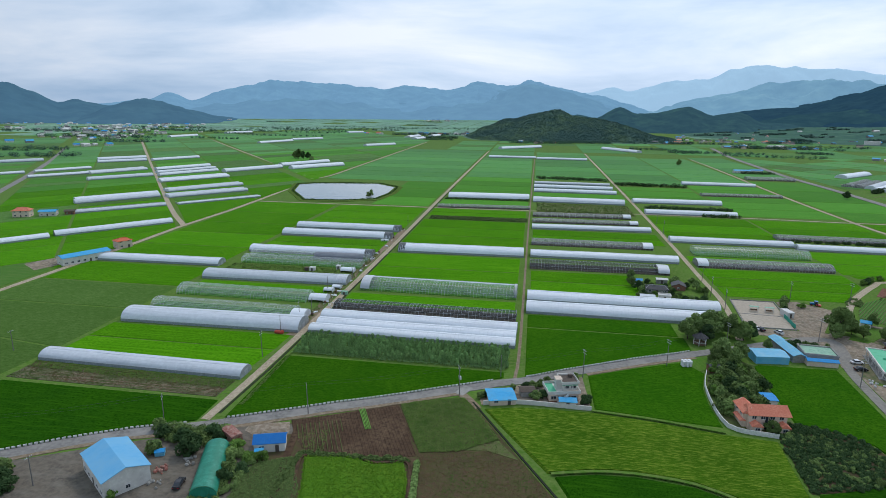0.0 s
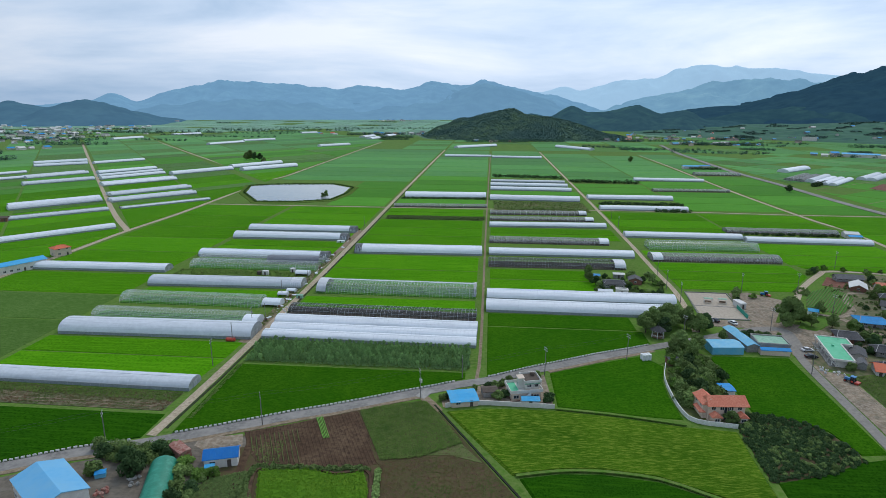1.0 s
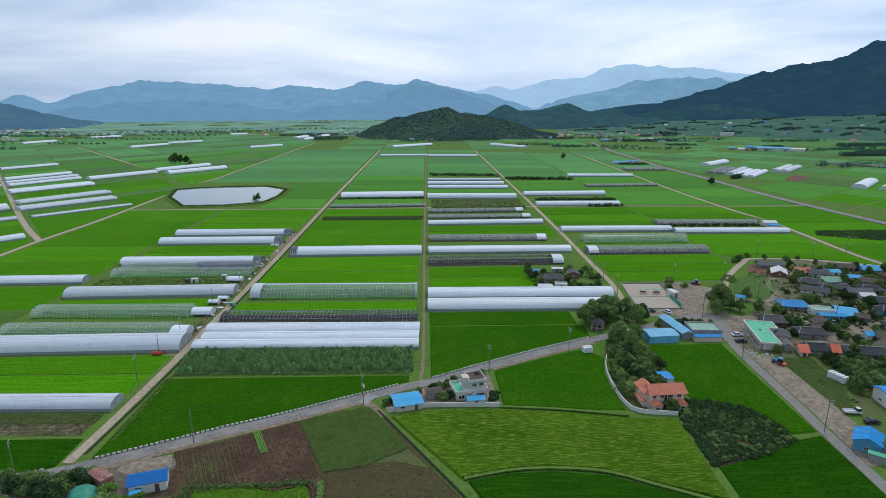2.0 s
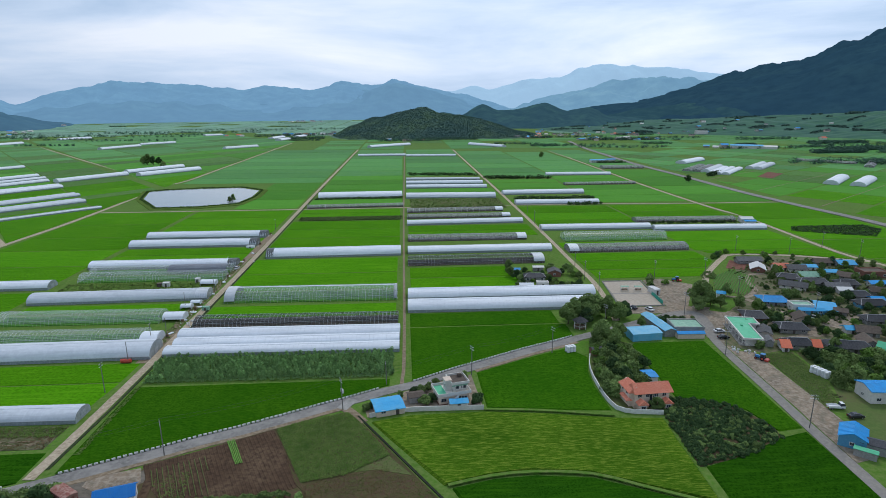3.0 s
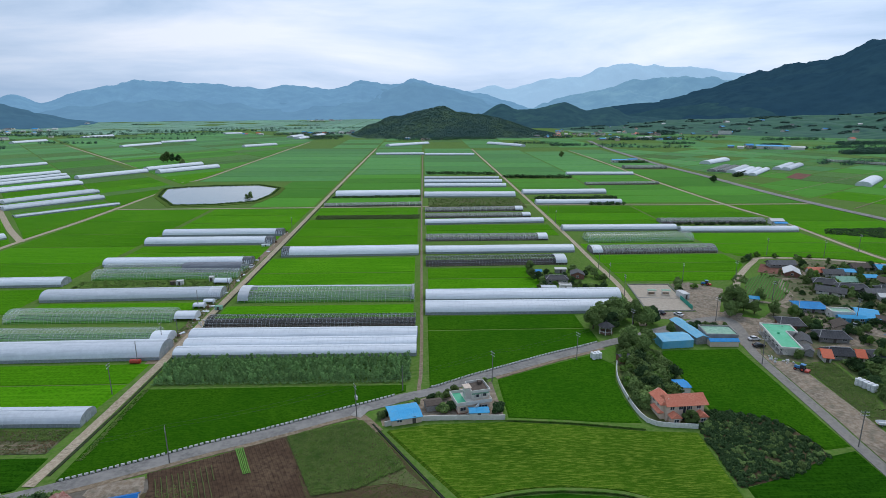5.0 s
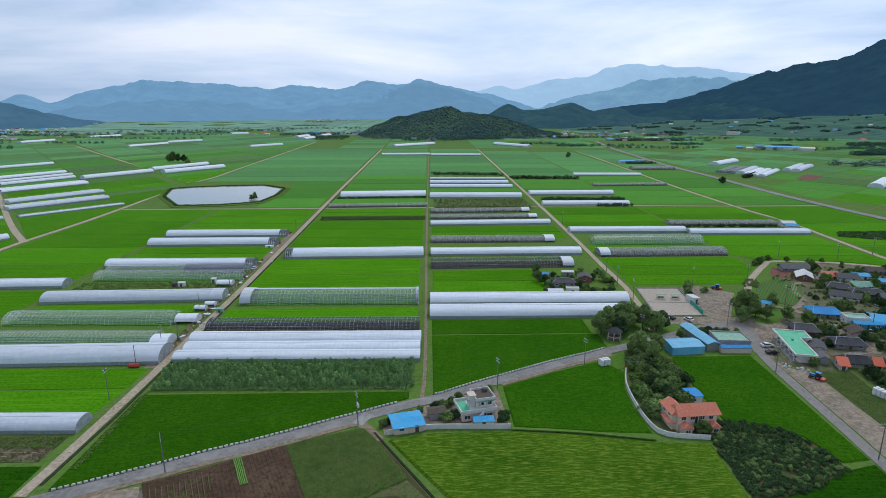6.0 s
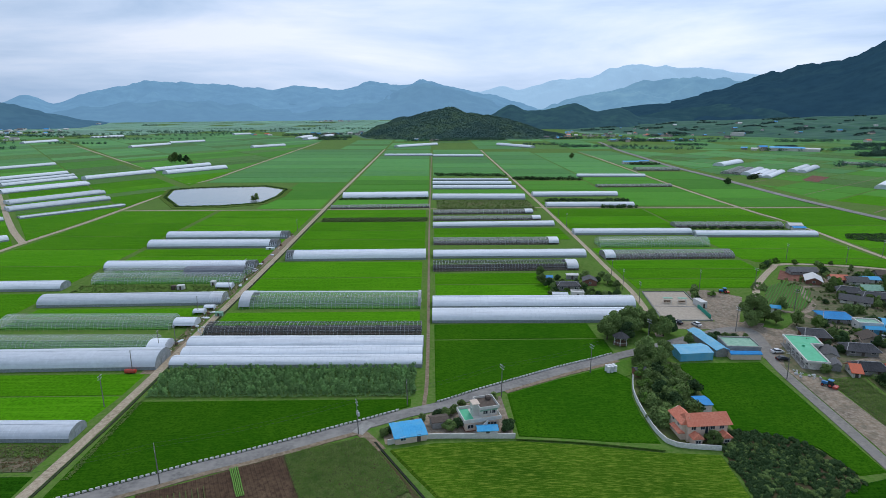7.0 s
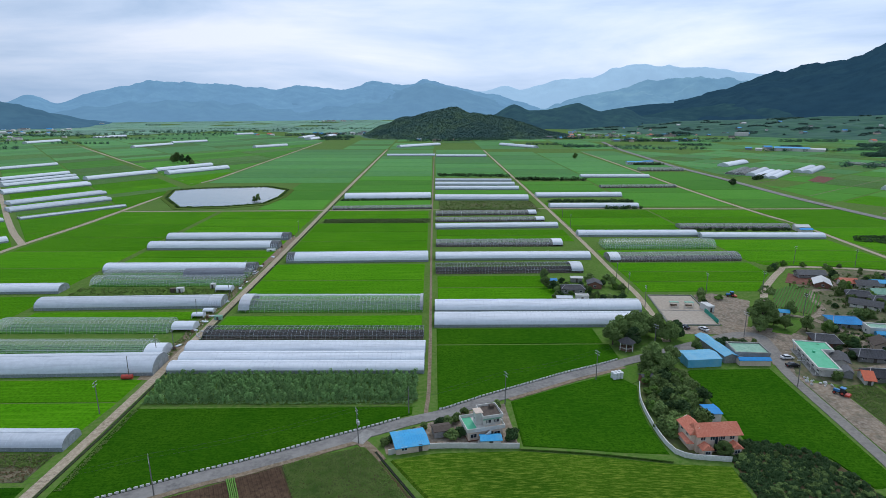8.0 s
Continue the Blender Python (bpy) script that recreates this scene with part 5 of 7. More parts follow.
def openings(root, L, D, eave, q, floors=1):
    for f in range(floors):
        z = 0.95 + 2.9 * f
        n = max(1, int(L / 3.2))
        for s, turn in ((-1, 0), (1, 180)):
            for i in range(n):
                x = -L / 2 + L * (i + 0.5) / n
                if f == 0 and s < 0 and i == n // 2:
                    door(root, pose(x, s * (D / 2 + 0.01), 0.05, 0, 0, turn))
                else:
                    window(root, pose(x, s * (D / 2 + 0.01), z, 0, 0, turn), 1.5, 1.1)
        if D > 4:
            for s, turn in ((-1, -90), (1, 90)):
                window(root, pose(s * (L / 2 + 0.01), 0, z, 0, 0, turn), 1.2, 1.0)


def house(x, y, L, D, rot=0.0, roof="roof_tile", wall="white_wall", kind="hanok", eave=2.6, ridge=4.3, label="", name="house", floors=1, group="village houses", over=0.6, ribs=0.0, category="house", plain=False):
    q = random.Random(int(x * 7 + y * 13))
    root = tagged(empty(name, pose(x, y, 0, 0, 0, rot)), label, category, group)
    if kind == "flat":
        bm = bmesh.new()
        box(bm, -L / 2, L / 2, -D / 2, D / 2, 0, eave)
        part("wall", bm, M[wall], root)
        bm = bmesh.new()
        box(bm, -L / 2 + 0.25, L / 2 - 0.25, -D / 2 + 0.25, D / 2 - 0.25, eave, eave + 0.1)
        part("roof", bm, M[roof], root)
        for a, b, c, d in ((-L / 2 - 0.15, L / 2 + 0.15, -D / 2 - 0.15, -D / 2 + 0.25), (-L / 2 - 0.15, L / 2 + 0.15, D / 2 - 0.25, D / 2 + 0.15), (-L / 2 - 0.15, -L / 2 + 0.25, -D / 2 + 0.25, D / 2 - 0.25), (L / 2 - 0.25, L / 2 + 0.15, -D / 2 + 0.25, D / 2 - 0.25)):
            bm = bmesh.new()
            box(bm, a, b, c, d, eave - 0.1, eave + 0.55)
            part("parapet", bm, M[wall], root)
    else:
        if kind == "gable":
            bm = house_body(L, D, eave, ridge)
        else:
            bm = bmesh.new()
            box(bm, -L / 2, L / 2, -D / 2, D / 2, 0, eave)
        part("wall", bm, M[wall], root)
        hip = {"hanok": min(2.2, L * 0.2), "gable": 0.0, "hip": D * 0.45}[kind]
        cover = part("roof", sheet_roof(L, D, eave, ridge, over, hip, 0.22 if kind == "hanok" else 0.0), M[roof], root)
        if ribs:
            n = int((L + 2 * over) / ribs)
            for s in (-1, 1):
                bm = bmesh.new()
                tube(bm, (0, s * (D / 2 + over), eave - (ridge - eave) * over / (D / 2) + 0.03), (0, 0, ridge + 0.02), 0.026, n=4)
                rib = mesh_of(bm, "rib", M[roof])
                for i in range(n + 1):
                    shared("rib", rib, cover, pose(-L / 2 - over + (L + 2 * over) * i / n, 0, 0))
        if kind in ("hanok", "hip"):
            bm = bmesh.new()
            a, b = L / 2 + over, D / 2 + over
            low = eave - (ridge - eave) * over / (D / 2) + (0.22 if kind == "hanok" else 0)
            tube(bm, (-a + hip, 0, ridge + 0.06), (a - hip, 0, ridge + 0.06), 0.16, n=6)
            for sx in (-1, 1):
                for sy in (-1, 1):
                    tube(bm, (sx * (a - hip), 0, ridge + 0.04), (sx * a, sy * b, low + 0.06), 0.12, n=5)
            part("ridge_cap", bm, M["ridge_cap"] if kind == "hanok" else M[roof], root)
            if kind == "hanok" and y < 262:
                for sy in (-1, 1):
                    bm = bmesh.new()
                    n = int((L - 2 * hip) / 0.9)
                    for i in range(n + 1):
                        x1 = -L / 2 + hip + (L - 2 * hip) * i / max(1, n)
                        tube(bm, (x1, 0, ridge + 0.02), (x1, sy * b, low - 0.16), 0.05, n=4, caps=False)
                    part("tile_course", bm, M[roof], cover)["kind"] = "stuff"
    if not plain:
        openings(root, L, D, eave, q, floors)
    return root


# farmhouse compound beside the main road
bm = bmesh.new()
ribbon(bm, smooth_line([(-9, 153.2), (-4.4, 155), (4, 156), (16, 155.8), (24.8, 155.6)], 3), 0.3, 1.5, 1.6)
tagged(part("compound_wall", bm, M["white_wall"]), "long white rendered wall round a farmyard", "wall", kind="structure")
patch("farmyard", "trampled earth farmyard", [(-9.6, 153.4), (4, 156.2), (24.8, 155.9), (23.6, 178.8), (8, 172.5), (-4, 165), (-11, 159.6)], "yard", 0.1)
house(-3.8, 157.8, 8.4, 7.6, 14, "roof_sky", "cream_wall", "gable", 2.0, 2.5, "long shed with light blue ribbed metal roof", "shed", over=0.35, ribs=0.7, category="shed")
house(4.6, 162.6, 4.6, 3.6, 14, "roof_brown", "grey_wall", "gable", 2.2, 2.7, "low grey shed with flat weathered roof", "shed", over=0.3, category="shed", plain=True)
FH = pose(15.6, 163.0, 0, 0, 0, 14)
farm = tagged(empty("farmhouse", FH), "two-storey cream house with flat roof terraces and outside stair", "house", "village houses")
for name, (a, b, c, d, e, f), mat in (("ground_floor", (-4.8, 4.8, -3.2, 3.6, 0, 2.9), "cream_wall"), ("upper_floor", (-0.2, 4.6, -1.9, 3.4, 3.1, 5.7), "white_wall"), ("first_slab", (-5.3, 5.3, -3.7, 4.0, 2.9, 3.1), "white_wall"), ("upper_slab", (-0.6, 5.1, -2.6, 3.8, 5.7, 5.9), "white_wall"),
                                      ("stair_tower", (-2.0, -0.22, -0.8, 1.6, 3.1, 6.6), "white_wall"), ("tower_cap", (-2.2, 0.0, -1.0, 1.8, 6.6, 6.75), "cream_wall"), ("terrace_floor", (-5.0, -2.2, -3.4, 3.6, 3.1, 3.16), "roof_green"), ("eaves_band", (-0.3, 4.8, -2.02, -1.91, 4.9, 5.3), "roof_green_pale"),
                                      ("roof_deck", (-0.3, 4.8, -2.3, 3.5, 5.9, 5.95), "roof_brown"), ("balcony", (0.2, 4.9, -3.2, -1.91, 3.1, 3.22), "cream_wall"), ("plinth", (-4.9, 4.9, -3.3, 3.7, 0.0, 0.35), "brick_wall"), ("roof_tank", (2.8, 4.0, 1.6, 2.8, 5.95, 6.9), "roof_brown")):
    bm = bmesh.new()
    box(bm, a, b, c, d, e, f, 0.04 if f - e > 1 else 0)
    part(name, bm, M[mat], farm)
for a, b, c, d, z, h in ((-5.3, 5.3, -3.7, -3.5, 3.1, 0.8), (-5.3, -5.1, -3.5, 4.0, 3.1, 0.8), (-5.1, 5.3, 3.8, 4.0, 3.1, 0.8), (5.1, 5.3, -3.5, 3.8, 3.1, 0.8), (-0.6, 5.1, -2.6, -2.4, 5.9, 0.6), (-0.6, 5.1, 3.6, 3.8, 5.9, 0.6), (-0.6, -0.4, -2.4, 3.6, 5.9, 0.6), (4.9, 5.1, -2.4, 3.6, 5.9, 0.6)):
    bm = bmesh.new()
    box(bm, a, b, c, d, z, z + h)
    part("parapet", bm, M["white_wall"], farm)
for i in range(14):
    bm = bmesh.new()
    box(bm, -2.6 + i * 0.24, -2.36 + i * 0.24, -4.9, -3.72, 0, 0.21 * (i + 1))
    part("stair_step", bm, M["concrete"], farm)
bm = bmesh.new()
low = [bm.verts.new((x, y, z)) for x in (-2.7, 0.9) for y in (-5.02, -4.9) for z in (0, 1)]
for v in low:
    v.co.z = (0.15 if v.co.x < 0 else 3.0) + (0.85 if v.co.z > 0.5 else -0.15)
for q in ((0, 1, 3, 2), (4, 6, 7, 5), (0, 4, 5, 1), (2, 3, 7, 6), (1, 5, 7, 3), (0, 2, 6, 4)):
    bm.faces.new([low[k] for k in q])
bmesh.ops.recalc_face_normals(bm, faces=bm.faces)
part("stair_wall", bm, M["white_wall"], farm)
for x, z, w in ((-3.4, 1.0, 1.8), (3.2, 0.9, 1.8), (3.4, 3.9, 1.7), (1.2, 3.9, 1.5)):
    window(farm, pose(x, -3.22 if z < 3 else -1.92, z), w, 1.2)
for y in (-1.2, 1.6):
    window(farm, pose(4.82, y, 0.9, 0, 0, 90), 1.5, 1.2)
    window(farm, pose(4.62, y + 0.4, 3.8, 0, 0, 90), 1.5, 1.2)
    window(farm, pose(-4.82, y, 0.9, 0, 0, -90), 1.5, 1.2)
window(farm, pose(-2.02, 0.4, 4.2, 0, 0, -90), 0.9, 1.0)
door(farm, pose(1.6, -3.22, 0.05), 1.1, 2.1)
for x in (0.4, 2.6, 4.7):
    bm = bmesh.new()
    tube(bm, (x, -3.1, 3.2), (x, -3.1, 5.7), 0.09, n=8)
    part("balcony_post", bm, M["white_wall"], farm)
house(17.4, 157.2, 5.2, 2.8, 3, "roof_sky", "white_wall", "gable", 2.4, 2.9, "white annex with sky blue metal roof", "annex", over=0.3, ribs=0.7, category="shed")

road("farm_lane", "brown earth lane beside a farmyard", [(-17.4, 160), (-14.4, 156.4), (-10.6, 150.6)], 3.0, M["dirt"], 0.15, 2.0)
road("field_gate", "concrete slab bridging the roadside ditch", [(-17.6, 158.6), (-14.8, 164.4)], 3.4, M["concrete"], 0.2, 2.0)
road("plot_border", "bare earth border round a bean plot", [(-50.4, 100), (-54.6, 116.8), (-47, 119), (-41, 119.2), (-34, 117.4), (-26.6, 119.2), (-24, 112), (-22.4, 100)], 0.8, M["soil"], 0.5, 2.0)
# red-roofed house
RED = pose(74.9, 155.6, 0, 0, 0, 4) @ Matrix.Scale(0.9, 4)
red = tagged(empty("villa", RED), "two-storey cream villa with red tiled roofs", "house", "village houses")


def villa_roof(cx, cy, L, D, eave, ridge, over, hip, turn=0):
    bm = sheet_roof(L, D, eave, ridge, over, hip)
    bmesh.ops.transform(bm, matrix=pose(cx, cy, 0, 0, 0, turn), verts=bm.verts)
    # courses of tiles
    return part("roof", bm, M["roof_red"], red, "red clay tile roof")


bm = house_body(12.0, 5.6, 5.8, 7.6)
part("wall", bm, M["cream_wall"], red)
bm = house_body(7.5, 4.6, 5.6, 7.2)
bmesh.ops.transform(bm, matrix=pose(-5.0, 2.4, 0, 0, 0, 90), verts=bm.verts)
part("wing_wall", bm, M["cream_wall"], red)
villa_roof(0.4, 0, 12.6, 5.6, 5.8, 7.9, 0.6, 0.5)
villa_roof(-5.0, 2.4, 7.5, 4.6, 5.6, 7.5, 0.5, 1.4, 90)
for cx, w in ((-4.0, 3.6), (4.6, 3.8)):
    bm = house_body(w, 2.6, 2.6, 3.4)
    bmesh.ops.transform(bm, matrix=pose(cx, -3.4, 0, 0, 0, 90), verts=bm.verts)
    part("porch_wall", bm, M["cream_wall"], red)
    villa_roof(cx, -3.4, w, 3.0, 2.7, 3.7, 0.35, 0.4, 90)
    window(red, pose(cx, -5.3 if w < 3.7 else -5.4, 1.0), 1.6, 1.1)
villa_roof(-7.6, 0.5, 5.0, 1.6, 2.9, 3.4, 0.3, 0.3, 90)
for x in (-4.4, -1.6, 1.4, 4.2):
    window(red, pose(x, -2.82, 3.9), 1.5, 1.2)
for x in (-0.8, 0.4):
    bm = bmesh.new()
    box(bm, x, x + 0.8, -2.9, -2.78, 0.3, 5.2)
    part("tall_window", bm, M["glass"], red)
for y in (0.4, 3.6):
    window(red, pose(-7.32, y, 1.0, 0, 0, -90), 1.3, 1.2)
    window(red, pose(-7.32, y, 3.9, 0, 0, -90), 1.3, 1.2)
window(red, pose(6.02, 0, 3.9, 0, 0, 90), 1.4, 1.2)
bm = bmesh.new()
ribbon(bm, smooth_line([(68, 190), (64.6, 179), (63.3, 166), (63.6, 155.5), (66.2, 150.8), (77, 148.8)], 2), 0.25, 1.4, 1.5)
tagged(part("garden_wall", bm, M["kerb_paint"]), "curved pale garden wall", "wall", kind="structure")
patch("garden_ground", "shaded earth garden under shrubs", [(68.4, 190), (65, 179), (63.8, 166), (64, 155.8), (66.4, 151.2), (77, 149.3), (84.6, 157.5), (86, 190), (88, 200), (76, 206), (70, 204)], "weeds", 0.08)
house(81.4, 170, 3.6, 5.0, 2, "roof_blue", "white_wall", "gable", 2.7, 3.0, "small white outhouse with bright blue flat roof", "outhouse", over=0.3, category="shed", plain=True)
house(70.8, 192, 3.6, 3.2, 10, "roof_tile", "brick_wall", "gable", 2.3, 2.9, "small dark-roofed garden shed", "shed", over=0.3, category="shed", plain=True)

# community sheds
house(94.2, 206.4, 12, 8, 5, "tarp_blue", "tarp_blue", "gable", 2.9, 3.6, "barn wrapped in faded blue tarpaulin", "barn", over=0.1, category="barn", plain=True)
house(104.0, 215, 19, 4.6, 96, "tarp_blue", "grey_wall", "gable", 2.8, 3.6, "long shed under blue tarpaulin roof", "shed", over=0.3, category="shed", plain=True)
house(113.2, 210.5, 11.5, 9, -6, "roof_green_pale", "concrete", "flat", 3.2, 3.2, "single-storey hall with worn green flat roof", "village_hall")
house(112.2, 204.3, 10.5, 2.6, -2, "roof_blue", "cream_wall", "gable", 2.2, 2.8, "lean-to with blue metal roof", "lean_to", over=0.25, category="shed", plain=True)
# green-roofed hall
GR = pose(133.8, 204.6, 0, 0, 0, 76.6)
hall = tagged(empty("village_hall", GR), "white hall with bright green flat roof", "house", "village houses")
for name, (a, b, c, d, e, f), mat in (("wall", (-10.4, 11.6, -2.9, 2.2, 0, 2.8), "white_wall"), ("wing_wall", (5.6, 11.6, -6.8, -2.91, 0, 2.8), "white_wall"), ("eaves", (-11.5, 12.5, -3.6, 3.6, 2.8, 3.1), "white_wall"), ("wing_eaves", (5.0, 12.5, -7.5, -3.61, 2.8, 3.1), "white_wall"),
                                      ("roof", (-11.1, 12.1, -3.2, 3.2, 3.1, 3.18), "roof_green"), ("wing_roof", (5.4, 12.1, -7.1, -3.21, 3.1, 3.18), "roof_green"), ("porch_floor", (-10.4, 11.6, 2.21, 4.2, 0, 0.35), "concrete"), ("vent", (2, 2.7, -0.4, 0.4, 3.18, 3.8), "roof_green")):
    bm = bmesh.new()
    box(bm, a, b, c, d, e, f)
    part(name, bm, M[mat], hall)
for a, b, c, d in ((-11.5, 5.0, -3.6, -3.2), (-11.5, 12.5, 3.2, 3.6), (-11.5, -11.1, -3.2, 3.2), (12.1, 12.5, -7.1, 3.2), (5.0, 5.4, -7.1, -3.6), (5.0, 12.5, -7.5, -7.1)):
    bm = bmesh.new()
    box(bm, a, b, c, d, 3.1, 3.5)
    part("parapet", bm, M["white_wall"], hall)
for i in range(5):
    window(hall, pose(-8.4 + 4.2 * i, 2.22, 0.8, 0, 0, 180), 1.8, 1.5)
    if i < 3:
        window(hall, pose(-8 + 4 * i, -2.92, 1.0), 1.8, 1.4)
for x in (-9.8, -5.6, -1.4, 2.8, 7.0, 11.0):
    bm = bmesh.new()
    tube(bm, (x, 3.3, 0), (x, 3.3, 2.8), 0.16, n=8)
    part("column", bm, M["white_wall"], hall)

# village houses: x, y, length, depth, turn, roof, wall, kind, label
for row in (
    (193.6, 292.6, 11, 6.6, 62, "frame_white", "brick_wall", "gable", "brick house with bright white sheet roof"),
    (206.5, 293, 7.5, 5, -8, "roof_red", "white_wall", "gable", "small house with faded red sheet roof"),
    (213, 289.5, 9.5, 6, -8, "roof_slate", "white_wall", "gable", "house with grey slate roof"),
    (211, 276, 10.5, 5, -6, "roof_green_pale", "white_wall", "gable", "house with pale green sheet roof"),
    (198, 273, 10, 6, -28, "roof_tile", "grey_wall", "hanok", "old house with dark tiled roof"),
    (205, 264.5, 13.5, 6.5, -18, "roof_tile", "white_wall", "hanok", "long tiled house with upturned eaves"),
    (192, 260.5, 12, 5, -35, "roof_slate", "white_wall", "gable", "long house with patched slate roof"),
    (168.5, 240.5, 11.5, 8.5, -10, "roof_blue", "white_wall", "hanok", "white house under a bright blue sheet roof"),
    (175, 230.5, 9, 5.5, -10, "roof_green_pale", "white_wall", "flat", "house with pale green flat roof"),
    (176, 225.2, 11, 2.6, -10, "roof_sky", "blue_wall", "gable", "lean-to with sky blue roof"),
    (185.3, 230, 7.6, 12, -26, "roof_sky", "blue_wall", "gable", "large workshop with bright blue roof"),
    (166.4, 217.4, 7.5, 5.4, 66, "roof_brown", "cream_wall", "gable", "house with weathered brown roof"),
    (155.4, 207.6, 10.5, 6, -12, "roof_tile", "grey_wall", "hanok", "old house with dark tiled roof"),
    (148, 221.6, 8.6, 8, -14, "roof_tile", "brick_wall", "hanok", "brick house with dark tiled roof"),
    (142.6, 205, 8, 4, 64, "roof_slate", "white_wall", "gable", "grey-roofed annex behind the hall"),
    (138.4, 195.4, 5, 2.6, 66, "roof_slate", "grey_wall", "gable", "low grey shed beside the hall"),
    (147.4, 192.4, 9.4, 5, -10, "roof_tile", "white_wall", "hanok", "old house with dark tiled roof and orange awnings"),
    (141.6, 191.4, 2.4, 6.4, -16, "roof_orange", "white_wall", "gable", "orange-roofed shed"),
    (153.2, 190.6, 2.0, 5.4, -17, "roof_orange", "white_wall", "gable", "orange-roofed shed"),
    (246, 296.5, 9, 7, -6, "roof_sky", "grey_wall", "gable", "tall house with light blue roof"),
    (226.8, 281.5, 5.5, 4, -10, "roof_sky", "white_wall", "gable", "small shed with light blue roof"),
    (246.5, 277.5, 13.5, 8, -6, "roof_brown", "brick_wall", "flat", "red brick house with flat roof"),
    (236, 260.5, 9.5, 4.5, -6, "roof_blue", "white_wall", "gable", "house with blue roof"),
    (255, 262, 8, 6, -6, "roof_sky", "white_wall", "gable", "house with light blue roof"),
    (211.5, 243.8, 10, 6, -8, "roof_tile", "grey_wall", "hanok", "dark-tiled old house"),
    (209, 232, 13, 5.5, -4, "roof_tile", "blue_wall", "hanok", "long dark-tiled house with blue skirting"),
    (188.5, 224, 4.5, 4.5, -30, "roof_brown", "grey_wall", "gable", "small brown-roofed store"),
    (211.5, 252, 6, 4, -10, "frame_white", "white_wall", "gable", "small white-roofed store between houses"),
    (222, 292, 7, 4.5, -8, "roof_sky", "white_wall", "gable", "small store with sky blue roof"),
    (216, 237.5, 5, 3.6, -10, "roof_blue", "white_wall", "gable", "small shed with bright blue roof"),
    (211.5, 257, 11, 5, -10, "roof_slate", "grey_wall", "gable", "low house with grey sheet roof"),
    (220, 261, 9, 6, -10, "roof_tile", "grey_wall", "hanok", "dark-tiled old house"),
    (196, 213, 11, 5.5, -10, "roof_tile", "white_wall", "hanok", "dark-tiled house among trees"),
    (197, 307.5, 14, 5.5, -4, "roof_slate", "grey_wall", "gable", "long grey store at the field's edge"),
    (178, 204.4, 5, 3.4, -10, "roof_sky", "white_wall", "gable", "small white store with pale blue roof"),
    (235.5, 300.5, 9, 5, -4, "roof_brown", "grey_wall", "gable", "low brown-roofed barn"),
    (230, 273, 9, 5.5, -40, "roof_brown", "grey_wall", "gable", "old brown-roofed barn"),
    (227, 248.5, 9, 5, -20, "roof_brown", "grey_wall", "gable", "brown-roofed store"),
    (164, 188.5, 15, 6, -14, "roof_tile", "white_wall", "hanok", "long dark-tiled house in shrubs"),
    (182.5, 202, 8, 5, -20, "roof_brown", "grey_wall", "gable", "old brown barn"),
    (174.5, 191.6, 8, 5, 70, "roof_brown", "grey_wall", "gable", "old brown barn"),
    (177.5, 184.5, 7, 5, -50, "roof_green", "white_wall", "gable", "shed with bright green roof"),
    (221, 228, 10, 6, -8, "roof_slate", "white_wall", "gable", "house with grey sheet roof"),
    (232, 238, 10, 6, -10, "roof_tile", "white_wall", "hanok", "dark-tiled village house"),
    (245, 246, 9, 6, 10, "roof_blue", "white_wall", "gable", "house with blue metal roof"),
    (206, 203, 9, 6, -12, "roof_slate", "white_wall", "gable", "house with grey sheet roof"),
    (195, 190, 10, 6, -12, "roof_tile", "white_wall", "hanok", "dark-tiled village house"),
    (149.9, 250.6, 4, 3, -20, "roof_sky", "white_wall", "gable", "small blue-roofed park shelter"),
):
    house(row[0], row[1], row[2] * 0.94, row[3] * 1.0, row[4], row[5], "grey_wall" if row[6] == "white_wall" and row[7] == "hanok" else row[6], row[7], 2.25 if row[7] != "flat" else 3.0, 3.8 if row[3] > 4.5 else 3.1, row[8] + (" in the village" if len(row[8].split()) < 6 else ""), over=0.75 if row[3] > 3 else 0.25)
house(147, 153.4, 9.5, 7.5, -6, "roof_blue", "white_wall", "gable", 4.2, 5.2, "white barn with bright blue metal roof", "barn", over=0.4, ribs=0.8, category="barn")
house(121, 131, 7.4, 6.2, 50, "roof_blue", "blue_wall", "gable", 3.2, 4.6, "blue workshop with blue metal roof", "workshop", over=0.3, ribs=0.8, category="shed")
house(124.6, 126.4, 8, 4.2, -38, "roof_tile", "grey_wall", "gable", 2.6, 3.4, "dark-roofed barn behind the workshop", "barn", over=0.3, category="barn", plain=True)
house(119.4, 124.4, 5, 1.8, -42, "roof_green", "grey_wall", "gable", 2.2, 2.5, "green lean-to awning beside a workshop", "lean_to", over=0.2, category="shed", plain=True)
# farmstead among the greenhouses
for row in ((61, 297.6, 5, 3.6, -4, "roof_blue", "white_wall", "gable", "store with bright blue roof"), (68.5, 284, 10.5, 6, -4, "roof_tile", "grey_wall", "hanok", "dark-tiled farmhouse"), (81, 292, 6.5, 6.5, 80, "roof_slate", "brick_wall", "gable", "brick farmhouse with slate roof"),
            (74.4, 301, 5.5, 3, -4, "frame_white", "grey_wall", "gable", "white-roofed store"), (61.6, 270.6, 6.5, 3, -4, "film_grey", "white_wall", "gable", "low pale store"), (70, 272, 5.6, 3, -4, "frame_white", "white_wall", "flat", "white container store")):
    house(*row[:5], row[5], row[6], row[7], 2.5, 3.8 if row[3] > 4.5 else 3.0, row[8] + " among greenhouses", "farmhouse", over=0.4)
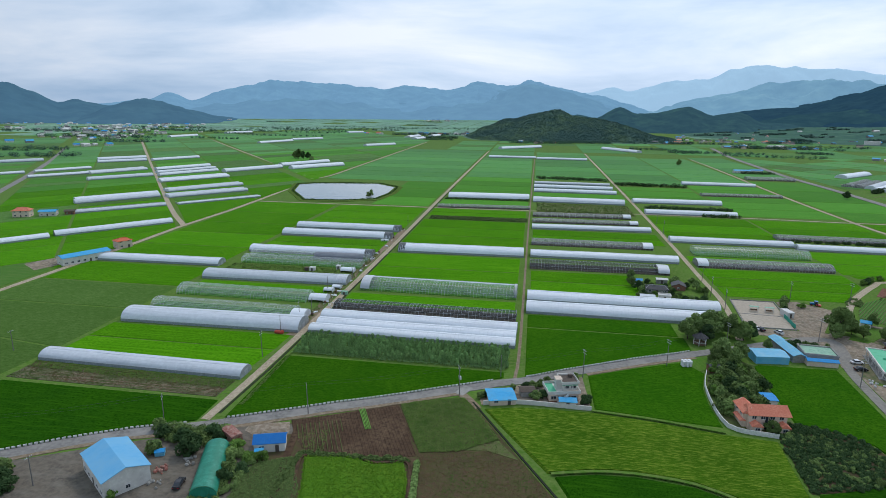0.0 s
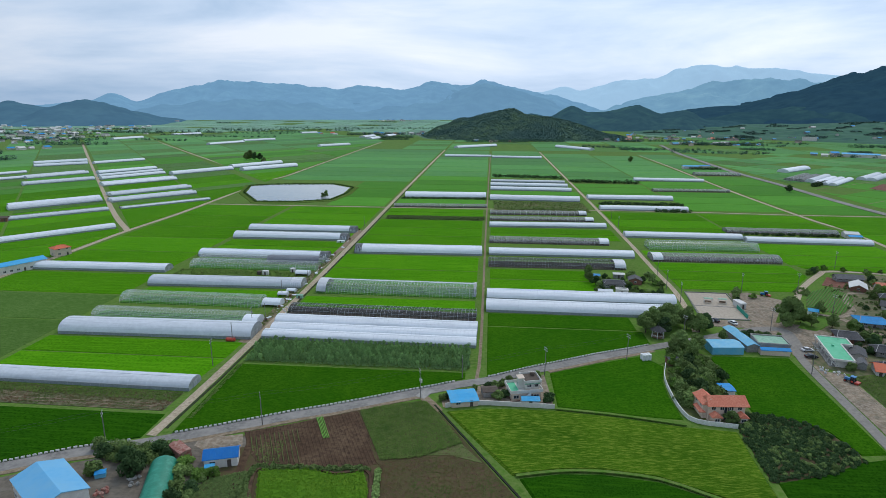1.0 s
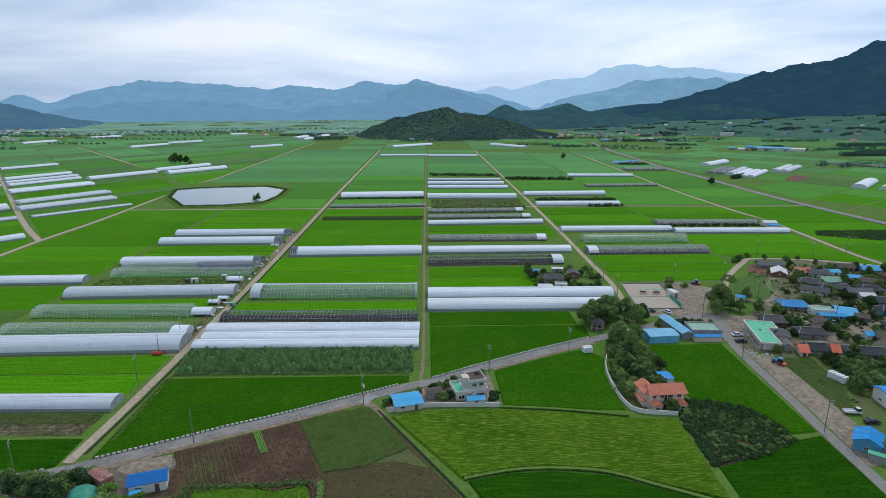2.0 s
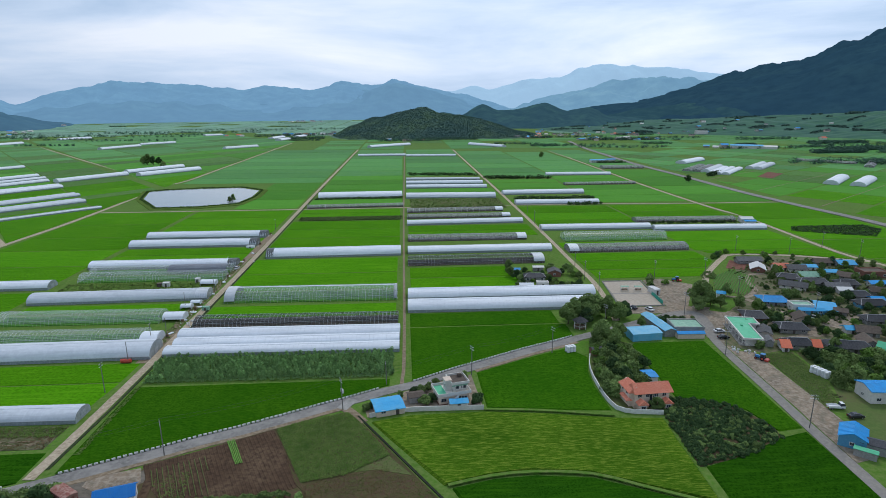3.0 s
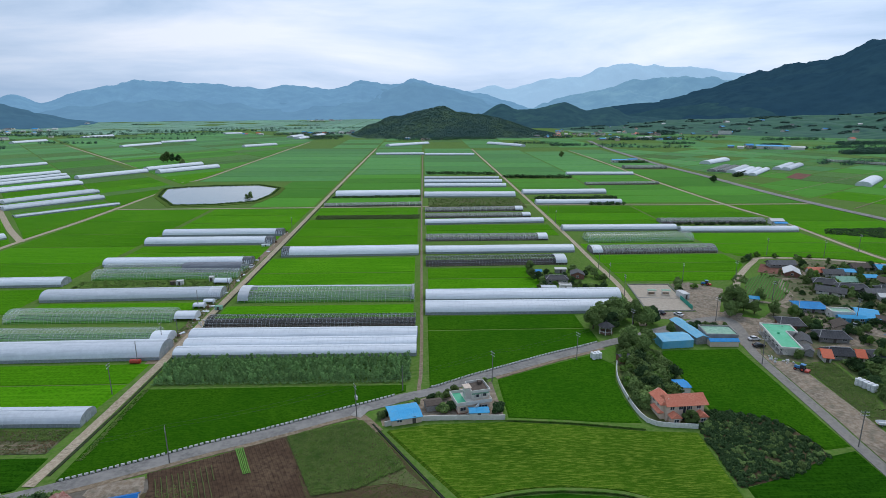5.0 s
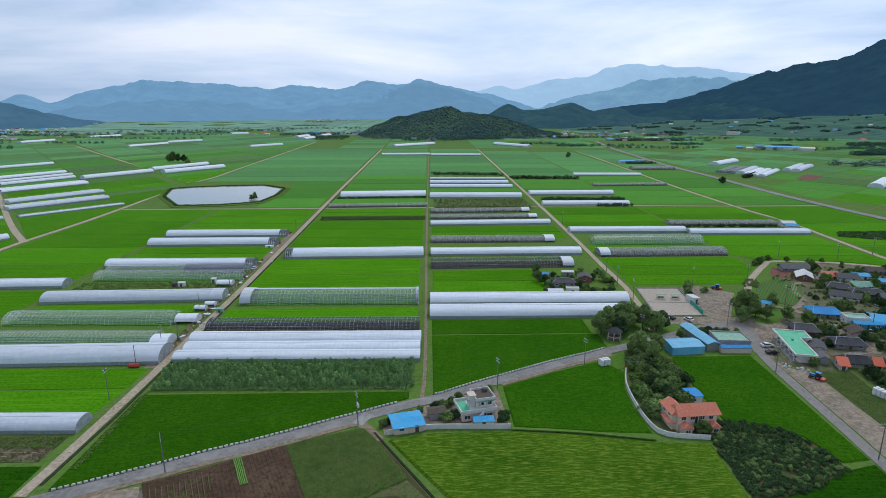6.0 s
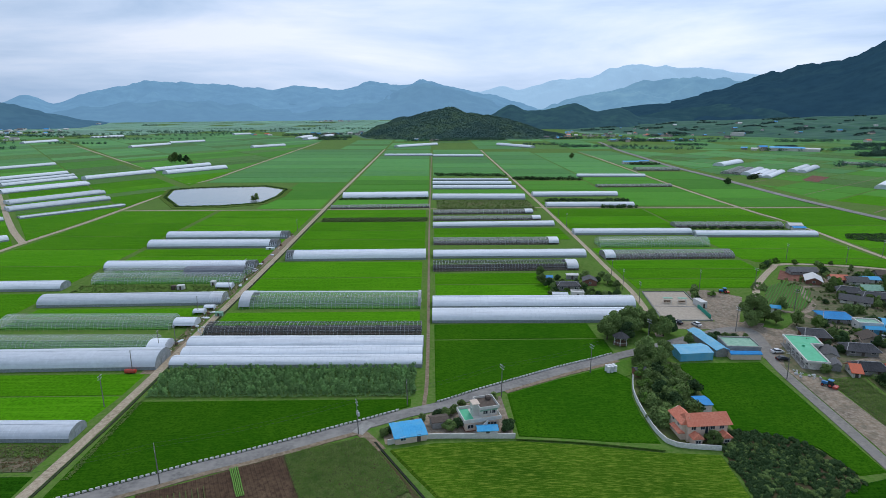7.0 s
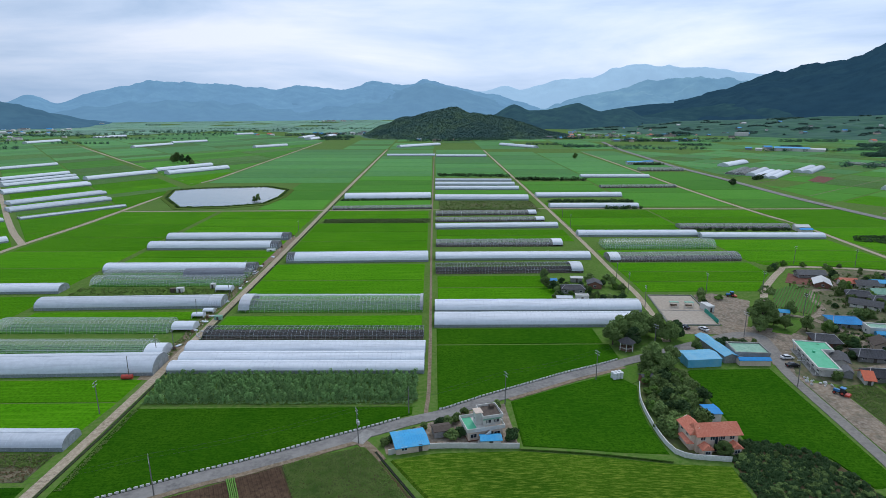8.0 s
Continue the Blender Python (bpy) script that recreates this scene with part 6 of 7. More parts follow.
# warehouse and yard by the west road
house(-97.6, 101.2, 16.8, 10.7, -36, "roof_faded", "white_wall", "gable", 5.0, 6.8, "white warehouse with sky blue ribbed metal roof", "warehouse", over=0.35, category="warehouse")
house(-64.9, 119.8, 8.2, 4.8, 17, "roof_royal", "white_wall", "gable", 2.9, 4.2, "white cottage with bright blue ribbed roof", "cottage", over=0.35, ribs=0.6)
house(-66.2, 115.6, 2.2, 1.6, 17, "roof_sky", "white_wall", "gable", 1.8, 2.1, "small porch with blue sheet roof", "porch", over=0.15, category="shed", plain=True)
house(-77, 121.2, 6.4, 3, -36, "rust", "rust", "gable", 2.9, 3.2, "rusty red sheet shed", "shed", over=0.1, ribs=0.5, category="shed", plain=True)
bm = shell(21, 6.4, 3.6, 0.6, 0.02)
gt = tagged(empty("tarpaulin_tunnel", pose(-81.5, 115, 0, 0, 0, -70)), "tunnel store under bright green tarpaulin", "barn")
part("cover", bm, M["green_sheet"], gt)
for x in (-0.06, 21):
    part("end_wall", end_wall(6.4, 3.6, x), M["green_sheet"], gt)
patch("warehouse_yard", "dark damp yard of packed earth", [(-136, 98.6), (-112, 111.4), (-92, 122), (-84, 126.4), (-76, 128.6), (-62, 132.6), (-62, 127), (-68, 124), (-66, 112), (-66, 80), (-124, 78)], "wet_yard", 0.07)
patch("cottage_forecourt", "pale bare earth before a cottage", [(-76, 126.4), (-76, 130), (-65, 133), (-62.8, 127.5), (-63, 124), (-70, 123)], "yard", 0.11)
house(-92.6, 111.4, 2.4, 2.0, 25, "roof_blue", "tarp_blue", "gable", 1.3, 1.6, "pile under blue tarpaulin", "covered_pile", over=0.1, category="pile", plain=True)
# houses by the pond road
house(-256.6, 282, 26, 9, 62, "roof_sky", "white_wall", "gable", 4.6, 5.8, "long white shed with light blue roof", "shed", over=0.4, category="shed")
house(-257, 316, 9, 7, 60, "roof_orange", "cream_wall", "hip", 4.9, 6.2, "two-storey pink-walled house with orange roof", floors=2, over=0.4)
patch("shed_yard", "packed earth yard beside a long shed", [(-284, 268), (-268, 258), (-260, 280), (-254, 306), (-266, 312)], "yard", 0.2)
house(-402, 391, 12, 8, 20, "roof_red", "cream_wall", "hip", 5.6, 7.6, "two-storey house with red hipped roof", floors=2, over=0.6)
house(-386, 399, 12, 7, 25, "roof_sky", "white_wall", "gable", 4, 5, "shed with light blue roof", "shed", category="shed")
house(-374, 408, 7, 5, 25, "roof_brown", "brick_wall", "gable", 3, 4, "small brick house with brown roof")
house(300, 884, 22, 9, 0, "roof_sky", "white_wall", "gable", 4, 5, "long shed with blue roof", "shed", category="shed")
house(322, 892, 16, 9, 10, "roof_blue", "white_wall", "gable", 4, 5, "shed with blue roof", "shed", category="shed")

house(684, 1130, 58, 18, -28, "roof_sky", "white_wall", "gable", 6, 8, "long factory shed with light blue roof", "factory", category="factory", plain=True)
house(716, 1112, 34, 14, -28, "frame_white", "white_wall", "gable", 5, 7, "factory shed with white roof beside trees", "factory", category="factory", plain=True)
house(860, 1655, 34, 18, -25, "frame_white", "white_wall", "flat", 10, 10, "plain white hall beside a far hamlet", "hall", category="building", plain=True)
house(263, 421.5, 9, 6, -4, "frame_white", "white_wall", "gable", 3, 4.2, "white store with pale roof beside a net house", "store", category="shed", plain=True)
house(262, 414.5, 8, 4, -4, "roof_blue", "white_wall", "gable", 2.4, 3, "low blue-roofed shed beside a net house", "shed", category="shed", plain=True)
# ---- village ground ----
patch("village_ground", "bare earth and lanes between village houses", [(120, 196), (133, 188), (142, 190), (182, 180), (215, 196), (262, 250), (268, 300), (235, 318), (200, 322), (186, 304), (170, 262), (158, 246), (140, 228), (128, 236), (118, 224)], "village_earth", 0.05)
patch("car_park", "bare earth car park beside a court", [(96, 232), (100, 240), (119, 239.6), (120, 258), (124, 279), (134, 281), (146, 270), (136, 252), (128, 238), (114, 231)], "yard", 0.1)
patch("sand_court", "sandy gateball court with low kerb", [(103, 278), (122, 277.4), (117.6, 241), (98.6, 241.4)], "sand", 0.16)
bm = bmesh.new()
ribbon(bm, [(99.8, 258.6), (119, 257)], 0.5, 0.3, 0.3)
tagged(part("court_kerb", bm, M["concrete"]), "low concrete kerb across the court", "kerb", kind="structure")
bm = bmesh.new()
ribbon(bm, [(97.8, 241), (102.6, 278.6), (122.6, 278), (118.2, 240.4), (97.8, 241)], 0.4, 0.5, 0.5)
tagged(part("court_border", bm, M["concrete"]), "dark border round a sand court", "kerb", kind="structure")
patch("lawn", "small bright green park lawn", [(135, 233), (141, 230), (155, 242), (149, 250), (143, 244)], "lawn", 0.12)
GARD = [(166, 285), (180, 294), (184, 280), (175, 264), (163, 252), (153, 262), (160, 276)]
patch("vegetable_garden", "vegetable garden in narrow green rows", GARD, "weeds", 0.1)
rows_in(GARD, (0.6, 0.8), 1.2, 0.8, 0.5, "crop", "vegetable_rows", "rows of green vegetables")
patch("bare_plot", "bare reddish earth plot among paddies", [(437, 690), (445, 672), (488, 716), (480, 736)], "red_earth", 0.24)
patch("red_earth_lot", "bare reddish earth lot", [(178.6, 297.6), (189.8, 314), (198, 305), (189.8, 292)], "red_earth", 0.13)
patch("roadside_lot", "strip of cracked concrete beside the village road", [(122, 196), (124.6, 190), (129.4, 189.2), (128.4, 170), (127.4, 152), (126.2, 137), (123, 124), (115.4, 122), (117, 139), (118.4, 152), (119.2, 164), (121.4, 192)], "yard", 0.1)
patch("grass_lot", "rough grass lot", [(130.2, 187.8), (143, 188.4), (139, 164), (133, 152), (127.6, 150)], "weeds", 0.1)
weeds([(130.2, 187.4), (142.6, 188), (138.6, 164), (133, 152.4), (128, 151)], 12000, 0.16, M["weed_leaf"], 35, "lot_weeds", "rough grass and weeds on a vacant lot", 0.4)
patch("overgrown_slope", "ground overgrown with shrubs", [(134, 152), (140, 164), (144, 188), (185, 176), (180, 140), (140, 120), (128, 122), (128, 140)], "weeds", 0.09)
road("village_lane", "narrow concrete village lane", [(129, 235), (140, 248), (160.6, 284), (175, 303), (188, 318), (198, 325.6), (232, 320.6), (268, 304)], 3.2, M["concrete_road"], 0.16, 4)
road("village_lane", "narrow earth village lane", [(150, 254), (160, 248.5), (172, 258.8), (176, 272), (186, 285), (200, 286), (209, 308)], 2.6, M["yard"], 0.154, 4)
road("village_lane", "narrow earth village lane", [(160, 246), (166, 228), (172, 217), (166, 206), (150, 200)], 3.0, M["yard"], 0.15, 4)
patch("road_fork", "worn earth and concrete at the road fork", [(113, 232), (128, 239), (140, 236), (146, 228), (139, 218), (130, 213), (122, 196), (119, 204), (123, 220)], "yard", 0.11)
patch("house_yard", "bare brown earth yard between houses", [(158, 226), (167, 223), (171, 218), (173, 211), (166, 202), (160, 200), (163, 208), (160, 214), (150, 211), (145, 203), (143, 198), (140, 200), (146, 212), (156, 219)], "yard", 0.13)
patch("house_yard", "bare brown earth yard between houses", [(185, 222), (192, 225), (202, 224), (200, 218), (188, 214), (178, 208), (172, 212), (176, 217)], "yard", 0.13)
patch("house_yard", "bare brown earth yard between houses", [(196, 283), (201, 296), (212, 309), (214, 304), (205, 292), (200, 282)], "yard", 0.13)

# ---- trees and shrubs ----
for x, y, s in ((69, 222, 1.5), (73, 227, 1.6), (78.5, 228, 1.9), (83.5, 231, 1.8), (87, 227, 1.6), (91.5, 224.5, 1.4), (95, 227, 1.3), (76, 221.5, 1.3), (73.6, 200, 1.25), (77, 203, 1.4), (83, 204, 1.4), (80, 197.5, 1.2),
                (132.4, 236.5, 2.1), (135, 240, 1.7), (130, 233.5, 1.2), (142, 236, 1.0), (153, 251.4, 1.0), (149.4, 234.3, 1.0), (97.6, 216, 0.8), (139.5, 240, 1.1), (75.9, 151.2, 0.75), (78.2, 225, 1.6)):
    plant(TREES[:4], x, y, s)
for x, y, s in ((107, 218.5, 1.5), (110, 220.5, 1.6), (113, 220, 1.5), (116, 218.5, 1.5), (109, 217, 1.3), (122, 222, 1.0), (7.7, 160.2, 1.5), (9.4, 161.5, 1.4), (20.9, 176.2, 1.2), (18.6, 175.4, 1.1), (11.2, 172.6, 1.0), (22.8, 159.4, 1.5), (24.0, 160.6, 1.3),
                (-10.2, 157.6, 1.0), (-9, 158.8, 0.9), (6.6, 167.4, 1.3), (4.4, 167, 1.1), (9, 168.6, 1.2), (-3.2, 164, 0.8), (0, 165.6, 0.8), (15.6, 174.2, 0.9)):
    plant(SHRUBS[:3], x, y, s)
for x, y in scatter([(69.5, 188), (66, 176), (65.2, 160), (67.6, 160.6), (72, 163), (78, 166), (78.6, 176), (84.5, 180), (85, 194), (80, 199), (72, 197)], 46, 9):
    plant(SHRUBS, x, y, grow.uniform(1.0, 2.1))
for x, y in scatter([(77.5, 151), (76.6, 134), (76, 124.6), (92, 127.4), (102, 134), (103, 140), (100, 150), (92, 155), (84, 157)], 22, 10):
    plant(SHRUBS[:3], x, y, grow.uniform(0.5, 0.95))
for x, y, s in ((-100, 122.6, 1.6), (-97, 119.4, 1.9), (-93, 121.6, 1.6), (-90, 118.6, 1.8), (-95, 111.8, 1.7), (-85.2, 112.4, 2.3), (-83.2, 121.6, 2.1), (-85.6, 118.4, 1.9), (-80.4, 123.4, 1.5), (-127, 98, 1.6), (-124, 94, 1.8), (-120, 91, 1.8), (-130, 96, 1.8), (-126, 90, 1.8), (-93, 93, 1.2),
                (-73, 112.6, 1.6), (-71, 107.4, 1.6), (-68, 112, 1.4), (-64.5, 113.6, 1.3), (-70, 103, 1.7), (-74, 117, 1.5), (-67, 108, 1.3), (-72, 98, 1.7)):
    plant(SHRUBS, x, y, s)
for x, y, s in ((-89.5, 117.5, 0.75), (-84.4, 115.4, 0.8), (-79.6, 119.5, 0.7)):
    plant(TREES[1], x, y, s)
VIL = [(126, 192), (144, 190), (182, 176), (222, 206), (262, 256), (262, 296), (232, 312), (204, 314), (190, 280), (172, 250), (150, 226), (142, 222)]
NEARHOUSE = [o.matrix_basis.translation for o in scene.objects if o.get("category") in ("house", "shed", "barn") and o.parent is None]
for x, y in scatter(VIL, 190, 12):
    if all((p.x - x) ** 2 + (p.y - y) ** 2 > 26 for p in NEARHOUSE):
        if grow.random() < 0.3:
            plant(TREES, x, y, grow.uniform(0.6, 0.95))
        else:
            plant(SHRUBS, x, y, grow.uniform(1.0, 2.0))
for x, y in scatter([(146, 186), (143.5, 170), (139, 159), (150, 158), (184, 172), (184, 182)], 60, 13):
    if all((p.x - x) ** 2 + (p.y - y) ** 2 > 30 for p in NEARHOUSE):
        plant(SHRUBS, x, y, grow.uniform(1.2, 2.2))
for x, y, s in ((58.7, 303, 1.0), (57.4, 291, 0.95), (59.6, 286, 0.9), (90, 292, 0.9), (92, 284, 0.8), (78, 276, 0.6)):
    plant(TREES[:4], x, y, s)
for x, y in scatter([(56, 270), (62, 306), (92, 306), (96, 276), (84, 270)], 34, 14):
    if all((p.x - x) ** 2 + (p.y - y) ** 2 > 16 for p in NEARHOUSE):
        plant(SHRUBS, x, y, grow.uniform(0.9, 1.6))
for x, y, s in ((186, 321, 1.6), (182, 318, 1.5), (190, 325, 1.6), (196, 329, 1.3), (205, 326, 1.3), (216, 324, 1.4), (224, 324, 1.2), (128, 280, 1.8), (126, 276, 1.6), (124, 270, 1.6), (122, 263, 1.4), (133, 272, 1.2)):
    plant(SHRUBS, x, y, s)
for x, y, s in ((-160.8, 552, 0.95), (-158, 554, 1.15), (234.5, 976, 1.6), (-385, 917, 2.4), (-375, 914, 2.2), (-368, 915, 2.0), (-392, 920, 1.8), (-340, 862, 1.6), (-344, 866, 1.4), (330, 650, 1.4)):
    plant(TREES[:4], x, y, s)


def hedge(x0, y0, x1, y1, w, high, n, seed, label, mat="leaf_dark"):
    """A long thicket of joined shrubs."""
    r = random.Random(seed)
    L = math.hypot(x1 - x0, y1 - y0)
    blobs = []
    for i in range(n):
        t = (i + r.random()) / n
        blobs.append((x0 + (x1 - x0) * t, y0 + (y1 - y0) * t + r.uniform(-w / 2, w / 2), high * r.uniform(0.35, 0.6), high * r.uniform(0.5, 0.8), 0.8))
    ob = new("hedge", leaf_cloud("hedge", blobs, n * 60, 0.3 + high * 0.08, M[mat], seed, 0.6))
    return tagged(ob, label, "hedge", kind="stuff")


hedge(9, 747, 94, 738, 10, 3.5, 46, 1, "dark hedge thicket between fields")
hedge(100, 706, 180, 700, 12, 3.5, 46, 2, "dark hedge thicket between fields")
hedge(108, 546, 184, 545, 7, 2.4, 60, 3, "dark green shrub rows between greenhouses")
hedge(-82, 556, 0, 560, 2, 2.0, 40, 4, "clipped shrubs along a greenhouse")
hedge(150, 509.6, 180, 509.8, 2, 2.6, 14, 5, "dark shrubs beside a greenhouse")
hedge(186, 421, 256, 420, 2, 2.0, 26, 7, "low dark shrubs along a net house")
weeds([(-80, 451.6), (0, 452.6), (0, 466), (-80, 465)], 11000, 0.42, M["leaf"], 31, "vegetable_rows", "dark green leafy vegetable rows", 0.7)
patch("fallow_strip", "weedy green-brown fallow strip", [(8, 494), (92, 497), (92, 551), (8, 551)], "weeds", 0.1, "field")
weeds([(8, 494), (92, 497), (92, 551), (8, 551)], 6000, 0.5, M["weed_leaf"], 32, "fallow_weeds", "green weeds on a fallow strip", 0.5)
weeds([(-168, 275), (-94, 277), (-94, 294), (-168, 294)], 5200, 0.35, M["weed_leaf"], 33, "yard_weeds", "green weeds between greenhouses", 0.5)
weeds([(276, 386), (321, 364), (344, 386), (342, 402), (286, 400)], 9000, 0.45, M["leaf_dark"], 34, "vegetable_plot", "dark green leafy vegetable plot", 0.7)
hedge(380, 700, 410, 730, 8, 4, 30, 10, "dark thicket beside sheds")
hedge(296, 872, 340, 876, 8, 3.5, 24, 11, "dark trees beside sheds")
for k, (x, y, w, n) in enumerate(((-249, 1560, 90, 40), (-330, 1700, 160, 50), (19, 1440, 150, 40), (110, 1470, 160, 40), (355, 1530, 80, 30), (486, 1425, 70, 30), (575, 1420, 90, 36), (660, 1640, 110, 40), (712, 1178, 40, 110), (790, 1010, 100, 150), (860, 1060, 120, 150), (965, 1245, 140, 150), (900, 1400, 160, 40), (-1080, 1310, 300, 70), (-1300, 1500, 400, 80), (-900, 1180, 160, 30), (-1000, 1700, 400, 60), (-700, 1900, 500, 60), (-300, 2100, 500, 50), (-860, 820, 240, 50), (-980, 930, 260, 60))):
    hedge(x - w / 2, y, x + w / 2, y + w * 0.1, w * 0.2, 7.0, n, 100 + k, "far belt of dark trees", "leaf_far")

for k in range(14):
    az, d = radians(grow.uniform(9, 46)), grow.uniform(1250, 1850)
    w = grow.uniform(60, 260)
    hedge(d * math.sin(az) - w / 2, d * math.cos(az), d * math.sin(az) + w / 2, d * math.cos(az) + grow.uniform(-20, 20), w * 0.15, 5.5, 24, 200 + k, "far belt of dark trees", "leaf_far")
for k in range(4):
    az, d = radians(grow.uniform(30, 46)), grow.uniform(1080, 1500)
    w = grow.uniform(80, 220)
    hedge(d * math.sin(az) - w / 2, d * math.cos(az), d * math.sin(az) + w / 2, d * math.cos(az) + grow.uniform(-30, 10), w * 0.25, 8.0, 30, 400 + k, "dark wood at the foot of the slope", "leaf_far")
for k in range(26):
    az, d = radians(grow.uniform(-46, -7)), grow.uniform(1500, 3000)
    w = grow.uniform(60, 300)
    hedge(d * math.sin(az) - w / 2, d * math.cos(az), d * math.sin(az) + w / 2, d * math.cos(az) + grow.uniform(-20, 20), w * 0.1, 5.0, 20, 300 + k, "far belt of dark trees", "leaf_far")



def thicket(poly, n, high, seed, label, mat="leaf_dark", size=0.2, per=150):
    """A continuous tangle of shrubs over a plan."""
    r = random.Random(seed)
    blobs = [(x, y, high * r.uniform(0.2, 0.6), high * r.uniform(0.35, 0.75), 0.75) for x, y in scatter(poly, n, seed)]
    return tagged(new("thicket", leaf_cloud("thicket", blobs, n * per, size, M[mat], seed)), label, "thicket", kind="stuff")


for xa, ya, xb, yb in ((-56, 101, -55.4, 117.4), (-55, 118.2, -26, 119.6), (-23.6, 119, -21.6, 102)):
    hedge(xa, ya, xb, yb, 1.2, 1.0, 46, 600 + int(ya), "row of leafy plants round a bean plot", "leaf")
patch("thicket_ground", "dark shaded ground under a thicket", [(77.4, 152), (76, 134), (75.2, 123.4), (92, 127.6), (104, 134), (104.6, 140), (101, 151.6), (92, 157), (84, 158.6)], "fallow", 0.09)
thicket([(77.6, 151), (76.8, 134), (76.2, 125), (92, 129), (101, 134), (102, 142), (92, 150), (84, 152)], 260, 0.9, 41, "mid green scrub inside a dark thicket", "leaf", 0.15, 120)
thicket([(77.2, 152), (76, 134), (75.4, 123.8), (92, 127.6), (104, 134), (104.2, 140), (100.6, 151.4), (92, 156.6), (84, 158.4)], 860, 1.05, 1, "dark thicket of tangled shrubs", "leaf_dark", 0.15, 120)
thicket([(69.5, 189), (66, 176), (65, 160), (68, 160), (72, 163), (78, 166), (78.6, 176), (84.5, 180), (86, 194), (82, 200), (72, 200)], 150, 2.2, 2, "tangled garden shrubs behind a wall", "leaf")
thicket([(145, 187), (143, 172), (139, 160), (142, 158), (152, 162), (186, 172), (186, 182), (160, 184)], 220, 1.8, 3, "overgrown shrubs on waste ground", "leaf")
thicket([(-74, 118), (-66, 114), (-66, 96), (-74, 90)], 90, 1.6, 4, "tangled green shrubs", "leaf")
thicket([(-101, 124), (-88, 124), (-80, 126), (-80, 118), (-86, 116), (-96, 118)], 70, 2.4, 5, "tangled roadside shrubs", "leaf")
thicket([(170, 262), (200, 245), (236, 250), (255, 285), (230, 300), (205, 296)], 220, 1.3, 6, "garden shrubs between village houses", "leaf", 0.2, 80)
thicket([(150, 222), (160, 214), (186, 216), (205, 208), (230, 236), (200, 245), (176, 240)], 220, 1.3, 7, "garden shrubs between village houses", "leaf_dark", 0.2, 80)
thicket([(176, 300), (172, 262), (152, 228), (160, 204), (186, 188), (222, 206), (262, 256), (262, 296), (232, 312), (204, 314)], 420, 1.15, 9, "low mixed greenery between village houses", "leaf", 0.2, 60)
thicket([(160, 276), (170, 290), (164, 292), (154, 280)], 40, 1.2, 10, "shrubs beside a village lane", "leaf", 0.2, 80)
thicket([(106, 215), (119, 215), (118, 221), (107, 222)], 40, 1.4, 8, "shrubs behind the hall", "leaf_dark")

for (xa, ya), (xb, yb) in zip(POND, POND[1:] + POND[:1]):
    k = 1.055
    hedge((xa + 205) * k - 205, (ya - 585) * k + 585, (xb + 205) * k - 205, (yb - 585) * k + 585, 2.6, 1.3, max(10, int(math.hypot(xb - xa, yb - ya) / 1.4)), 500 + int(xa), "dark reeds and shrubs along the pond bank", "reed")

# ---- far hamlets ----
FAR = []
for roof, wall in (("roof_blue", "white_wall"), ("roof_slate", "white_wall"), ("roof_tile", "cream_wall"), ("roof_orange", "white_wall"), ("frame_white", "white_wall"), ("roof_sky", "grey_wall")):
    FAR.append(house(0, -420, 11, 7, 0, roof, wall, "gable", 3.4, 5.2, "small far house with " + M[roof].name.replace("_", " "), "far_house", group="far hamlet houses", plain=True))
    FAR[-1].matrix_basis = pose(0, -420, -60)
far_rng = random.Random(21)
TOWN = []
for cx, cy, sx, sy, n in ((-231, 1760, 40, 40, 16), (-303, 1730, 40, 40, 8), (-489, 3100, 60, 60, 10), (-480, 1723, 30, 15, 4), (30, 1465, 60, 10, 5), (355, 1548, 40, 30, 10), (458, 1660, 60, 40, 14), (486, 1444, 40, 18, 12), (575, 1439, 45, 25, 16), (659, 1661, 60, 40, 16), (795, 2100, 50, 40, 12), (890, 1750, 50, 30, 10), (960, 1840, 50, 30, 10), (675, 1155, 45, 16, 12), (560, 2560, 60, 30, 10),
                         (-1080, 1290, 90, 60, 24), (-1180, 1500, 110, 90, 40), (-1330, 1750, 120, 90, 40), (-1500, 1600, 110, 60, 16), (-1700, 1930, 160, 70, 14), (-1390, 2000, 120, 60, 16), (-1950, 2550, 260, 90, 20), (-2020, 3260, 130, 50, 16), (-2330, 4200, 130, 50, 8), (-1130, 1100, 60, 20, 6), (-860, 800, 60, 30, 4), (-905, 1070, 40, 14, 8)):
    for i in range(n):
        if cy >= 1450 and cx < -700 or cy > 2000:
            TOWN.append((cx + far_rng.gauss(0, sx * 0.8), cy + far_rng.gauss(0, sy * 0.8), far_rng.choice((0, 20, -30, 80, 60)), far_rng.uniform(0.8, 1.6), far_rng.choice((1, 2, 2, 3, 4, 4))))
            continue
        pick = far_rng.choice((0, 1, 1, 2, 4, 4, 5)) if cx < -800 else far_rng.randrange(6)
        copy_thing(FAR[pick], pose(cx + far_rng.gauss(0, sx * 0.8), cy + far_rng.gauss(0, sy * 0.8), 0, 0, 0, far_rng.choice((0, 20, -30, 80, 60))) @ Matrix.Scale(far_rng.uniform(0.7, 1.4) * (1.25 if cy > 1900 else 1.0), 4))
bm = bmesh.new()
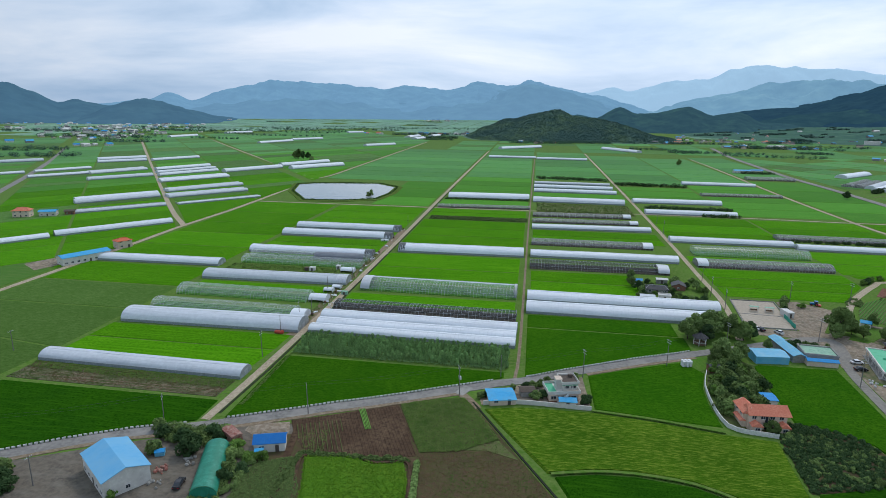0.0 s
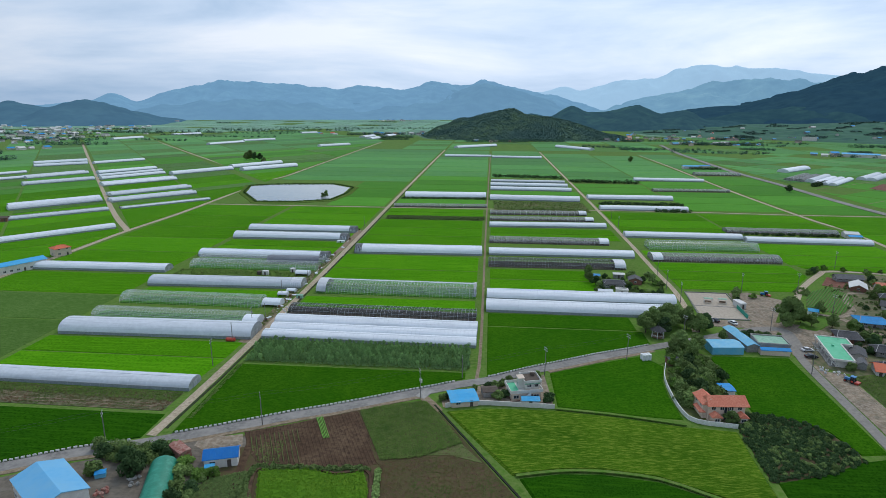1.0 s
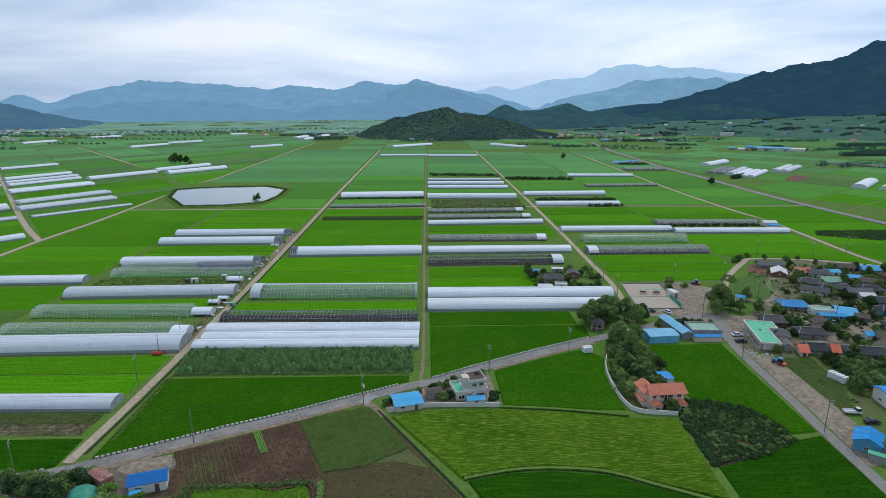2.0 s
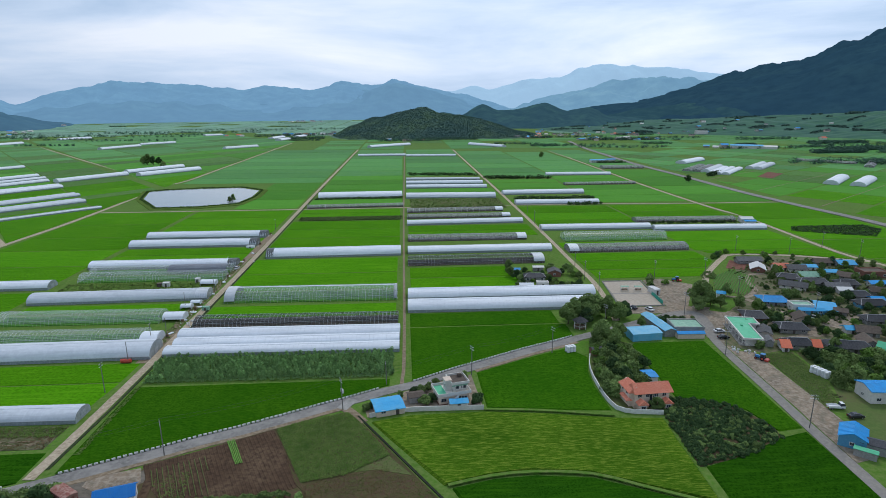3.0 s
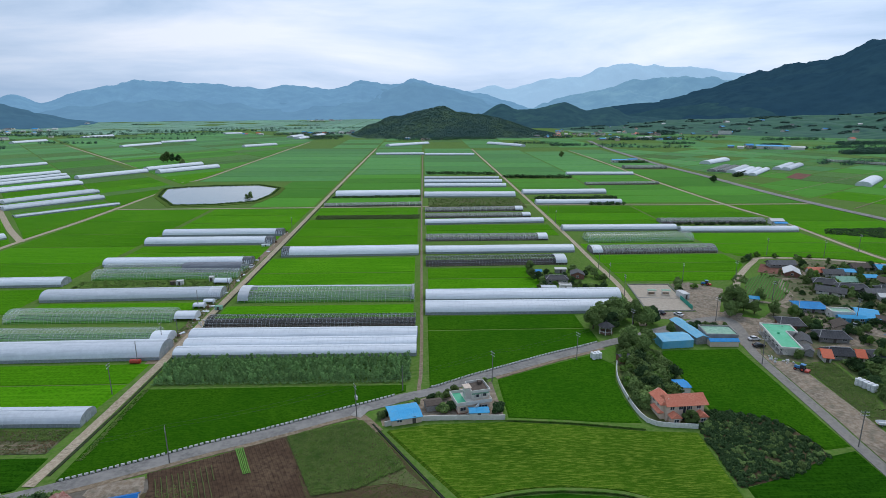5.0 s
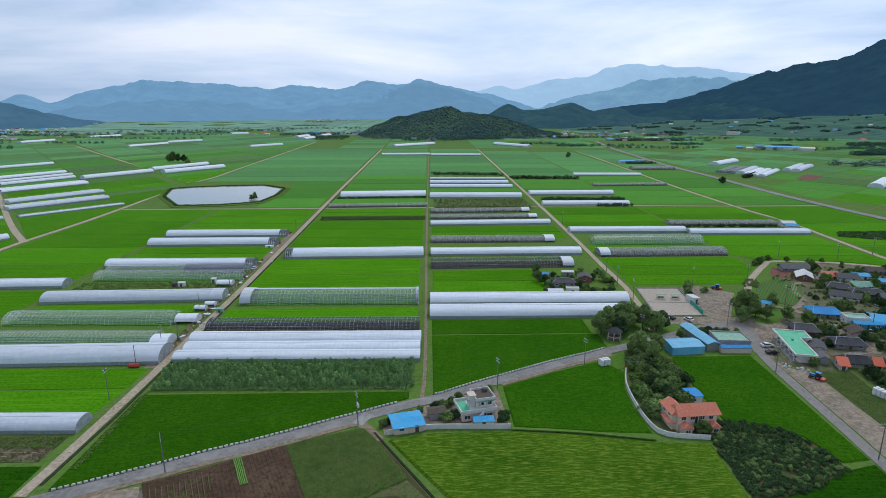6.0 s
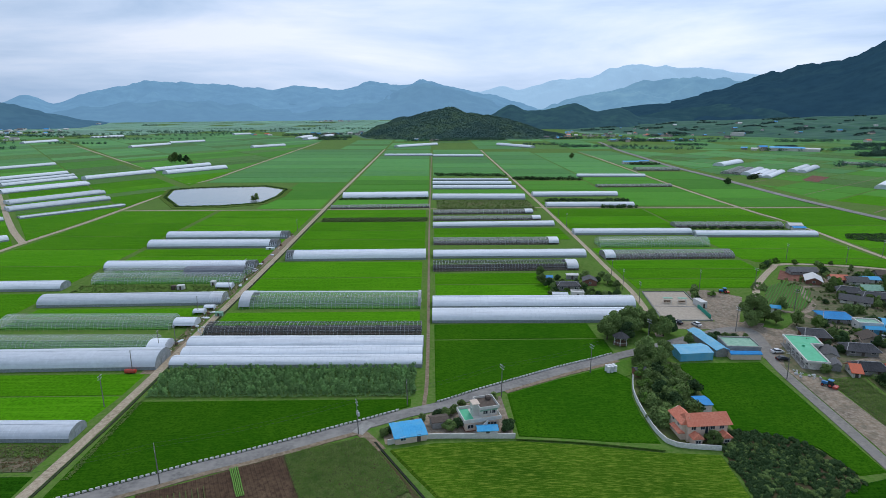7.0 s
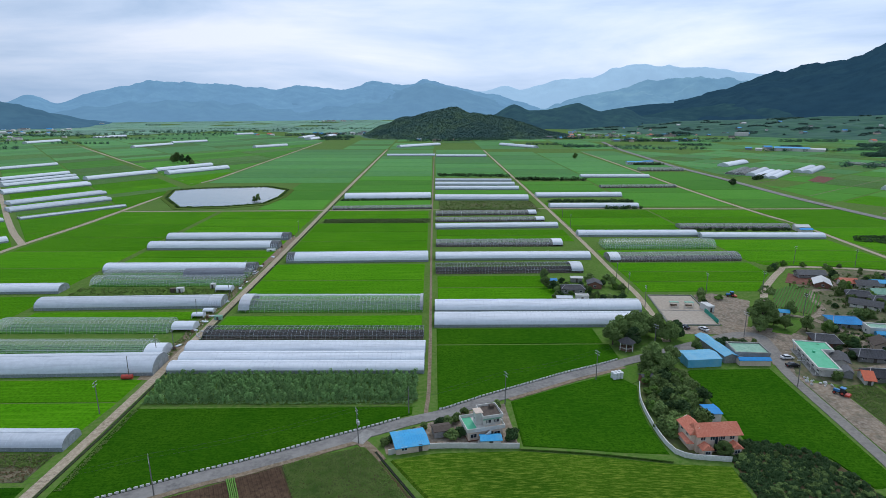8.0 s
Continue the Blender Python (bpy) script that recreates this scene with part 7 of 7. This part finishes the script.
for x, y, turn, size, look_of in TOWN:
    m = pose(x, y, 0, 0, 0, turn) @ Matrix.Scale(size, 4)
    prof = [(-4, 0), (4, 0), (4, 3.4), (0, 5.2), (-4, 3.4)]
    u, v = ([bm.verts.new(m @ Vector((sx, py, pz))) for py, pz in prof] for sx in (-6, 6))
    for f in (bm.faces.new(u[::-1]), bm.faces.new(v), *(bm.faces.new((u[k], u[(k + 1) % 5], v[(k + 1) % 5], v[k])) for k in (0, 1, 4))):
        f.material_index = 0
    for k in (2, 3):
        bm.faces.new((u[k], u[(k + 1) % 5], v[(k + 1) % 5], v[k])).material_index = look_of
bmesh.ops.recalc_face_normals(bm, faces=bm.faces)
tagged(part("distant_town", bm, [M[k] for k in ("white_wall", "roof_blue", "roof_slate", "roof_tile", "frame_white")]), "houses of a distant town at the mountain's foot", "town", kind="stuff")
for i in range(11):
    m = pose(-2440 + i * 44 + far_rng.uniform(-12, 12), 2930 + 8 * far_rng.uniform(-3, 4), 0, 0, 0, far_rng.uniform(-12, 12))
    root = tagged(empty("apartment_block", m), "long white apartment block at the mountain's foot", "building", "far town blocks")
    high = far_rng.choice((12, 15, 18))
    bm = bmesh.new()
    box(bm, -19, 19, -6, 6, 0, high)
    part("wall", bm, M["white_wall"], root)
    bm = bmesh.new()
    box(bm, -19.4, 19.4, -6.4, 6.4, high, high + 1.0)
    part("roof", bm, M["grey_wall"], root)
    for k in range(high // 3):
        bm = bmesh.new()
        box(bm, -18, 18, -6.15, -5.98, 3 * k + 1.0, 3 * k + 2.1)
        part("window", bm, M["glass"], root)


SLOPE = np.array([v.co[:] for v in apron.data.vertices])
for i in range(30):
    az, d = radians(far_rng.choice((14, 17, 20, 24, 28, 32, 37)) + far_rng.gauss(0, 0.9)), far_rng.uniform(1700, 2250)
    x, y = d * math.sin(az), d * math.cos(az)
    z = float(SLOPE[np.argmin((SLOPE[:, 0] - x) ** 2 + (SLOPE[:, 1] - y) ** 2), 2])
    copy_thing(FAR[far_rng.randrange(6)], pose(x, y, max(0.0, z - 0.6), 0, 0, far_rng.choice((0, 20, -30, 80, 60))) @ Matrix.Scale(far_rng.uniform(0.8, 1.5), 4))


# ---- guard kerb along the main road ----
def offset_point(x, off):
    d = Vector((2.0, main_y(x + 1) - main_y(x - 1))).normalized()
    return x - d.y * off, main_y(x) + d.x * off, math.degrees(math.atan2(d.y, d.x))


bm = bmesh.new()
box(bm, -0.43, 0.43, -0.14, 0.14, 0.0, 0.5, 0.04)
BLOCK = mesh_of(bm, "kerb_block", M["kerb_paint"])
for x0, x1 in ((-140, -93), (-84, -5.5), (4.5, 68)):
    bm = bmesh.new()
    pts = []
    x = x0
    while x <= x1:
        px, py, _ = offset_point(x, 2.45)
        pts.append((px, py))
        x += 3
    ribbon(bm, pts, 0.45, 0.2, 0.25)
    # near-black base paints the shadowed gaps between the white blocks
    kerb = tagged(part("guard_kerb", bm, M["wet"]), "low roadside kerb of white painted blocks", "kerb", "roadside kerbs")
    x = x0 + 1
    while x < x1:
        px, py, a = offset_point(x, 2.45)
        shared("kerb_block", BLOCK, kerb, pose(px, py, 0.18, 0, 0, a))
        x += 1.3 * math.cos(radians(a))


for xa, xb in ((-136, -86), (-86, -17), (24, 66)):
    bm = bmesh.new()
    ribbon(bm, [offset_point(xa + (xb - xa) * i / 24, -3.0)[:2] for i in range(25)], [1.7 + 0.7 * noise.noise((i * 0.8, xa, 0)) for i in range(25)], 0.14, 0.2)
    tagged(part("road_shoulder", bm, M["dirt"]), "bare earth shoulder along the asphalt road", "verge", kind="structure")

# ---- utility poles and wires ----
def pole_proto(high, transformer=False, arms=2):
    root = tagged(empty("utility_pole", pose(0, -440, -60)), "concrete utility pole with steel crossarms" + (" and white transformers" if transformer else ""), "pole", "utility poles")
    bm = bmesh.new()
    tube(bm, (0, 0, 0), (0, 0, high), 0.16, 0.1, 8)
    part("pole", bm, M["pole"], root)
    for i in range(arms):
        z = high - 0.4 - 0.9 * i
        bm = bmesh.new()
        box(bm, -1.1, 1.1, -0.04, 0.04, z - 0.06, z + 0.04)
        arm = part("crossarm", bm, M["steel"], root)
        for x in (-1.0, -0.4, 0.4, 1.0):
            bm = bmesh.new()
            tube(bm, (x, 0, z + 0.06), (x, 0, z + 0.28), 0.05, 0.04, 6)
            part("insulator", bm, M["frame_white"], arm)
    if transformer:
        for x in (-0.5, 0.5):
            bm = bmesh.new()
            tube(bm, (x, -0.2, high * 0.55), (x, -0.2, high * 0.55 + 1.0), 0.3, n=10)
            part("transformer", bm, M["frame_white"], root)
    return root


POLES = {"tall": pole_proto(10.4), "transformer": pole_proto(10.4, True), "plain": pole_proto(8.2, False, 1)}
for kind, rows in (("tall", ((-100.1, 124.6, 26), (-61.3, 138.2, 26), (23.8, 178.6, 26), (55, 193.4, 26), (82.3, 216, 26), (-93.6, 174.6, 0), (95.2, 261.6, 0), (94.5, 282.3, 0), (130.7, 280.3, 0), (157.6, 249.4, 30), (121.7, 228.6, 30), (117.4, 187.7, 80), (114.4, 138.5, 80), (159.2, 283.3, 20), (203.7, 332, 0), (233.3, 325, 0), (264.3, 339, 0), (270.2, 315, 0), (177.6, 224.5, 0), (100.8, 429, 0))),
                   ("transformer", ((-17.2, 158.4, 26),)), ("plain", ((-4.6, 173.6, 0), (-91.4, 219.3, 0), (-95.4, 214.6, 0), (-96, 252.6, 0), (-91, 278, 0), (-94, 313.7, 0), (-96.2, 196.8, 0), (-115.2, 94.1, 0), (96.8, 307.6, 0), (-188, 163, 0), (-91, 420, 0), (104, 470, 0)))):
    for x, y, a in rows:
        copy_thing(POLES[kind], pose(x, y, 0, grow.uniform(-1.2, 1.2), grow.uniform(-1.2, 1.2), a + 90))


def wire_run(points, z, offs=(-0.9, 0.9)):
    for o in offs:
        bm = bmesh.new()
        prev = None
        for (xa, ya), (xb, yb) in zip(points, points[1:]):
            d = Vector((xb - xa, yb - ya)).normalized()
            s = Vector((-d.y, d.x)) * o
            for i in range(9):
                t = i / 8
                p = Vector((xa + (xb - xa) * t + s.x, ya + (yb - ya) * t + s.y, z - 0.9 * 4 * t * (1 - t)))
                ring = [bm.verts.new(p + Vector((0, 0, 0.016))), bm.verts.new(p + Vector((-d.y, d.x, -0.5)) * 0.016), bm.verts.new(p + Vector((d.y, -d.x, -0.5)) * 0.016)]
                if prev:
                    for k in range(3):
                        bm.faces.new((prev[k], prev[(k + 1) % 3], ring[(k + 1) % 3], ring[k]))
                prev = ring
        tagged(part("power_cable", bm, M["wire"]), "thin sagging power cable between poles", "cable", "power cables")


wire_run([(-140, 104), (-100.1, 124.6), (-61.3, 138.2), (-17.2, 158.4), (23.8, 178.6), (55, 193.4), (82.3, 216)], 10.3)
wire_run([(95.2, 261.6), (94.5, 282.3), (96.8, 307.6), (100.8, 429)], 9.8, (0.6,))
wire_run([(121.7, 228.6), (117.4, 187.7), (114.4, 138.5)], 10.2)


# ---- vehicles ----
def car_proto(name, paint, label, kind="car"):
    root = tagged(empty(name, pose(0, -460, -60)), label, "car" if kind != "truck" else "truck", "parked vehicles")
    L, W = (4.5, 1.8) if kind == "car" else (4.9, 1.75)
    side = [(-L / 2, 0.35), (L / 2, 0.35), (L / 2, 0.75), (L / 2 - 0.9, 0.95), (-L / 2 + 0.1, 1.0)] if kind == "car" else [(-L / 2, 0.55), (L / 2, 0.4), (L / 2, 1.1), (L / 2 - 1.5, 1.1), (L / 2 - 1.5, 0.8), (-L / 2, 0.8)]
    bm = bmesh.new()
    u = [bm.verts.new((x, -W / 2, z)) for x, z in side]
    v = [bm.verts.new((x, W / 2, z)) for x, z in side]
    bm.faces.new(u)
    bm.faces.new(v)
    for i in range(len(side)):
        bm.faces.new((u[i], u[(i + 1) % len(side)], v[(i + 1) % len(side)], v[i]))
    bmesh.ops.recalc_face_normals(bm, faces=bm.faces)
    bmesh.ops.bevel(bm, geom=list(bm.edges), offset=0.06, segments=2, affect="EDGES")
    part("body", bm, M[paint], root)
    cab = [(-1.6, 0.95), (1.3, 0.93), (0.55, 1.45), (-1.15, 1.47)] if kind == "car" else [(0.95, 1.1), (2.42, 1.1), (2.1, 1.9), (1.0, 1.9)]
    for nm, w, mat, top in (("window", W / 2 - 0.08, "glass", False), ("roof", W / 2 - 0.2, paint, True)):
        bm = bmesh.new()
        pts = cab if not top else [(cab[3][0] + 0.05, cab[3][1] - 0.02), (cab[2][0] - 0.02, cab[2][1] - 0.02), (cab[2][0] - 0.1, cab[2][1] + 0.07), (cab[3][0] + 0.12, cab[3][1] + 0.07)]
        u = [bm.verts.new((x, -(w - (0.16 if z > 1.2 and not top else 0)), z)) for x, z in pts]
        v = [bm.verts.new((x, w - (0.16 if z > 1.2 and not top else 0), z)) for x, z in pts]
        bm.faces.new(u)
        bm.faces.new(v)
        for i in range(4):
            bm.faces.new((u[i], u[(i + 1) % 4], v[(i + 1) % 4], v[i]))
        bmesh.ops.recalc_face_normals(bm, faces=bm.faces)
        part(nm, bm, M[mat], root)
    if kind == "truck":
        for a, b, c, d in ((-2.42, 0.8, -0.87, -0.82), (-2.42, 0.8, 0.82, 0.87), (-2.45, -2.4, -0.82, 0.82)):
            bm = bmesh.new()
            box(bm, a, b, c, d, 0.8, 1.2)
            part("bed_side", bm, M[paint], root)
    for x in (-L * 0.3, L * 0.31):
        for y in (-W / 2 + 0.1, W / 2 - 0.1):
            bm = bmesh.new()
            tube(bm, (x, y - 0.11, 0.32), (x, y + 0.11, 0.32), 0.32, n=14)
            tyre = part("wheel", bm, M["rubber"], root)
            bm = bmesh.new()
            tube(bm, (x, y - 0.12, 0.32), (x, y + 0.12, 0.32), 0.19, n=10)
            part("rim", bm, M["rim"], tyre)
    for y in (-W / 2 + 0.3, W / 2 - 0.3):
        for x, nm, mat in ((L / 2 - 0.02, "headlight", "lamp_clear"), (-L / 2 - 0.02, "tail_light", "lamp_red")):
            bm = bmesh.new()
            box(bm, x, x + 0.05, y - 0.18, y + 0.18, 0.6, 0.75)
            part(nm, bm, M[mat], root)
    return root


CARS = {"white": car_proto("car", "paint_white", "white saloon car parked on bare earth"), "black": car_proto("car", "paint_black", "black car parked on bare earth"), "truck": car_proto("pickup_truck", "paint_white", "small white flatbed truck parked on grass", "truck")}
for c, x, y, a in (("white", 126.3, 208.4, 5), ("black", 124.6, 202.2, 3), ("white", 109.1, 235.2, 110), ("black", 102.4, 237.6, 120), ("white", 100.4, 238.4, 120), ("black", -79.9, 100.2, 100), ("truck", 129.4, 148.2, -5), ("black", 131.4, 142.8, 0), ("truck", 172.2, 217.6, 60), ("white", -91, 317.6, 85)):
    copy_thing(CARS[c], pose(x, y, 0.12, 0, 0, a))


def tractor(x, y, a):
    root = tagged(empty("tractor", pose(x, y, 0.12, 0, 0, a)), "blue farm tractor with red implement", "tractor", "parked vehicles")
    for nm, (p, q, r, s, t, u), mat in (("hood", (0.2, 2.0, -0.4, 0.4, 0.7, 1.5), "paint_blue"), ("chassis", (-1.0, 1.9, -0.35, 0.35, 0.45, 0.8), "paint_black"), ("cab", (-1.1, 0.18, -0.7, 0.7, 0.9, 2.2), "glass"), ("cab_roof", (-1.25, 0.3, -0.8, 0.8, 2.2, 2.4), "paint_blue"), ("implement", (-2.6, -1.3, -1.1, 1.1, 0.2, 0.8), "paint_red")):
        bm = bmesh.new()
        box(bm, p, q, r, s, t, u, 0.05)
        part(nm, bm, M[mat], root)
    for wx, r, w in ((-0.6, 0.75, 0.4), (1.5, 0.48, 0.28)):
        for s in (-1, 1):
            bm = bmesh.new()
            tube(bm, (wx, s * 0.85 - w / 2, r), (wx, s * 0.85 + w / 2, r), r, n=16)
            wheel = part("wheel", bm, M["rubber"], root)
            bm = bmesh.new()
            tube(bm, (wx, s * 0.85 - w / 2 - 0.02, r), (wx, s * 0.85 + w / 2 + 0.02, r), r * 0.5, n=10)
            part("rim", bm, M["paint_red"], wheel)


tractor(127.6, 182.6, 130)
tractor(140.4, 276.4, 170)

# ---- wrapped bales ----
bm = bmesh.new()
tube(bm, (0, 0, 0), (0, 0, 1.15), 0.6, n=14)
bmesh.ops.bevel(bm, geom=list(bm.edges), offset=0.08, segments=1, affect="EDGES")
BALE = mesh_of(bm, "bale", M["bale"])
for cx, cy, nx, ny, layers, a in ((62.2, 194.6, 3, 2, 2, 15), (140, 169.6, 2, 5, 2, 20)):
    m0 = pose(cx, cy, 0.1, 0, 0, a)
    for k in range(layers):
        for i in range(nx):
            for j in range(ny):
                o = new("silage_bale", BALE)
                o.matrix_basis = m0 @ pose((i - (nx - 1) / 2) * 1.25, (j - (ny - 1) / 2) * 1.25, k * 1.16)
                tagged(o, "round silage bale in white wrap", "bale", "wrapped bales")

# ---- sacks, crates and logs ----
bm = bmesh.new()
box(bm, -0.42, 0.42, -0.3, 0.3, 0, 0.36, 0.14)
SACK = mesh_of(bm, "sack", M["bale"])
bm = bmesh.new()
box(bm, -0.5, 0.5, -0.42, 0.42, 0, 0.26, 0.02)
CRATE = mesh_of(bm, "crate", M["wood"])
bm = bmesh.new()
tube(bm, (-2.2, 0, 0.2), (2.2, 0, 0.2), 0.2, n=9)
LOG = mesh_of(bm, "log", M["bark"])
spill = random.Random(64)
for y, n in ((204, 2), (216, 4), (232, 5), (247, 4), (262, 3), (271, 5), (297, 5), (316, 4), (330, 3), (371, 4), (402, 3)):
    for i in range(n):
        side = -3.2 if spill.random() < 0.7 else 2.6
        o = new("sack", SACK)
        o.matrix_basis = pose(LEFT + side + spill.uniform(-0.9, 0.9), y + spill.uniform(-3, 3), 0.02, 0, 0, spill.uniform(0, 180)) @ Matrix.Scale(spill.uniform(0.5, 1.0), 4)
        tagged(o, "white filled sack beside the farm road", "sack", "sacks by the road")
    o = empty("crate_stack", pose(LEFT - 3.6, y + spill.uniform(3.6, 5.0), 0.09, 0, 0, spill.uniform(-20, 20)))
    for k in range(4):
        shared("crate", CRATE, o, pose(spill.uniform(-0.04, 0.04), 0, k * 0.28, 0, 0, spill.uniform(-4, 4)))
    tagged(o, "stack of brown crates beside the farm road", "crates", "crates by the road")
for i in range(3):
    o = new("log", LOG)
    o.matrix_basis = pose(135.2 + 0.15 * i, 156.6 - 1.0 * i, 0.1, 0, 0, -10 + spill.uniform(-25, 25)) @ Matrix.Scale(0.5, 4)
    tagged(o, "cut log lying at the lot's edge", "log", "cut logs")

bm = bmesh.new()
box(bm, -1.1, 1.1, -0.7, 0.7, 0, 0.5, 0.2)
SHEET = mesh_of(bm, "covered_pile", M["film"])
for y in (206, 222, 238, 246, 256, 274, 291, 303, 330, 352):
    o = new("covered_pile", SHEET)
    o.matrix_basis = pose(LEFT - 3.4 + spill.uniform(-1, 1), y + spill.uniform(-2, 2), 0.08, 0, 0, spill.uniform(0, 180)) @ Matrix.Diagonal((spill.uniform(0.7, 1.5), spill.uniform(0.7, 1.3), spill.uniform(0.6, 1.3), 1))
    tagged(o, "low pile under crumpled white film beside the road", "pile", "covered piles by the road")

# ---- pavilion ----
pav = tagged(empty("pavilion", pose(72.6, 217.2, 0.1, 0, 0, 10)), "small open hexagonal pavilion with dark tiled roof", "pavilion")
bm = bmesh.new()
bmesh.ops.create_cone(bm, cap_ends=True, segments=6, radius1=3.3, radius2=0.25, depth=1.7, matrix=Matrix.Translation((0, 0, 4.0)))
part("roof", bm, M["roof_tile"], pav)
bm = bmesh.new()
bmesh.ops.create_cone(bm, cap_ends=True, segments=6, radius1=2.7, radius2=2.7, depth=0.5, matrix=Matrix.Translation((0, 0, 0.55)))
part("floor", bm, M["wood"], pav)
bm = bmesh.new()
bmesh.ops.create_cone(bm, cap_ends=True, segments=8, radius1=0.25, radius2=0.1, depth=0.6, matrix=Matrix.Translation((0, 0, 5.1)))
part("finial", bm, M["roof_tile"], pav)
for i in range(6):
    a, b = math.pi / 3 * i, math.pi / 3 * (i + 1)
    p, q = (2.5 * math.cos(a), 2.5 * math.sin(a)), (2.5 * math.cos(b), 2.5 * math.sin(b))
    bm = bmesh.new()
    tube(bm, (*p, 0), (*p, 3.3), 0.13, n=8)
    part("post", bm, M["kerb_paint"], pav)
    bm = bmesh.new()
    tube(bm, (*p, 1.3), (*q, 1.3), 0.06, n=5)
    tube(bm, (*p, 1.05), (*q, 1.05), 0.04, n=5)
    part("railing", bm, M["kerb_paint"], pav)


# ---- court furniture, containers, small things by the greenhouses ----
def bench(x, y, a):
    root = tagged(empty("shelter_bench", pose(x, y, 0.16, 0, 0, a)), "bench under a pale green roof on the sand court", "bench", "court benches")
    for nm, (p, q, r, s, t, u), mat in (("seat", (-1.5, 1.5, -0.25, 0.25, 0.4, 0.48), "wood"), ("roof", (-2.0, 2.0, -0.9, 0.9, 2.2, 2.32), "roof_green_pale"), ("back", (-1.5, 1.5, 0.3, 0.36, 0.5, 1.0), "wood")):
        bm = bmesh.new()
        box(bm, p, q, r, s, t, u)
        part(nm, bm, M[mat], root)
    for px in (-1.7, 1.7):
        for py in (-0.7, 0.7):
            bm = bmesh.new()
            tube(bm, (px, py, 0), (px, py, 2.2), 0.06, n=6)
            part("post", bm, M["steel"], root)


bench(108.3, 262.8, -4)
bench(114.8, 262.3, -4)


def container(x, y, L, D, H, a, mat, label, name="container"):
    root = tagged(empty(name, pose(x, y, 0.0, 0, 0, a)), label, name.replace("_", " "), "small stores")
    bm = bmesh.new()
    box(bm, -L / 2, L / 2, -D / 2, D / 2, 0, H, 0.04)
    part("body", bm, M[mat], root)
    bm = bmesh.new()
    box(bm, -L / 2 - 0.08, L / 2 + 0.08, -D / 2 - 0.08, D / 2 + 0.08, H, H + 0.1)
    part("lid", bm, M[mat], root)
    door(root, pose(0, -D / 2 - 0.01, 0.05), min(0.9, L * 0.4), min(2.0, H * 0.85))
    return root


container(121.2, 258.8, 3, 6, 2.6, 10, "frame_white", "white site container beside the court")
container(-117.5, 287.4, 3.2, 2.4, 2.2, 5, "frame_white", "small white store box by greenhouses")
container(-121, 287.6, 2.0, 2.0, 1.8, 5, "roof_brown", "small brown store box by greenhouses")
container(-104, 293, 2.2, 2.2, 2.4, 0, "frame_white", "small white store box by greenhouses")
container(-86.6, 250.8, 3.0, 1.8, 1.6, -5, "roof_green_pale", "green-lidded store box beside the farm road")
container(-56.8, 353.8, 5.5, 1.6, 1.5, 2, "film", "white water tank behind a greenhouse", "water_tank")
container(-74.5, 353.4, 1.8, 1.6, 1.8, 2, "frame_white", "small white box behind a greenhouse")
container(-95.8, 366.4, 5.0, 2.0, 1.3, 2, "film", "stack of white sacks by a greenhouse")
bm = bmesh.new()
tube(bm, (-1.8, 0, 0.8), (1.8, 0, 0.8), 0.75, n=14)
bmesh.ops.bevel(bm, geom=list(bm.edges), offset=0.15, segments=2, affect="EDGES")
tank = tagged(part("fuel_tank", bm, M["paint_red"]), "red cylindrical fuel tank beside a greenhouse", "tank")
tank.matrix_basis = pose(-97, 197.0, 0)
for x, y, L, w, h in ((-101, 289.4, 7.5, 5.0, 2.6), (-100, 240, 8.5, 6.6, 3.2), (-99.2, 216.8, 6.5, 8.6, 3.6), (-98, 253.4, 4.6, 3.6, 2.2), (-95.6, 259, 4.2, 3.2, 2.0)):
    root = tagged(empty("film_store", pose(x, y - w / 2, 0)), "short white film-covered tunnel store", "greenhouse", "small stores")
    part("cover", shell(L, w, h, 0.5, 0.012), M["film"], root)
    for ex in (-0.06, L):
        part("end_wall", end_wall(w, h, ex), M["film_grey"], root)
bm = bmesh.new()
for i in range(3):
    box(bm, 118.3 + 0.27 * i, 118.4 + 0.27 * i, 242.3 + 4.6 * i, 246.8 + 4.6 * i, 0.1, 1.9)
tagged(part("fence_sheet", bm, M["green_net_fence"]), "green sheet fence beside the court", "fence")
# rubble heaps
heap = random.Random(3)
for x, y, n in ((-88.8, 104.6, 14), (-86.8, 100.4, 12), (-83.2, 109.6, 12), (123.4, 191.4, 8), (127, 189, 8), (-87.6, 238, 8), (-88.4, 234, 6)):
    bm = bmesh.new()
    for i in range(n):
        px, py, s = x + heap.gauss(0, 1.0), y + heap.gauss(0, 1.2), heap.uniform(0.25, 0.7)
        bmesh.ops.create_icosphere(bm, subdivisions=1, radius=s, matrix=pose(px, py, s * 0.5 + 0.1, heap.uniform(0, 90), heap.uniform(0, 90), 0) @ Matrix.Diagonal((1, 0.8, 0.6, 1)))
    tagged(part("rubble_heap", bm, M["concrete" if x > -88 else "rust"] if n > 8 else M["frame_white"]), "heap of stacked junk and pale sacks", "heap", kind="stuff")

# the models that were only copied from
for proto in (*TREES, *SHRUBS, *SAPLINGS, *FAR, *POLES.values(), *CARS.values()):
    for o in (*proto.children_recursive, proto):
        bpy.data.objects.remove(o)
